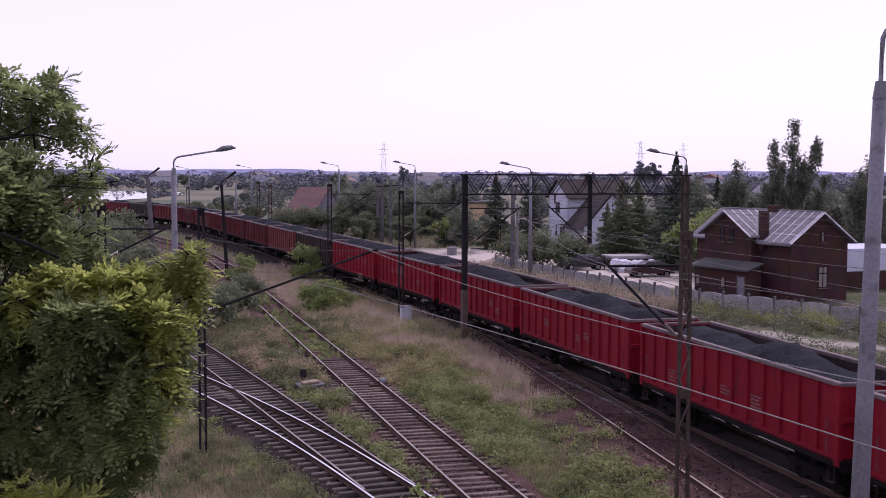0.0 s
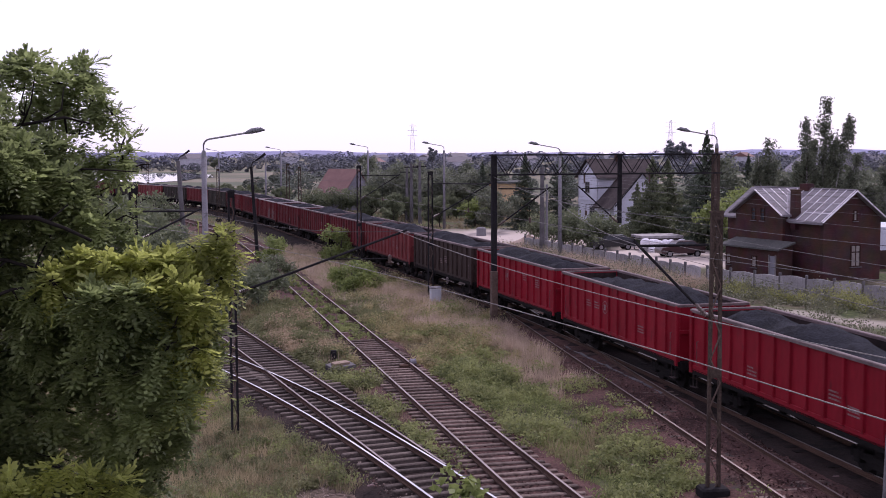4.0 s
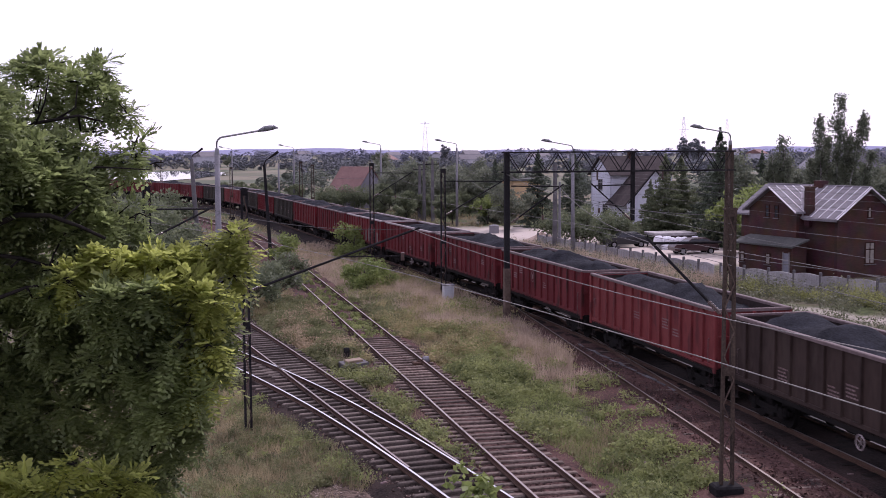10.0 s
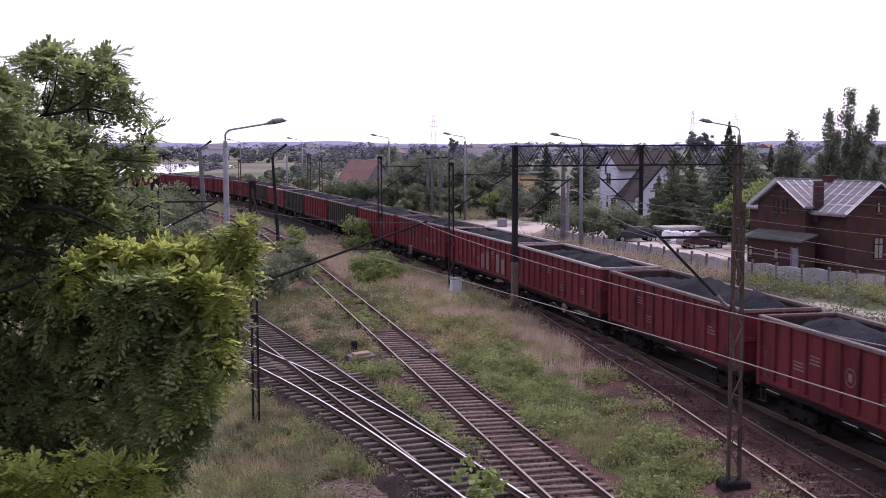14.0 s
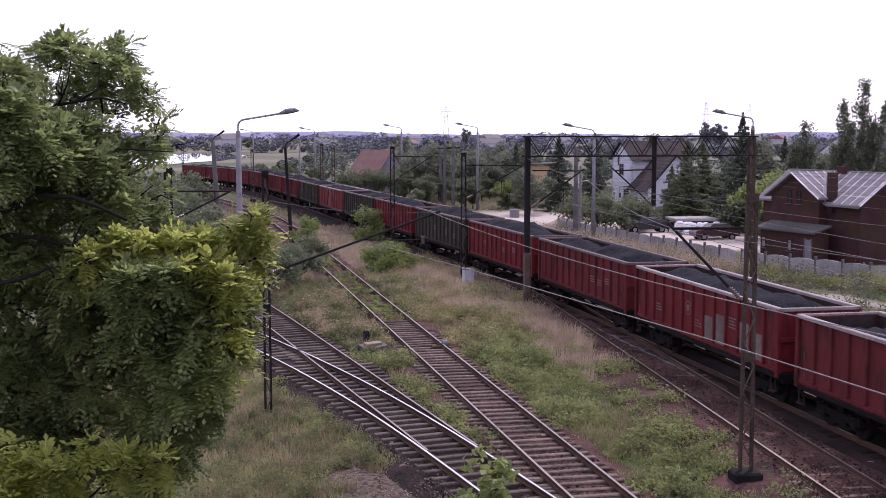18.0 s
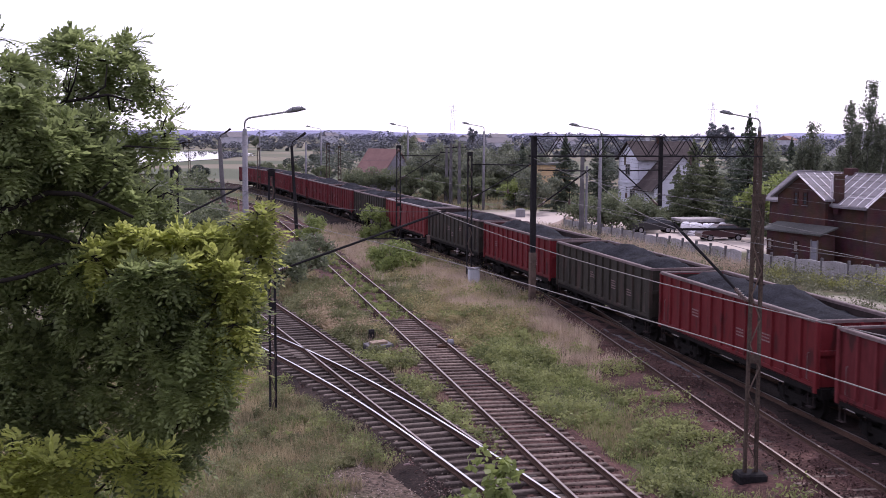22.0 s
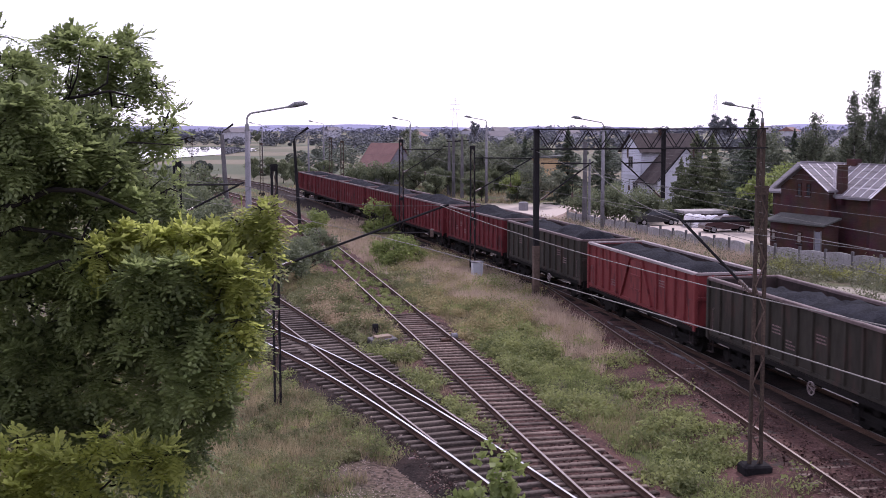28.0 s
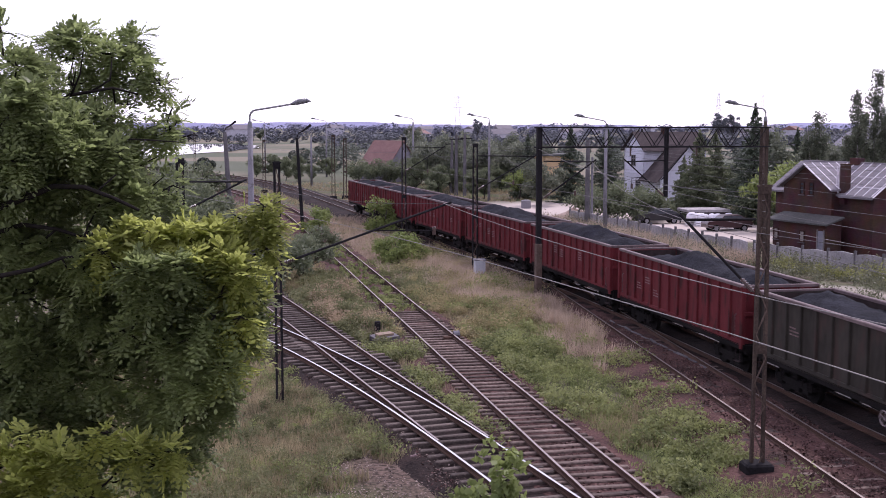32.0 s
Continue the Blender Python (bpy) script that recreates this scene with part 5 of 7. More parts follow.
def car(name, label, m, colour):
    t = thing(name, label, "car", m)
    prof = [(-2.05, 0.35), (2.05, 0.35), (2.1, 0.7), (1.95, 0.88), (1.05, 0.98), (0.45, 1.42), (-1.0, 1.45), (-1.75, 1.0), (-2.1, 0.9)]
    n = len(prof)
    s = Shape()
    for x, k in ((-0.8, 0), (0.8, 1)):
        s.v += [(x * (0.8 if z > 1.1 else 1.0), y, z) for y, z in prof]
    s.f = [tuple(range(n))[::-1], tuple(range(n, 2 * n))] + [(i, (i + 1) % n, n + (i + 1) % n, n + i) for i in range(n)]
    s.m = [0] * len(s.f)
    body = part("body", s, colour, t)
    for side in (-1, 1):
        part("side_window", Shape().add([(side * 0.79, 0.9, 1.02), (side * 0.69, 0.42, 1.36), (side * 0.69, -0.95, 1.38), (side * 0.79, -1.5, 1.02)], [(0, 1, 2, 3)[::side]]), GLASS_DARK, body)
        for y in (-1.3, 1.3):
            w = part("wheel", Shape().rod((side * 0.62, y, 0.31), (side * 0.84, y, 0.31), 0.31, sides=16), STEEL_DARK, t)
            part("rim", Shape().rod((side * 0.84, y, 0.31), (side * 0.855, y, 0.31), 0.19, sides=12), LAMP_STEEL, w)
        part("headlight", Shape().box((side * 0.55 - 0.15, 1.98, 0.66), (side * 0.55 + 0.15, 2.06, 0.8)), FRAME_WHITE, t)
    part("windscreen", Shape().add([(-0.7, 1.03, 1.0), (0.7, 1.03, 1.0), (0.6, 0.5, 1.38), (-0.6, 0.5, 1.38)], [(0, 1, 2, 3)]), GLASS_DARK, body)
    return t


car("parked_car", "dark maroon parked car in the sandy yard", pose(25.0, 104.5, -0.42, 0, 0, 100), surface("maroon_car_paint", (0.03, 0.012, 0.014), (0.05, 0.02, 0.022), 0.3, grain=3, bump=0))
# Added car shape, standing in for the dark shade beneath the hedge.
car("parked_car", "added black car in place of the shade under the hedge", pose(20.4, 112.5, -0.42, 0, 0, 95), surface("hedge_shade_black", (0.012, 0.012, 0.014), (0.02, 0.02, 0.024), 0.3, grain=3, bump=0))
tank = thing("water_tank", "pale grey water tank in the yard", "tank", pose(9.3, 133.0, -0.45))
part("body", Shape().rod((0, 0, 0), (0, 0, 0.9), 0.55, sides=16).rod((0, 0, 0.9), (0, 0, 1.0), 0.55, 0.3, sides=16), CONCRETE, tank)

# the pond and things near the horizon
pond = thing("pond", "bright still pond among the fields", "pond", kind="structure")
WATER = bpy.data.materials.new("still_water")
WATER.use_nodes = True
wb = WATER.node_tree.nodes["Principled BSDF"]
wb.inputs["Base Color"].default_value, wb.inputs["Roughness"].default_value, wb.inputs["IOR"].default_value = (0.02, 0.025, 0.03, 1), 0.02, 1.33
wb.inputs["Specular IOR Level"].default_value = 0.5
wave = WATER.node_tree.nodes.new("ShaderNodeTexNoise")
wave.inputs["Scale"].default_value = 0.4
rip = WATER.node_tree.nodes.new("ShaderNodeBump")
rip.inputs["Strength"].default_value, rip.inputs["Distance"].default_value = 0.03, 0.05
WATER.node_tree.links.new(wave.outputs["Fac"], rip.inputs["Height"])
WATER.node_tree.links.new(rip.outputs[0], wb.inputs["Normal"])
ps, rng_p = Shape(), random.Random(8)
ring = []
for k in range(28):
    a = 2 * math.pi * k / 28
    r = rng_p.uniform(0.88, 1.08)
    ring.append((-107 + 33 * r * math.cos(a), 450 + 130 * r * math.sin(a), -0.22))
ps.add(ring, [tuple(range(28))])
part("water_sheet", ps, WATER, pond)
# Pale lilac steel: the fading by haze is put into the colour.
pylon_mat = surface("hazed_grey_steel", (0.40, 0.39, 0.44), (0.52, 0.51, 0.56), 0.7)


def pylon(x, y, h):
    t = thing("power_pylon", "tall grey lattice power pylon on the horizon", "pylon", pose(x, y, 0), "power pylons")
    w = h * 0.09
    for sx in (-1, 1):
        for sy in (-1, 1):
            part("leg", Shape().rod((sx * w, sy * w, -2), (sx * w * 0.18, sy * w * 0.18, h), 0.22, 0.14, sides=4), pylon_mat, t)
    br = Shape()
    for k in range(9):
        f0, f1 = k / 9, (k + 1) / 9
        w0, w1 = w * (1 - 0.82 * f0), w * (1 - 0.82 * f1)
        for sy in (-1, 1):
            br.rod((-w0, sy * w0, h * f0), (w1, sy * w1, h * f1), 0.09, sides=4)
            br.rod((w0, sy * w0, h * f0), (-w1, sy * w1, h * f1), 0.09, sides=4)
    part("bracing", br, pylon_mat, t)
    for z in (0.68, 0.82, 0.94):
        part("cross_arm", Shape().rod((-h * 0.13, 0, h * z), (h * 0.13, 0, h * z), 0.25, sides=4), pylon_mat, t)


pylon(18.5, 1500.0, 46)
pylon(345.0, 1500.0, 50)
pylon(640.0, 2400.0, 70)
# Wall colour with the lilac of distant haze painted in.
TOWN = surface("hazed_town_walls", (0.30, 0.29, 0.34), (0.46, 0.45, 0.50), 0.9)
rt = random.Random(21)
for k in range(34):
    a = math.radians(rt.uniform(-24, 22))
    d = rt.uniform(700, 1700)
    w, l, h = rt.uniform(8, 18), rt.uniform(8, 14), rt.uniform(4, 8)
    t = thing("distant_house", "pale distant house with a dark roof on the plain", "house", pose(d * math.sin(a), d * math.cos(a), -1 + float(ground_height(np.array([d * math.sin(a)]), np.array([d * math.cos(a)]))[0]), 0, 0, rt.uniform(0, 90)), "distant houses")
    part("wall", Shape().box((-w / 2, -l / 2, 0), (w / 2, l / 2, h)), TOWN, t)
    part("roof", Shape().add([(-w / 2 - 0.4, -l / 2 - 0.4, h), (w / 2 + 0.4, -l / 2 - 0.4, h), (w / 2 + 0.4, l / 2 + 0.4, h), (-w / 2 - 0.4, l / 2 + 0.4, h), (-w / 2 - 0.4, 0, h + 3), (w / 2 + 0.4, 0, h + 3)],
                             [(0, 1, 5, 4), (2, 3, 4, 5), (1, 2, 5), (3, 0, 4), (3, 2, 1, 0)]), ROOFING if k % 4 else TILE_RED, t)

heap = thing("sand_heap", "brown heap of sand beside the yard road", "sand heap", pose(12.9, 117.5, -0.5))
hs = Shape()
for j in range(7):
    for i in range(18):
        a, f = 2 * math.pi * i / 18, j / 6
        r = 2.5 * (1 - f) * (1 + 0.16 * math.sin(3 * a + 1) + 0.09 * math.sin(7 * a))
        hs.v.append((r * math.cos(a), r * math.sin(a) * 0.8, 1.15 * f ** 0.8 * (1 + 0.12 * math.sin(2 * a))))
for j in range(6):
    for i in range(18):
        k = (i + 1) % 18
        hs.f.append((j * 18 + i, j * 18 + k, j * 18 + 18 + k, j * 18 + 18 + i))
        hs.m.append(0)
part("heap", hs, surface("brown_sand", (0.17, 0.12, 0.095), (0.32, 0.24, 0.195), 0.95, grain=4, patch=0.8, bump=0.6), heap, smooth=True)

# ---- plants ----
def fast_mesh(name, verts, corners, material):
    """A mesh of equal faces from arrays: verts (n, 3), corners (faces, k)."""
    d = bpy.data.meshes.new(name)
    n, k = corners.shape
    d.vertices.add(len(verts))
    d.vertices.foreach_set("co", np.ascontiguousarray(verts, dtype=np.float32).ravel())
    d.loops.add(n * k)
    d.loops.foreach_set("vertex_index", np.ascontiguousarray(corners, dtype=np.int32).ravel())
    d.polygons.add(n)
    d.polygons.foreach_set("loop_start", np.arange(0, n * k, k, dtype=np.int32))
    d.update(calc_edges=True)
    d.materials.append(material)
    return d


def unit(v):
    return v / np.maximum(np.linalg.norm(v, axis=-1, keepdims=True), 1e-9)


def leaf_quads(centres, size, rng, long=1.7, up=0.35):
    """A pointed, slightly folded leaf round each centre, turned at random but more or less facing up."""
    n = len(centres)
    size = size * rng.uniform(0.6, 1.35, (n, 1))
    normal = unit(rng.normal(size=(n, 3)) + np.array([0, 0, up * 2.2]))
    along_ = unit(np.cross(normal, unit(rng.normal(size=(n, 3)))))
    side = np.cross(normal, along_)
    verts = np.stack([centres - along_ * size * 0.5, centres + side * size * 0.5 / long + normal * size * 0.06, centres + along_ * size * 0.5, centres - side * size * 0.5 / long + normal * size * 0.06], 1)
    return verts.reshape(-1, 3), np.arange(n * 4).reshape(n, 4)


def clump_points(clumps, n, rng, hollow=0.55):
    """Points near the skins of blobs (x, y, z, r, flatness)."""
    c = np.array(clumps)
    weight = c[:, 3] ** 2
    pick = rng.choice(len(c), n, p=weight / weight.sum())
    way = unit(rng.normal(size=(n, 3)))
    r = c[pick, 3:4] * (hollow + (1 - hollow) * rng.random((n, 1))) * (1 + 0.22 * rng.normal(size=(n, 1)))
    return c[pick, :3] + way * r * np.stack([np.ones(n), np.ones(n), c[pick, 4]], 1)


LEAF = foliage("summer_leaves", (0.082, 0.100, 0.060), (0.205, 0.230, 0.132), 0.45)
LEAF_LIGHT = foliage("light_green_leaves", (0.115, 0.150, 0.045), (0.28, 0.33, 0.11), 0.5)
LEAF_DARK = foliage("dark_leaves", (0.088, 0.100, 0.076), (0.215, 0.236, 0.160), 0.45)
LEAF_BIRCH = foliage("birch_leaves", (0.085, 0.098, 0.070), (0.20, 0.222, 0.148), 0.45)
NEEDLES = foliage("spruce_needles", (0.038, 0.052, 0.038), (0.105, 0.130, 0.084), 0.25)
ROBINIA_LEAF = foliage("robinia_leaves", (0.118, 0.147, 0.064), (0.302, 0.358, 0.142), 0.62, 0.45)
# Yellow-green, and lighter than ROBINIA_LEAF in place of the sun on it.
ROBINIA_SUNLIT = foliage("sunlit_robinia_leaves", (0.184, 0.210, 0.058), (0.490, 0.525, 0.150), 0.74, 0.45)
# Haze is mixed into the next three base colours, more with distance.
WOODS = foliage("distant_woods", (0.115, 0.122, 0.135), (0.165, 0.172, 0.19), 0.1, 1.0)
FAR_WOODS = foliage("hazed_far_woods", (0.135, 0.140, 0.180), (0.180, 0.185, 0.235), 0.1, 1.0)
HEDGE = foliage("hazed_hedge_leaves", (0.085, 0.10, 0.085), (0.15, 0.17, 0.135), 0.3, 0.9)
DRY = foliage("dry_grass_blades", (0.14, 0.12, 0.07), (0.42, 0.345, 0.21), 0.38, 0.8)
STRAW = foliage("reddish_straw", (0.26, 0.20, 0.15), (0.56, 0.445, 0.345), 0.42, 0.8)
BLADE = foliage("green_grass_blades", (0.095, 0.118, 0.044), (0.30, 0.335, 0.13), 0.5, 0.7)
WEED = foliage("leafy_weeds", (0.100, 0.117, 0.048), (0.30, 0.325, 0.13), 0.48, 0.7)
# Robinia limbs and twigs take a darker bark than the trunks.
BARK_DARK = surface("near_black_bark", (0.009, 0.0075, 0.007), (0.024, 0.02, 0.018), 0.95, grain=9, streak=0.3, bump=0.8, gloss=0.1)
BIRCH_BARK = surface("birch_bark", (0.22, 0.20, 0.19), (0.48, 0.46, 0.45), 0.9, grain=5, streak=3.0)


def branch(shape, a, b, r0, r1, rng, bends=3, wander=0.12):
    a, b = Vector(a), Vector(b)
    pts = [a]
    for k in range(1, bends + 1):
        f = k / bends
        w = (b - a).length * wander * (1 if k < bends else 0.3)
        pts.append(a.lerp(b, f) + Vector((rng.normal() * w, rng.normal() * w, rng.normal() * w * 0.6)))
    shape.tube(pts, [r0 + (r1 - r0) * k / bends for k in range(bends + 1)], 7)
    return pts[-1]


def broadleaf(name, label, height, wide, seed, leaves, size, leaf=LEAF, bark=BARK, low=0.22, droop=1.0, category="tree", group="trees beyond the railway"):
    rng = np.random.default_rng(seed)
    t = thing(name, label, category, group=group)
    trunk = Shape()
    r = height * 0.022 + 0.03
    top = branch(trunk, (0, 0, -0.15), (rng.normal() * 0.2, rng.normal() * 0.2, height * 0.72), r, r * 0.3, rng, 4, 0.02)
    part("trunk", trunk, bark, t, smooth=True)
    clumps = []
    n_limbs = 8
    for k in range(n_limbs):
        a = 2 * math.pi * k / n_limbs + rng.uniform(-0.4, 0.4)
        z0 = height * rng.uniform(low * 0.8, 0.6)
        f = rng.uniform(0.55, 1.0)
        z1 = min(height * 0.93, z0 + height * rng.uniform(0.08, 0.4))
        shrink = math.sqrt(max(0.1, 1 - ((z1 / height - 0.5) / 0.62) ** 2))
        tip = (math.cos(a) * wide * f * shrink, math.sin(a) * wide * f * shrink, z1)
        limb = Shape()
        end = branch(limb, (0, 0, z0), tip, r * 0.45, r * 0.12, rng, 3, 0.07)
        part("limb", limb, bark, t)
        clumps.append((*end, wide * rng.uniform(0.3, 0.46), rng.uniform(0.7, 1.0) * droop))
        for _ in range(2):
            clumps.append((end.x * rng.uniform(0.4, 1.1) + rng.normal() * wide * 0.15, end.y * rng.uniform(0.4, 1.1) + rng.normal() * wide * 0.15, min(height * 0.95, end.z + rng.normal() * height * 0.1), wide * rng.uniform(0.2, 0.36), rng.uniform(0.7, 1.1) * droop))
    for _ in range(7):
        z = height * rng.uniform(low + 0.1, 0.93)
        s = math.sqrt(max(0.05, 1 - ((z / height - 0.5) / 0.55) ** 2))
        clumps.append((rng.normal() * wide * 0.3 * s, rng.normal() * wide * 0.3 * s, z, wide * rng.uniform(0.22, 0.42), 0.9))
    v, f = leaf_quads(clump_points(clumps, leaves, rng), size, rng)
    v[:, 2] = np.maximum(v[:, 2], 0.05)
    part("crown", fast_mesh("crown", v, f, leaf), None, t)
    return t


def spruce(name, label, height, wide, seed, tiers=22):
    rng = np.random.default_rng(seed)
    t = thing(name, label, "conifer", group="conifers")
    part("trunk", Shape().rod((0, 0, -0.15), (0, 0, height), height * 0.016 + 0.03, 0.01, sides=8), BARK, t)
    pts = []
    for k in range(tiers):
        f = 1 - (1 - (k + rng.uniform(0.2, 0.8)) / tiers) ** 1.2
        z = height * (0.05 + 0.93 * f)
        reach = wide * (1 - f) ** 0.85 + 0.10
        arms = max(4, int(8 * (1 - f)) + 3)
        for a in range(arms):
            th = 2 * math.pi * (a + rng.random()) / arms
            ln = reach * rng.uniform(0.45, 1.2)
            m = int(10 + 46 * ln)
            u = rng.random(m) ** 0.6
            spread = (1 - u * 0.75) * 0.17 * ln + 0.03
            x = u * ln
            zz = z - 0.34 * x + 0.20 * x * x / max(ln, 0.2) + rng.normal(size=m) * 0.035
            sx = rng.normal(size=m) * spread
            pts.append(np.stack([x * math.cos(th) - sx * math.sin(th), x * math.sin(th) + sx * math.cos(th), zz - np.abs(rng.normal(size=m)) * 0.13], 1))
    pts.append(np.stack([rng.normal(size=90) * 0.06, rng.normal(size=90) * 0.06, height * (0.9 + 0.11 * rng.random(90))], 1))
    pts = np.concatenate(pts)
    v, f = leaf_quads(pts, 0.27, rng, 2.2, 0.5)
    part("needles", fast_mesh("needles", v, f, NEEDLES), None, t)
    return t


def spread(kind, spots):
    """Puts a built plant at the first spot and copies at the others: x, y, scale, turn."""
    for k, (x, y, s, turn) in enumerate(spots):
        m = pose(x, y, -0.42, 0, 0, turn) @ Matrix.Diagonal((s, s, s, 1))
        if k == 0:
            kind.matrix_basis = m
        else:
            copy_thing(kind, m)


def row(seed, n, x0, x1, y0, y1, s0, s1):
    r = random.Random(seed)
    return [(x0 + (x1 - x0) * (k + r.uniform(0.1, 0.9)) / n, r.uniform(y0, y1), r.uniform(s0, s1), r.uniform(0, 360)) for k in range(n)]


oak = broadleaf("deciduous_tree", "dark green broadleaf tree in a dense row", 8.0, 3.4, 1, 7600, 0.35, LEAF_DARK, low=0.08)
spread(oak, row(1, 15, -3, 13.5, 164, 192, 0.74, 1.02) + row(2, 5, 40, 62, 122, 150, 0.75, 0.95) + [(30.5, 128.0, 0.75, 20), (34.2, 120.0, 1.12, 80), (44.5, 119.0, 1.0, 33), (40.8, 124.0, 1.05, 200), (48.5, 122.0, 0.95, 95), (-12.4, 512.0, 1.15, 0), (-113.0, 740.0, 1.0, 30), (4.6, 172.0, 1.0, 10), (11.4, 138.0, 0.7, 55)])
ash = broadleaf("deciduous_tree", "mid green broadleaf tree with a loose crown", 7.5, 2.9, 2, 7000, 0.31, LEAF, low=0.08)
spread(ash, row(3, 11, -4, 12, 150, 172, 0.5, 0.85) + [(31.5, 127.0, 1.0, 120), (33.2, 112.0, 0.75, 30), (-3.5, 190.0, 0.9, 40), (-24.0, 196.0, 0.7, 0), (-26.5, 201.0, 0.75, 60), (-22.0, 199.0, 0.6, 10)] + row(4, 4, -75, -45, 205, 245, 0.5, 0.75) + row(44, 9, -36, -19, 214, 232, 0.55, 0.8))
light = broadleaf("deciduous_tree", "light yellow-green young tree", 4.6, 2.3, 3, 3200, 0.30, LEAF_LIGHT)
spread(light, [(29.6, 104.0, 1.28, 0), (9.6, 150.0, 0.62, 10)])
shrub = broadleaf("shrub", "rounded dense green leafy shrub", 2.4, 1.5, 4, 2600, 0.20, LEAF, low=0.05, category="shrub", group="shrubs")
spread(shrub, [(-8.5, 72.0, 1.0, 0), (-9.6, 66.5, 1.2, 0), (-10.9, 70.0, 1.15, 70), (16.2, 116.0, 1.3, 40), (18.5, 113.5, 1.2, 0), (20.0, 116.0, 1.3, 200), (14.6, 121.0, 1.2, 10), (17.4, 118.0, 1.4, 150), (21.2, 118.0, 1.1, 90), (29.0, 103.0, 1.0, 0), (-20.6, 100.0, 1.7, 10), (-23.5, 106.0, 1.9, 70), (-13.6, 191.0, 1.4, 33), (-11.0, 189.0, 1.5, 80), (-8.4, 190.0, 1.4, 140), (-6.0, 189.5, 1.5, 10), (-26.5, 128.0, 2.0, 25), (-30.0, 131.0, 1.8, 140), (-8.6, 82.0, 0.9, 15), (-9.4, 79.5, 0.75, 190), (-18.3, 96.0, 1.3, 130), (-26.0, 112.0, 2.0, 0), (-16.8, 108.0, 0.8, 40), (29.3, 113.0, 1.5, 220)])
bright = broadleaf("shrub", "bright green leafy shrub beside the middle track", 1.9, 1.25, 5, 2400, 0.16, LEAF_LIGHT, low=0.03, category="shrub", group="shrubs")
spread(bright, [(-2.9, 77.5, 1.15, 0), (-5.0, 101.5, 1.3, 60), (-3.7, 79.5, 0.8, 200), (-10.8, 101.0, 1.0, 10), (-1.6, 80.0, 0.6, 100)])


def birch(label, leaders, seed):
    """Several slender leaders, each hung with curtains of drooping twigs: x, y, top, half width."""
    rng = np.random.default_rng(seed)
    t = thing("birch_tree", label, "tree", group="birch trees")
    pts = []
    for x, y, top, wide in leaders:
        stem = Shape()
        branch(stem, (x * 0.3, y * 0.3, -0.15), (x, y, top - 0.2), 0.13, 0.02, rng, 5, 0.012)
        part("trunk", stem, BIRCH_BARK, t, smooth=True)
        for _ in range(int(top * 4.2)):
            f = rng.random() ** 0.75
            z = top * (0.2 + 0.8 * f)
            a = rng.uniform(0, 2 * math.pi)
            r = wide * (1 - f) ** 0.7 * rng.uniform(0.35, 1.25) + 0.1
            fx, fy = x * (0.3 + 0.7 * z / top), y * (0.3 + 0.7 * z / top)
            bough = Shape()
            branch(bough, (fx, fy, max(0.5, z - r * 0.8)), (fx + math.cos(a) * r, fy + math.sin(a) * r, z), 0.035, 0.012, rng, 2, 0.06)
            part("limb", bough, BARK, t)
            for _ in range(4):
                k = rng.uniform(0.3, 1.15)
                cx, cy = fx + math.cos(a) * r * k + rng.normal() * 0.2, fy + math.sin(a) * r * k + rng.normal() * 0.2
                drop = rng.uniform(0.7, 2.7) * (1.05 - 0.45 * f)
                m = int(8 + 13 * drop)
                u = rng.random(m)
                pts.append(np.stack([cx + rng.normal(size=m) * 0.11, cy + rng.normal(size=m) * 0.11, z + 0.15 * rng.normal() - u * drop], 1))
    v, f = leaf_quads(np.concatenate(pts), 0.21, rng, 1.6)
    v[:, 2] = np.maximum(v[:, 2], 0.05)
    part("crown", fast_mesh("crown", v, f, LEAF_BIRCH), None, t)
    return t


spread(birch("tall birch with hanging grey-green twigs behind the brick house", [(-1.2, 0, 12.6, 1.9), (1.1, 0.5, 14.6, 2.1), (3.0, -0.4, 12.8, 1.9), (0.0, 1.2, 10.6, 2.6), (2.2, 1.0, 10.6, 2.8), (4.4, 0.8, 9.2, 2.2), (-1.6, 1.0, 8.4, 2.0)], 7), [(40.5, 114.0, 1.0, 0)])
spread(birch("slender birch with a thin airy top", [(0.1, 0, 10.9, 1.1), (-0.9, 0.4, 9.2, 1.6), (0.7, 0.6, 8.4, 1.7)], 8), [(35.8, 114.0, 1.0, 0), (47.6, 113.0, 0.92, 140), (50.0, 116.0, 1.05, 60)])
soft = spruce("conifer", "soft grey-green conifer beside the white house", 9.4, 3.5, 12, 30)
for leafy in soft.children:
    if leafy.name.startswith("needles"):
        leafy.data.materials[0] = LEAF
spread(soft, [(26.0, 121.0, 0.93, 0), (28.3, 124.0, 0.98, 200), (24.9, 123.0, 0.7, 90)])
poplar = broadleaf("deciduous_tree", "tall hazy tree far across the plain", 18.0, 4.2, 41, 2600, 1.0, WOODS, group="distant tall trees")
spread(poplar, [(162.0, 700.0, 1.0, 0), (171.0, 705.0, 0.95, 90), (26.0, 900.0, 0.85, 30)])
fir = spruce("spruce_tree", "tall dark spruce with drooping tiers", 10.9, 3.3, 11, 34)
spread(fir, [(29.5, 113.0, 1.03, 0), (15.4, 144.0, 0.82, 60), (19.6, 143.0, 0.83, 130), (10.8, 152.0, 0.72, 300), (38.0, 128.0, 0.8, 0)])


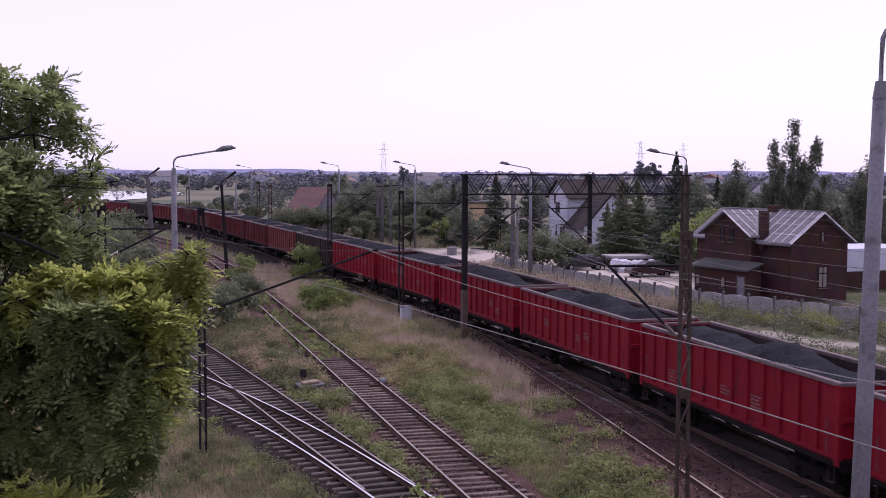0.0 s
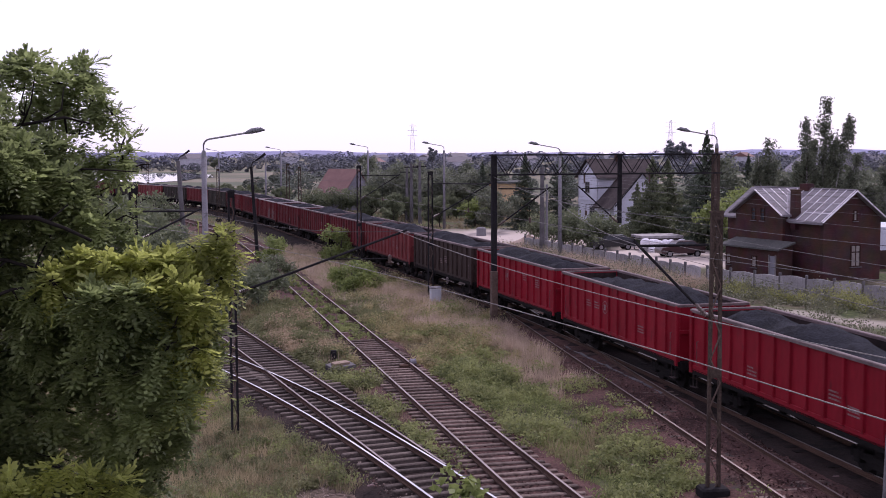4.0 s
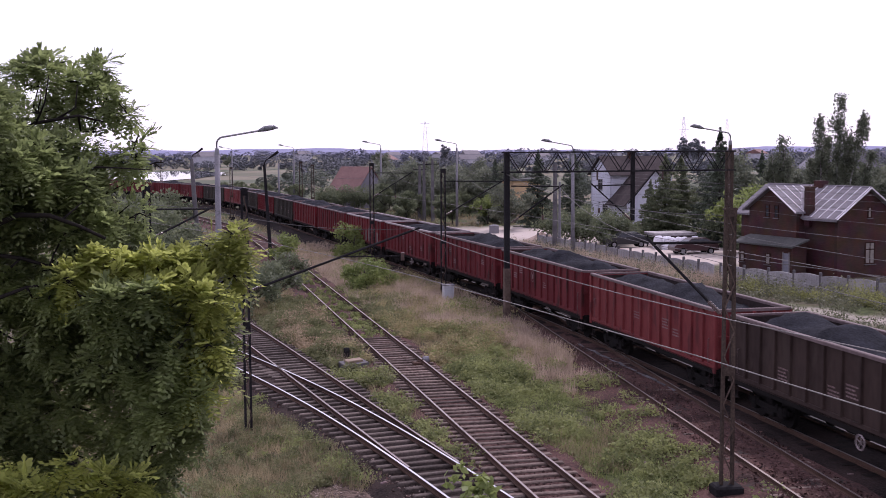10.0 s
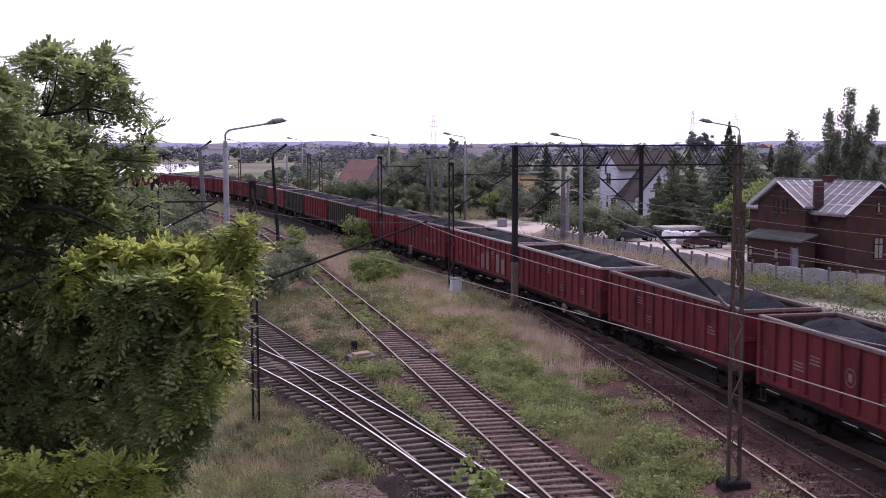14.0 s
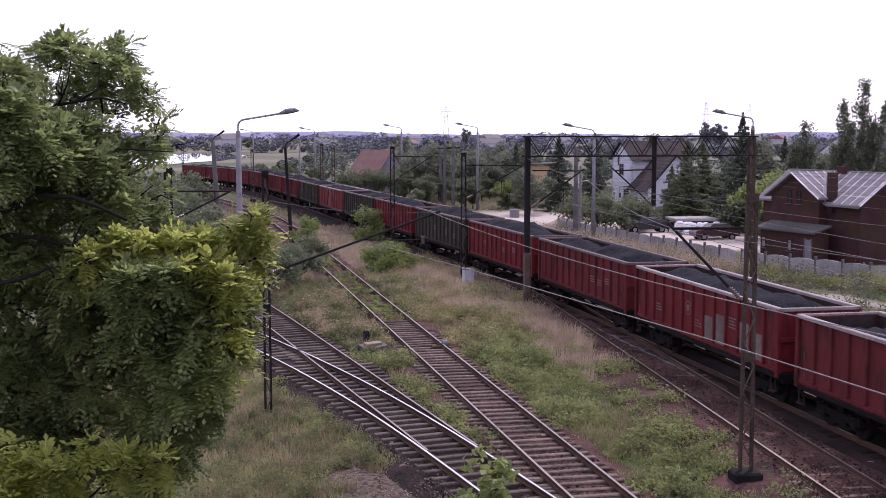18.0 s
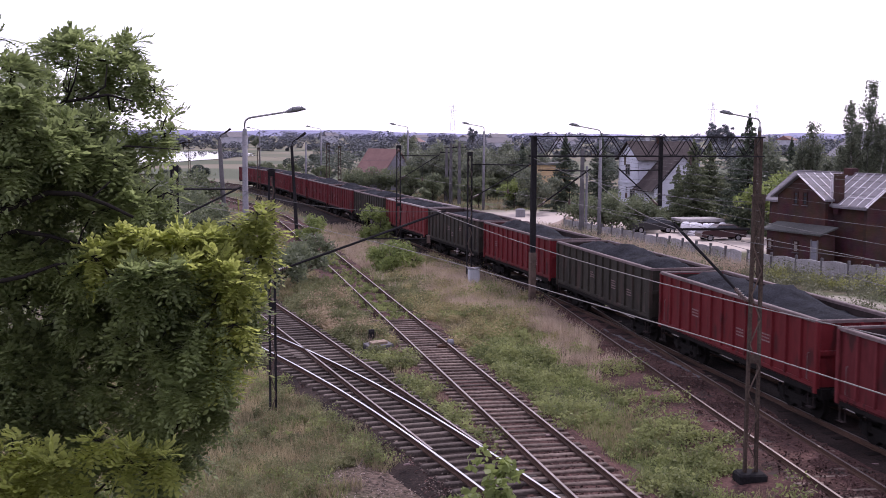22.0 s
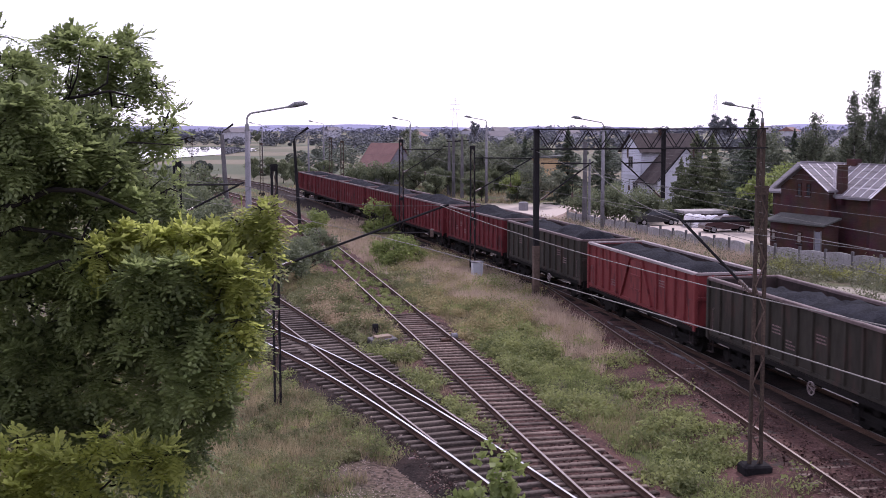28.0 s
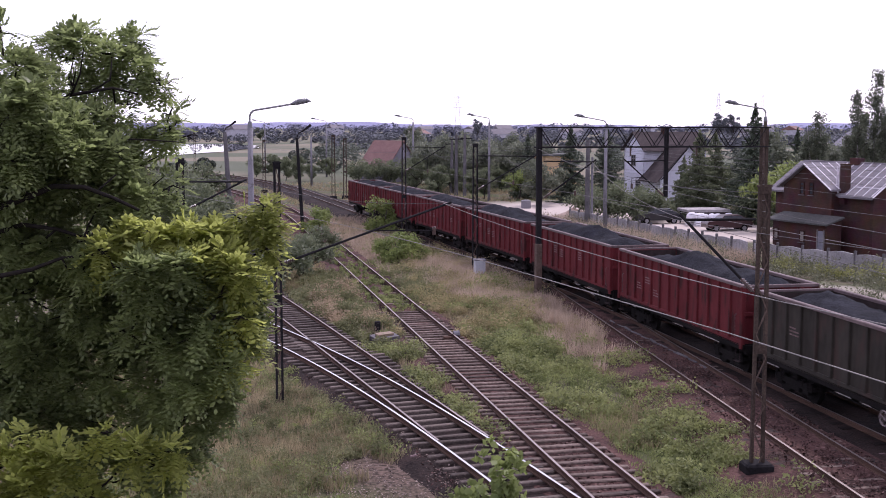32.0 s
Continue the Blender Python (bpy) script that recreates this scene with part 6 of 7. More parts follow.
# robinias beside the footbridge
def fronds(lobes, count, rng, longest=0.29):
    """Rosettes of five to eight compound leaves round points in the lobes; each leaf has paired oval leaflets."""
    c = np.repeat(np.array(lobes), 11, 0)
    c[:, 3] = np.maximum(c[:, 3] - longest * 0.3, 0.08)
    off = unit(rng.normal(size=(len(c), 3))) * c[:, 3:4] * rng.uniform(0.45, 1.0, (len(c), 1))
    c[:, :3] += off
    weight = c[:, 3] ** 1.8 * rng.uniform(0.3, 1.0, len(c))
    pick = rng.choice(len(c), count, p=weight / weight.sum())
    way = unit(unit(rng.normal(size=(count, 3))) + 0.8 * unit(off)[pick])
    heart = c[pick, :3] + way * c[pick, 3:4] * 0.42 * rng.random((count, 1))
    axis = unit(way + np.array([0.15, -0.2, 0.35]) + 0.5 * rng.normal(size=(count, 3)))
    each = rng.integers(5, 9, count)
    k = np.repeat(np.arange(count), each)
    n = len(k)
    out = unit(unit(rng.normal(size=(n, 3))) + axis[k] * 0.75)
    p = heart[k] + out * 0.03
    side = unit(np.cross(out, np.array([0.0, 0.0, 1.0])) + 0.2 * rng.normal(size=(n, 3)))
    up = unit(np.cross(side, out))
    length = longest * rng.uniform(0.55, 1.0, (n, 1))
    verts = []
    for j in range(11):
        f = (j // 2 + 1) / 6
        s = (1 if j % 2 else -1) if j < 10 else 0
        base = p + out * length * f - np.array([0, 0, 1.0]) * length * 0.42 * f * f
        w = side * s * 0.95 + out * (0.35 if s else 1.0) - up * 0.2 * abs(s)
        ll = length * rng.uniform(0.26, 0.36, (n, 1)) * (0.8 if f < 0.2 else 1.0)
        cross = unit(np.cross(w, up)) * ll * 0.30
        verts.append(np.stack([base, base + w * ll * 0.55 + cross, base + w * ll, base + w * ll * 0.55 - cross], 1))
    v = np.stack(verts, 1).reshape(-1, 3)
    return v, np.arange(len(v)).reshape(-1, 4)


def robinia(label, foot, fork, lobe_sets, counts, leaf, seed, thick=1.0, longest=0.29, boughs=()):
    rng = np.random.default_rng(seed)
    t = thing("robinia_tree", label, "tree", group="robinias")
    trunk = Shape()
    fork = branch(trunk, foot, fork, 0.24 * thick, 0.15 * thick, rng, 5, 0.03)
    part("trunk", trunk, BARK, t, smooth=True)
    joints = [Vector(fork)]
    for r, pts in boughs:
        pts = [Vector(q) for q in pts]
        n = len(pts) - 1
        if r > 0.025:
            root = fork.lerp(pts[0], 0.55) + Vector((-0.15, 0.05, 0.1))
            part("limb", Shape().tube([fork, root, pts[0]], [r * 1.5, r * 1.25, r], 8), BARK_DARK, t, smooth=True)
        part("limb", Shape().tube(pts, [r * (1 - 0.65 * i / n) for i in range(n + 1)], 8), BARK_DARK, t, smooth=True)
        joints += pts[1:]
    for x, y, z, r in sorted(sum(lobe_sets, []), key=lambda q: (Vector(q[:3]) - fork).length):
        tip = Vector((x, y, z))
        root = min(joints, key=lambda q: (q - tip).length + (0.6 if q.z > z + 0.2 else 0.0))
        bend = root.lerp(tip, 0.5) + Vector((-0.06, 0, -0.08))
        part("limb", Shape().tube([root, bend, tip], [0.015, 0.011, 0.006], 6), BARK_DARK, t, smooth=True)
        joints.append(tip)
        for _ in range(3):
            w = unit(rng.normal(size=3) + np.array([0.2, 0, 0.3])) * r * 0.9
            twig = Shape()
            branch(twig, tip, (x + w[0], y + w[1], z + w[2]), 0.011, 0.004, rng, 3, 0.1)
            part("twig", twig, BARK_DARK, t)
    for some, count in zip(lobe_sets, counts):
        v, f = fronds(some, count, rng, longest)
        part("crown", fast_mesh("crown", v, f, leaf), None, t, "feathery compound leaves")
    return t


CROWN = [
    (-4.36, 14.2, 9.60, 0.36), (-3.96, 14.4, 9.66, 0.37), (-3.58, 14.2, 9.45, 0.31), (-3.3, 14, 9.28, 0.17), (-4, 14.3, 9.27, 0.30), (-4.31, 14, 9.28, 0.27),
    (-4.18, 14.3, 9.88, 0.15), (-3.73, 14.4, 9.80, 0.19), (-3.16, 13.8, 8.75, 0.19), (-2.93, 13.7, 8.70, 0.13), (-3.36, 13.9, 8.79, 0.17), (-3.15, 13.8, 8.94, 0.12),
    (-4.62, 12.6, 9.79, 0.17), (-4.57, 12.9, 9.38, 0.28), (-4.42, 13.2, 9.28, 0.23), (-4.68, 12.8, 9.06, 0.30), (-3.69, 14, 9.06, 0.17), (-4.52, 14.1, 9.79, 0.13)]
MIDDLE_BOUGHS = [
    (-4.59, 13.4, 8.75, 0.48), (-4.17, 13.7, 8.75, 0.43), (-3.84, 13.9, 8.63, 0.41), (-3.5, 13.7, 8.34, 0.34), (-4.38, 13.5, 8.31, 0.47), (-4.7, 13.1, 8.27, 0.47),
    (-3.98, 13.7, 8.19, 0.42), (-3.32, 13.4, 8.07, 0.31), (-4.66, 13.5, 7.54, 0.54), (-4.11, 13.6, 7.5, 0.48), (-3.48, 13.4, 7.35, 0.47), (-3.08, 13.5, 7.67, 0.36),
    (-2.92, 13.2, 7.26, 0.41), (-5.19, 13.3, 8.57, 0.57), (-5.23, 13.3, 7.56, 0.6), (-4.55, 13.4, 7.99, 0.32), (-3.08, 13.4, 8.13, 0.19), (-3.74, 13.2, 7.73, 0.29)]
LOWER_BOUGHS = [
    (-4.74, 13.3, 6.92, 0.58), (-4.14, 13.4, 6.75, 0.59), (-3.42, 13.1, 6.7, 0.56), (-2.81, 12.9, 6.73, 0.45), (-2.41, 12.8, 6.99, 0.33), (-4.64, 13.3, 6.14, 0.6),
    (-3.94, 13.3, 6.01, 0.58), (-3.16, 13.0, 6.08, 0.51), (-2.57, 12.9, 6.23, 0.39), (-2.19, 12.8, 6.47, 0.28), (-2.07, 12.7, 6.86, 0.23), (-4.37, 13.2, 5.51, 0.53),
    (-3.61, 13.2, 5.38, 0.53), (-2.84, 12.9, 5.62, 0.38), (-2.47, 12.9, 5.88, 0.28), (-3.22, 13.0, 4.98, 0.41), (-2.76, 12.8, 5.27, 0.23), (-4.08, 13.2, 4.79, 0.5),
    (-5.27, 13.3, 6.4, 0.63),
    (-4.71, 12.90, 5.95, 0.25), (-4.81, 12.90, 5.60, 0.25), (-4.47, 12.90, 5.63, 0.22), (-3.97, 13.00, 7.03, 0.26), (-3.91, 13.00, 6.69, 0.24), (-4.49, 13.00, 6.24, 0.26)]
FRONT_SPRAYS = [
    (-2.85, 12.0, 6.64, 0.19), (-2.5, 12.0, 6.7, 0.18), (-2.61, 11.9, 6.19, 0.17), (-2.22, 12.0, 6.35, 0.16), (-2.33, 12.0, 6.88, 0.18), (-2.96, 12.0, 7.11, 0.21),
    (-2.51, 12.1, 7.21, 0.18), (-3.12, 12.0, 7.34, 0.19), (-2.72, 12.0, 7.4, 0.17), (-3.22, 12.1, 6.68, 0.15), (-4.35, 12.7, 8.64, 0.24), (-3.93, 12.9, 8.57, 0.25),
    (-4.42, 12.4, 9.03, 0.22), (-3.57, 13.0, 8.33, 0.22), (-4.16, 12.8, 8.23, 0.21), (-4.55, 12.5, 8.14, 0.23), (-3.34, 12.9, 8.09, 0.18), (-3.86, 13.3, 8.89, 0.19),
    (-4.23, 12.9, 8.95, 0.21), (-4.39, 12.7, 7.56, 0.21), (-3.76, 12.4, 7.35, 0.2), (-4.43, 12.5, 9.41, 0.18), (-3.68, 12.8, 8.01, 0.15)]
UPPER_SPRAYS = [
    (-4.36, 12.0, 8.91, 0.19), (-4.06, 12.2, 8.71, 0.19), (-4.32, 12.0, 8.46, 0.19), (-3.92, 12.6, 8.85, 0.17), (-4.16, 12.2, 9.14, 0.16), (-4.56, 12.0, 8.71, 0.23),
    (-3.54, 12.8, 8.52, 0.15), (-3.84, 12.6, 8.56, 0.14)]
SUNLIT_SPRAYS = [
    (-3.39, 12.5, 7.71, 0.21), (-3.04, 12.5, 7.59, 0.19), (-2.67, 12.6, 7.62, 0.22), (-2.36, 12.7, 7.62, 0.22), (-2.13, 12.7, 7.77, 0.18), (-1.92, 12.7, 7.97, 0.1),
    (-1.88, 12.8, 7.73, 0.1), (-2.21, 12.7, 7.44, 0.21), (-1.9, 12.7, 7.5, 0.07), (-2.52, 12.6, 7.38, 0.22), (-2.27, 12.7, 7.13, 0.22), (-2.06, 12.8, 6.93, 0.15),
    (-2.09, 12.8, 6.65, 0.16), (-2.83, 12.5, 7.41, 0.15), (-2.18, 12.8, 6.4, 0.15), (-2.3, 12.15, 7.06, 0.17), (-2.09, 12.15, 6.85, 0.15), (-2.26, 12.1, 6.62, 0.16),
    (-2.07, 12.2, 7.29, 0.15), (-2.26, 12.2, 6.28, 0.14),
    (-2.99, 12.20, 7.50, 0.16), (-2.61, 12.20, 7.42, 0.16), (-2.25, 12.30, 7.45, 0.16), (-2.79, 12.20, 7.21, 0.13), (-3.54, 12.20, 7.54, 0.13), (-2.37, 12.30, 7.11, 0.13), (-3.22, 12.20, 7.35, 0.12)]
LOW_SPRAYS = [
    (-4.15, 11.4, 5.68, 0.22), (-3.68, 11.3, 5.54, 0.23), (-4.01, 11.2, 5.32, 0.26), (-3.45, 11.3, 5.22, 0.15), (-2.98, 11.3, 5.65, 0.12), (-3.29, 11.4, 5.82, 0.1),
    (-4.34, 11.3, 5.48, 0.21), (-2.68, 11.4, 5.63, 0.1)]
BOUGHS = [
    (0.044, [(-5.09, 12.35, 7.65), (-4.67, 12.35, 7.95), (-4.28, 12.35, 8.09), (-4.04, 12.35, 8.19), (-3.72, 12.35, 8.18), (-3.43, 12.35, 8.07), (-3.16, 12.35, 7.94)]),
    (0.030, [(-5.08, 12.6, 7.57), (-4.47, 12.6, 7.77), (-4.11, 12.6, 7.72), (-3.81, 12.6, 7.63), (-3.62, 12.6, 7.54)]),
    (0.030, [(-4.95, 12.25, 7.19), (-4.27, 12.25, 7.33), (-3.95, 12.25, 7.45), (-3.48, 12.25, 7.5)]),
]
BOUGHS += [
    (0.030, [(-4.92, 13.6, 8.57), (-4.39, 13.6, 9.08), (-4.22, 13.6, 9.16), (-3.74, 13.6, 9.24), (-3.46, 13.6, 9.17)]),
    (0.018, [(-4.06, 13.3, 8.32), (-3.74, 13.3, 8.67), (-3.33, 13.3, 8.66), (-2.89, 13.3, 8.63)]),
    (0.018, [(-3.72, 12.35, 8.18), (-3.59, 12.35, 8.14), (-3.39, 12.35, 8.31)]),
    (0.014, [(-4.19, 13.5, 9.15), (-4.08, 13.5, 9.39), (-4.03, 13.5, 9.68)]),
    (0.014, [(-3.97, 13.6, 9.21), (-3.77, 13.6, 9.33), (-3.74, 13.6, 9.59)]),
]
robinia("tall robinia tree with feathery green leaves beside the footbridge", (-6.2, 13.2, -0.6), (-5.7, 13.3, 6.6), (CROWN, MIDDLE_BOUGHS, LOWER_BOUGHS, FRONT_SPRAYS, UPPER_SPRAYS), (235, 640, 1660, 660, 150), ROBINIA_LEAF, 77, longest=0.25, boughs=BOUGHS)
# Sunlit sprays of the crown, added as two trees in the paler leaf.
robinia("robinia sprays with yellow-green leaves lightened as sunlit, beside the footbridge", (-3.6, 12.9, -0.6), (-3.2, 13.2, 5.8), (SUNLIT_SPRAYS,), (315,), ROBINIA_SUNLIT, 78, 0.25, 0.27)
robinia("low robinia sprays with yellow-green leaves lightened as sunlit, by the bridge", (-4.2, 11.2, -0.6), (-4.0, 11.3, 4.2), (LOW_SPRAYS,), (112,), ROBINIA_SUNLIT, 79, 0.25, 0.27)
sapling = broadleaf("sapling", "young broad-leaved sapling at the foot of the bridge", 3.75, 0.68, 31, 640, 0.19, LEAF_LIGHT, low=0.4, category="sapling", group="saplings")
sapling.matrix_basis = pose(0.95, 20.0, -0.45)


# ---- grass and weeds ----
def scatter(n, x0, x1, y0, y1, rng, keep):
    x, y = rng.uniform(x0, x1, n), y0 + (y1 - y0) * rng.random(n) ** 1.25
    k = keep(x, y) & (np.hypot(x - 8.2, y - 30.4) > 0.95) & (np.hypot(x + 2.4, y - 49.6) > 1.1)
    return x[k], y[k]


def blades(name, label, x, y, tall, wide, count, material, rng, lean=0.45):
    """Tufts of narrow blades; joined, for nobody could count them."""
    n = len(x)
    z = ground_height(x, y) - 0.03
    base = np.repeat(np.stack([x, y, z], 1), count, 0) + rng.normal(size=(n * count, 3)) * np.array([0.10, 0.10, 0])
    h = tall * rng.uniform(0.5, 1.25, (n * count, 1)) * np.repeat(rng.uniform(0.6, 1.3, (n, 1)), count, 0)
    tip = base + np.concatenate([rng.normal(size=(n * count, 2)) * lean * h, h], 1)
    a = rng.uniform(0, math.pi, n * count)
    across = np.stack([np.cos(a), np.sin(a), np.zeros(n * count)], 1) * wide * rng.uniform(0.6, 1.3, (n * count, 1))
    v = np.stack([base - across, base + across, tip], 1).reshape(-1, 3)
    return tagged(new(name, fast_mesh(name, v, np.arange(len(v)).reshape(-1, 3), material)), label, "grass", kind="stuff")


def weeds(name, label, x, y, size, count, tall, material, rng):
    n = len(x)
    z = ground_height(x, y)
    h = tall * rng.uniform(0.4, 1.2, n) * (0.85 + 0.6 * lumps(x, y, 1.3, 17.0))
    c = np.repeat(np.stack([x, y, z], 1), count, 0) + np.stack([rng.normal(size=n * count) * 0.16, rng.normal(size=n * count) * 0.16, rng.random(n * count) * np.repeat(h, count)], 1)
    v, f = leaf_quads(c, size, rng, 2.0, 0.3)
    return tagged(new(name, fast_mesh(name, v, f, material)), label, "weeds", kind="stuff")


rg = np.random.default_rng(9)


def open_ground(margin):
    return lambda x, y: (clear_of(x, y) > margin + 0.5 * lumps(x, y, 1.7, 3.0)) & (np.hypot((x + 1.3) * 0.8, (y - 30) * 0.5) > 1.3 + 0.9 * lumps(x, y, 0.9, 1.0))


x, y = scatter(46000, -16, 10, 22, 110, rg, lambda x, y: open_ground(1.75)(x, y) & ~((x > 11.3 - 0.235 * y) & (y < 52) & (lumps(x, y, 3.0, 2.0) < 0.35)))
near = x < 11.0 - 0.19 * (y - 40)
blades("dry_grass", "knee-high dry yellow-brown grass along the tracks", x[near], y[near], 0.33, 0.013, 11, DRY, rg, 0.3)
x, y = scatter(22000, -16, 10, 22, 105, rg, lambda x, y: open_ground(1.7)(x, y) & ((lumps(x, y, 4.2, 7.0) > 0.0) | ((x > 11.3 - 0.235 * y) & (y < 54))))
near = x < 11.0 - 0.19 * (y - 40)
blades("green_grass", "patches of green grass between the tracks", x[near], y[near], 0.28, 0.013, 10, BLADE, rg, 0.3)
x, y = scatter(17000, -5, 11, 22, 100, rg, lambda x, y: open_ground(1.8)(x, y) & ((lumps(x, y, 3.0, 11.0) > 0.2) | ((x > 11.3 - 0.235 * y) & (y < 54) & (lumps(x, y, 1.5, 3.0) > -0.3))))
near = x < 10.4 - 0.19 * (y - 40)
weeds("low_weeds", "low leafy green weeds between the tracks", x[near], y[near], 0.09, 20, 0.34, BLADE, rg)
x, y = scatter(15000, 0, 9, 26, 72, rg, lambda x, y: (clear_of(x, y) > 1.35 + 0.25 * lumps(x, y, 1.1, 3.0)) & (lumps(x, y, 1.6, 14.0) > -0.1 + 0.012 * (y - 30)))
near = (x < 9.0) & (x > 12.5 - 0.245 * y)
x, y = x[near][::8], y[near][::8]


def clumps_of(name, label, x, y, size, count, low_, high_, material, rng, lift=0.0):
    """Rounded, leafy clumps of different height, with gaps between them."""
    n = len(x)
    r = rng.uniform(low_, high_, n) * (0.8 + 0.35 * lumps(x, y, 1.5, 17.0))
    k = np.repeat(np.arange(n), count)
    way = unit(rng.normal(size=(n * count, 3)))
    far = rng.random((n * count, 1)) ** 0.45
    c = np.stack([x[k], y[k], ground_height(x, y)[k] + lift + r[k] * 0.55], 1) + way * far * (r[k, None] * np.array([1.0, 1.0, 0.85])) * rng.uniform(0.75, 1.2, (n * count, 1))
    c[:, 2] = np.maximum(c[:, 2], ground_height(c[:, 0], c[:, 1]) + 0.02)
    v, f = leaf_quads(c, size, rng, 2.1, 0.35)
    return tagged(new(name, fast_mesh(name, v, f, material)), label, "weeds", kind="stuff")


clumps_of("leafy_weeds", "lush knee-high green weeds between two tracks", x, y, 0.13, 120, 0.18, 0.72, WEED, rg)
x, y = scatter(9000, -9, 4, 24, 62, rg, lambda x, y: (clear_of(x, y) > 1.5 + 0.3 * lumps(x, y, 1.3, 6.0)) & (lumps(x, y, 1.9, 21.0) > 0.05) & (np.hypot((x + 1.3) * 0.8, (y - 30) * 0.5) > 1.2))
clumps_of("siding_weeds", "olive green weeds along the siding", x[::5], y[::5], 0.09, 80, 0.14, 0.42, BLADE, rg)
x, y = scatter(8000, 0, 9, 44, 84, rg, open_ground(1.5))
near = (x < 10.2 - 0.2 * (y - 40)) & (x > 6.5 - 0.2 * (y - 40)) & (lumps(x, y, 1.3, 4.0) > 0.15 - 0.5 * (y > 58))
blades("reddish_grass", "tall reddish seeding grass beside the train", x[near], y[near], 0.6, 0.012, 10, STRAW, rg, 0.25)
x, y = scatter(3500, -11, -2, 40, 66, rg, open_ground(1.9))
near = lumps(x, y, 2.2, 6.0) > 0.25
blades("straw_grass", "tall straw-coloured grass by the siding", x[near], y[near], 0.55, 0.012, 10, STRAW, rg, 0.25)
GOLD = foliage("golden_weeds", (0.16, 0.14, 0.070), (0.42, 0.36, 0.19), 0.42, 0.8)
x, y = scatter(2300, -3, 8, 50, 92, rg, lambda x, y: (clear_of(x, y) > 1.3) & (lumps(x, y, 1.8, 41.0) > -0.05) & (np.hypot(x - 2.22, y - 71.2) > 0.9))
near = x < 10.2 - 0.2 * (y - 40)
clumps_of("golden_weeds", "golden seeding weeds round the grey cabinet", x[near], y[near], 0.12, 100, 0.18, 0.78, GOLD, rg)
x, y = scatter(2600, -9, 0, 57, 100, rg, lambda x, y: (clear_of(x, y, [MIDDLE]) < 1.1) & (lumps(x, y, 1.5, 37.0) > -0.25))
clumps_of("track_weeds", "low green weeds growing between the middle rails", x, y, 0.10, 45, 0.10, 0.26, BLADE, rg, 0.22)
x, y = scatter(1500, -6, 6, 56, 100, rg, lambda x, y: (clear_of(x, y) > 1.2) & (lumps(x, y, 2.1, 47.0) > 0.0))
clumps_of("patchy_weeds", "scattered fresh green weed clumps in dry grass", x[x < 10.2 - 0.2 * (y - 40)], y[x < 10.2 - 0.2 * (y - 40)], 0.12, 80, 0.2, 0.6, WEED, rg)
x, y = scatter(9000, -12, 6, 66, 118, rg, lambda x, y: (clear_of(x, y) > 1.4) & (lumps(x, y, 2.6, 51.0) > -0.35))
near = (x < 9.0 - 0.2 * (y - 40)) & (x > 4.2 - 0.23 * (y - 40))
blades("pale_grass", "pale pinkish seeding grass beside the far train", x[near], y[near], 0.5, 0.02, 11, STRAW, rg, 0.28)
OLIVE = foliage("olive_weeds", (0.09, 0.098, 0.046), (0.23, 0.232, 0.115), 0.4, 0.8)
x, y = scatter(1500, -8, -0.6, 46, 74, rg, lambda x, y: (clear_of(x, y) > 1.25) & (lumps(x, y, 2.0, 31.0) > -0.4))
clumps_of("tall_weeds", "tall olive-brown weeds between siding and middle track", x, y, 0.13, 110, 0.22, 0.6, OLIVE, rg)
x, y = scatter(420, -7.4, -2.0, 48, 66, rg, lambda x, y: (clear_of(x, y) > 1.8) & (np.hypot(x + 2.6, y - 50.6) > 1.3))
clumps_of("bushy_weeds", "waist-high olive bushy weeds by the dwarf signal", x[::3], y[::3], 0.12, 800, 0.4, 0.85, OLIVE, rg)
x, y = scatter(2600, -3.5, 3, 33, 52, rg, lambda x, y: (clear_of(x, y) > 1.25) & (lumps(x, y, 1.8, 27.0) > -0.2) & ((x > -1.0) | (y > 39)))
clumps_of("trackside_weeds", "fresh green weeds beside the middle track", x[::2], y[::2], 0.12, 95, 0.15, 0.55, WEED, rg)
x, y = scatter(1500, -6, 1.5, 20, 42, rg, lambda x, y: (clear_of(x, y) > 1.7) & (np.hypot((x + 1.3) * 0.8, (y - 30) * 0.5) > 1.5) & (lumps(x, y, 1.7, 23.0) > -0.5))
clumps_of("bank_weeds", "olive green weeds and grass below the footbridge", x, y, 0.075, 130, 0.15, 0.45, OLIVE, rg)
x, y = scatter(9000, -1, 10, 50, 80, rg, lambda x, y: (clear_of(x, y) > 1.5) & (np.hypot(x - 2.22, y - 71.2) > 0.8) & (lumps(x, y, 2.4, 61.0) > -0.45))
near = (x < 10.0 - 0.2 * (y - 40)) & (x > 10.4 - 0.2 * (y - 40) - 7.2 * np.clip((y - 44) / 26, 0.25, 1))
blades("tan_grass", "tall tan seeding grass round the grey cabinet", x[near], y[near], 0.6, 0.018, 11, STRAW, rg, 0.3)
TAN = foliage("tan_seed_heads", (0.17, 0.135, 0.085), (0.46, 0.36, 0.24), 0.42, 0.85)
x, y = scatter(150, -6.8, -2.4, 52, 66, rg, lambda x, y: (clear_of(x, y) > 1.7) & (np.hypot(x + 2.85, y - 51.3) > 1.2))
clumps_of("tan_bushes", "waist-high tan seeding bushes by the dwarf signal", x, y, 0.11, 420, 0.35, 0.95, TAN, rg)
x, y = scatter(60, 5.0, 7.0, 48, 54.5, rg, lambda x, y: np.abs(x - (6.0 - 0.2 * (y - 51))) < 0.35)
blades("seed_plumes", "tall pinkish seed plumes beside the empty track", x, y, 0.95, 0.02, 60, STRAW, rg, 0.18)
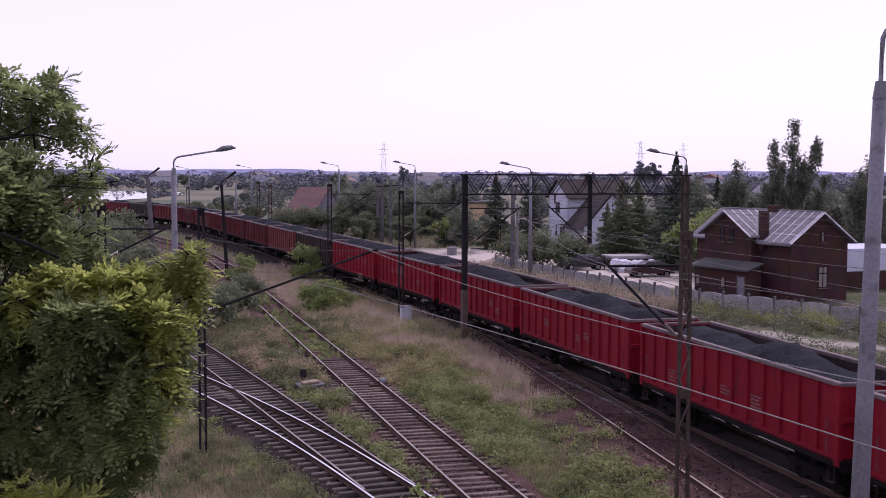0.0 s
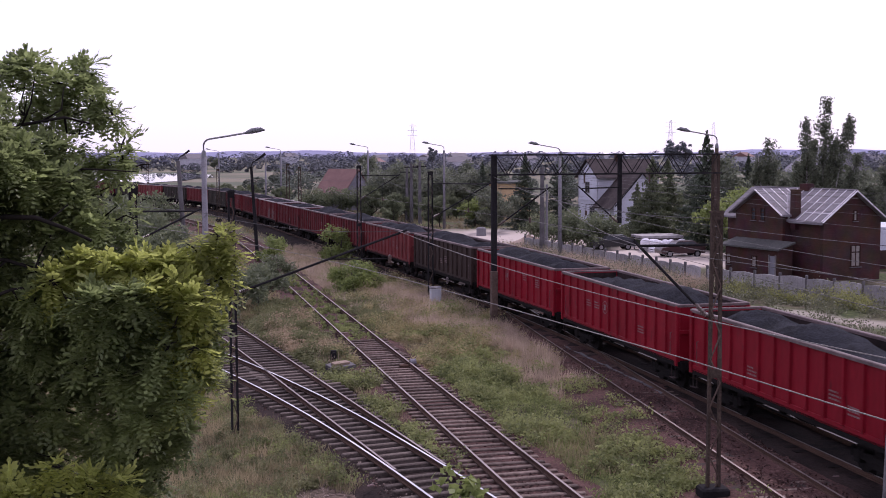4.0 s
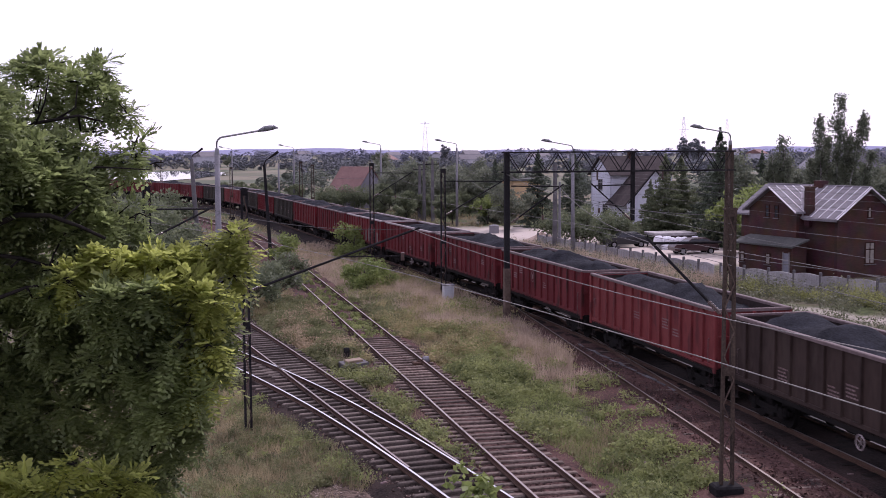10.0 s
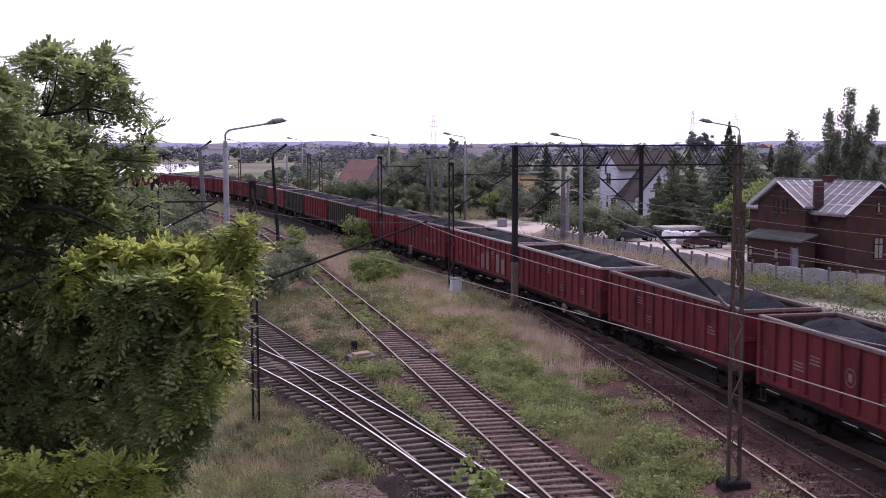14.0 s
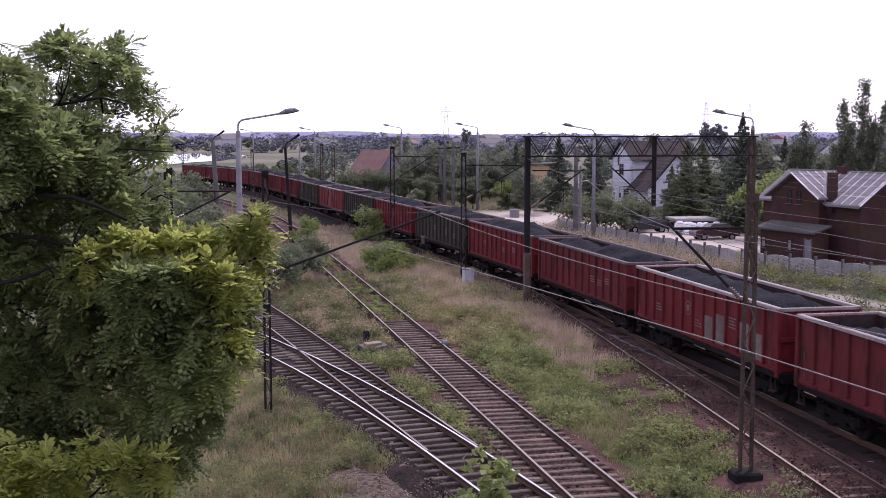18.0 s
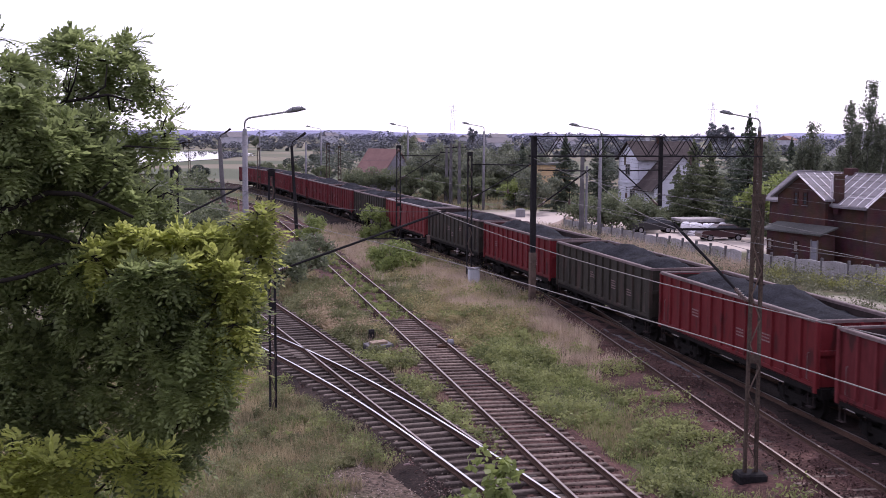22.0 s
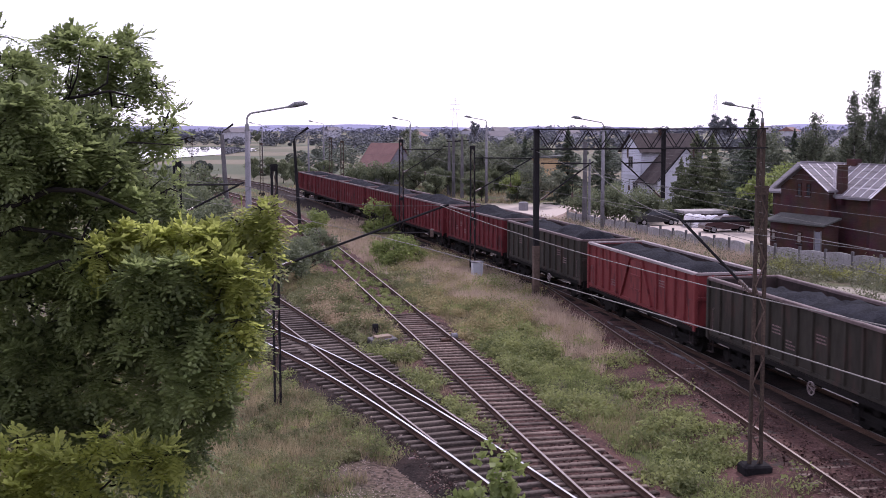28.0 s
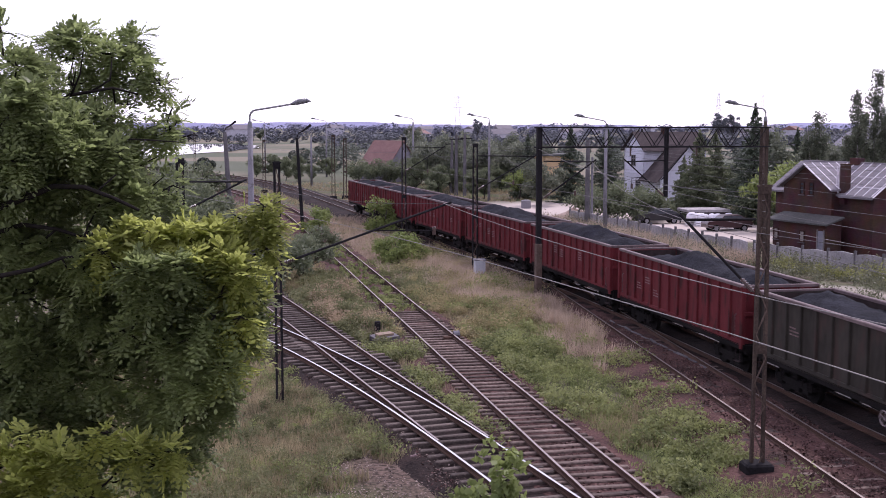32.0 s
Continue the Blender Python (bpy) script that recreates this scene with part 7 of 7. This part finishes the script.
x, y = scatter(17000, 8, 38, 34, 112, rg, open_ground(3.4))
line_x = np.where(y > 81, 12.0 + (112 - y) * 0.3, 21.3 + (81 - y) * 0.63)
near = (x < line_x - 0.3) & (x > 15.2 - 0.2 * (y - 40)) & ((x > line_x - 4.5) | (lumps(x, y, 2.0, 9.0) > -0.1)) & (np.abs((x - 20.5) * 0.807 + (y - 69.3) * 0.591) > 1.2)
weeds("fence_weeds", "waist-high weeds in front of the panel fence", x[near], y[near], 0.14, 20, 1.05, foliage("fence_weed_leaves", (0.075, 0.080, 0.048), (0.195, 0.198, 0.12), 0.35), rg)
x, y = scatter(9000, 6, 24, 78, 114, rg, open_ground(2.6))
line_x = 12.0 + (112 - y) * 0.3
near = (x < line_x - 0.25) & (x > line_x - 3.5)
blades("fence_grass", "waist-high beige grass along the panel fence", x[near], y[near], 0.85, 0.022, 11, STRAW, rg, 0.25)
x, y = scatter(4600, 14, 34, 48, 86, rg, open_ground(2.8))
line_x = np.where(y > 81, 12.0 + (112 - y) * 0.3, 21.3 + (81 - y) * 0.63)
near = (x < line_x - 0.4) & (x > line_x - 3.4) & (lumps(x, y, 2.3, 13.0) > -0.1)
clumps_of("yellow_weeds", "yellow-green weeds at the foot of the fence", x[near], y[near], 0.15, 60, 0.3, 1.0, foliage("yellow_green_weeds", (0.14, 0.15, 0.05), (0.34, 0.345, 0.13), 0.45, 0.7), rg)
x, y = scatter(9000, -5, 3, 25, 40, rg, lambda x, y: (np.hypot((x + 1.3) * 0.8, (y - 30) * 0.5) < 2.6 + 0.5 * lumps(x, y, 1.1, 4.0)) & (clear_of(x, y) > 1.0 + 0.2 * lumps(x, y, 0.8, 6.0)))
shoulder = np.where(clear_of(x, y) < 1.3, -0.25, -0.205 - (clear_of(x, y) - 1.15) * 0.33)
stone_at = np.stack([x, y, np.maximum(ground_height(x, y), shoulder) + 0.014], 1)
v, f = leaf_quads(stone_at, 0.055, rg, 1.2, 1.2)
tagged(new("loose_stones", fast_mesh("loose_stones", v, f, foliage("pinkish_stones", (0.05, 0.036, 0.031), (0.30, 0.235, 0.205), 0.0, 0.95))), "small pinkish stones on bare soil", "stones", kind="stuff")
x, y = scatter(7000, -7, 4, 54, 106, rg, lambda x, y: (clear_of(x, y, [MIDDLE]) < 0.6) & (lumps(x, y, 2.4, 8.0) > -0.6))
blades("track_grass", "short green grass between the middle track's rails", x, y, 0.2, 0.012, 7, BLADE, rg)
x, y = scatter(9000, -40, 34, 108, 190, rg, lambda x, y: (clear_of(x, y) > 2.8) & (lumps(x, y, 6.0, 5.0) > -0.3) & (np.hypot((x - 12.5) * 0.9, (y - 128) * 0.55) > 9) & (np.hypot(x - 23.5, (y - 106) * 0.55) > 8))
blades("far_grass", "dry meadow grass beyond the curve", x, y, 0.5, 0.03, 6, DRY, rg)


# loose stones of the ballast beds
x, y = scatter(90000, -9, 16, 21, 66, rg, lambda x, y: clear_of(x, y) < 1.75 + 0.25 * lumps(x, y, 1.2, 2.0))
off = np.min(np.abs(np.stack([clear_of(x, y, [p]) for p in (MIDDLE, FREE, FAR_LEFT, MAIN)]) - 0.7525), 0)
keep = (off > 0.09) & (clear_of(x, y, [MAIN]) > 1.55) & (clear_of(x, y, [FAR_LEFT, LEFT]) > 1.25)
x, y = x[keep], y[keep]
high = np.where(clear_of(x, y) < 1.15, -0.205, -0.205 - (clear_of(x, y) - 1.15) * 0.33)
high = np.where(clear_of(x, y, [FREE]) < 1.3, -0.14, high)
high = np.where(clear_of(x, y, [MIDDLE]) < 1.3, -0.225, high)
high = np.where(clear_of(x, y, [FAR_LEFT, LEFT]) < 1.3, -0.265, high)
v, f = leaf_quads(np.stack([x, y, high + rg.uniform(-0.01, 0.03, len(x))], 1), 0.085, rg, 1.25, 0.5)
tagged(new("ballast_stones", fast_mesh("ballast_stones", v, f, foliage("ballast_stone", (0.026, 0.015, 0.0135), (0.145, 0.083, 0.073), 0.0, 0.95))), "reddish brown ballast stones between the rails", "stones", kind="stuff")

# ---- woods and hedgerows on the plain ----
def woods(name, label, seed, n, near_, far_, a0, a1, tall, leaf_size, per, material):
    rng = np.random.default_rng(seed)
    a = np.radians(rng.uniform(a0, a1, n))
    d = near_ + (far_ - near_) * rng.random(n)
    strip = np.round(d / (far_ - near_) * 7) / 7 * (far_ - near_)
    d = strip + rng.normal(size=n) * 0.015 * strip
    x, y = d * np.sin(a), d * np.cos(a)
    free = clear_of(x, y) > 14
    free &= ~((np.abs(x + 118) < 75) & (np.abs(y - 450) < 150))
    x, y = x[free], y[free]
    n = len(x)
    h = tall * rng.uniform(0.45, 1.2, n) * (0.7 + 0.5 * (lumps(x, y, 60.0, seed) > 0))
    c = np.repeat(np.stack([x, y, ground_height(x, y)], 1), per, 0)
    w = unit(rng.normal(size=(n * per, 3)))
    hh = np.repeat(h, per)
    c = c + np.stack([w[:, 0] * hh * 0.55, w[:, 1] * hh * 0.55, hh * 0.5 + w[:, 2] * hh * 0.5], 1)
    v, f = leaf_quads(c, leaf_size, rng, 1.3, 1.4)
    return tagged(new(name, fast_mesh(name, v, f, material)), label, "woods", kind="stuff")


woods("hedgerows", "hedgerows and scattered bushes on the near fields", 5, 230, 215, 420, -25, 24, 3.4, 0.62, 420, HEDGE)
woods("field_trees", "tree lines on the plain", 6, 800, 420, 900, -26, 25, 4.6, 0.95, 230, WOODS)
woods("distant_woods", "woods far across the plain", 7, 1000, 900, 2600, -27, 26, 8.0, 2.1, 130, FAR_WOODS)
hills = Shape()
HN = 90
for k in range(HN + 1):
    a = math.radians(-50 + 100 * k / HN)
    top = 13 + 5 * math.sin(k * 0.21) + 3 * math.sin(k * 0.63 + 1) + 2 * math.sin(k * 1.7)
    for z, d in ((-5, 3300), (top, 3900)):
        hills.v.append((d * math.sin(a), d * math.cos(a), z))
hills.f = [(2 * k, 2 * k + 2, 2 * k + 3, 2 * k + 1) for k in range(HN)]
hills.m = [0] * HN
# The hills' lilac haze is part of their base colour.
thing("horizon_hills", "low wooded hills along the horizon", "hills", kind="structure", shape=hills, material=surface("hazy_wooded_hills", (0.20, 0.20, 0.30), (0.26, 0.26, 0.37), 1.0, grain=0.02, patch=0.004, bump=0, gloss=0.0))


motions()
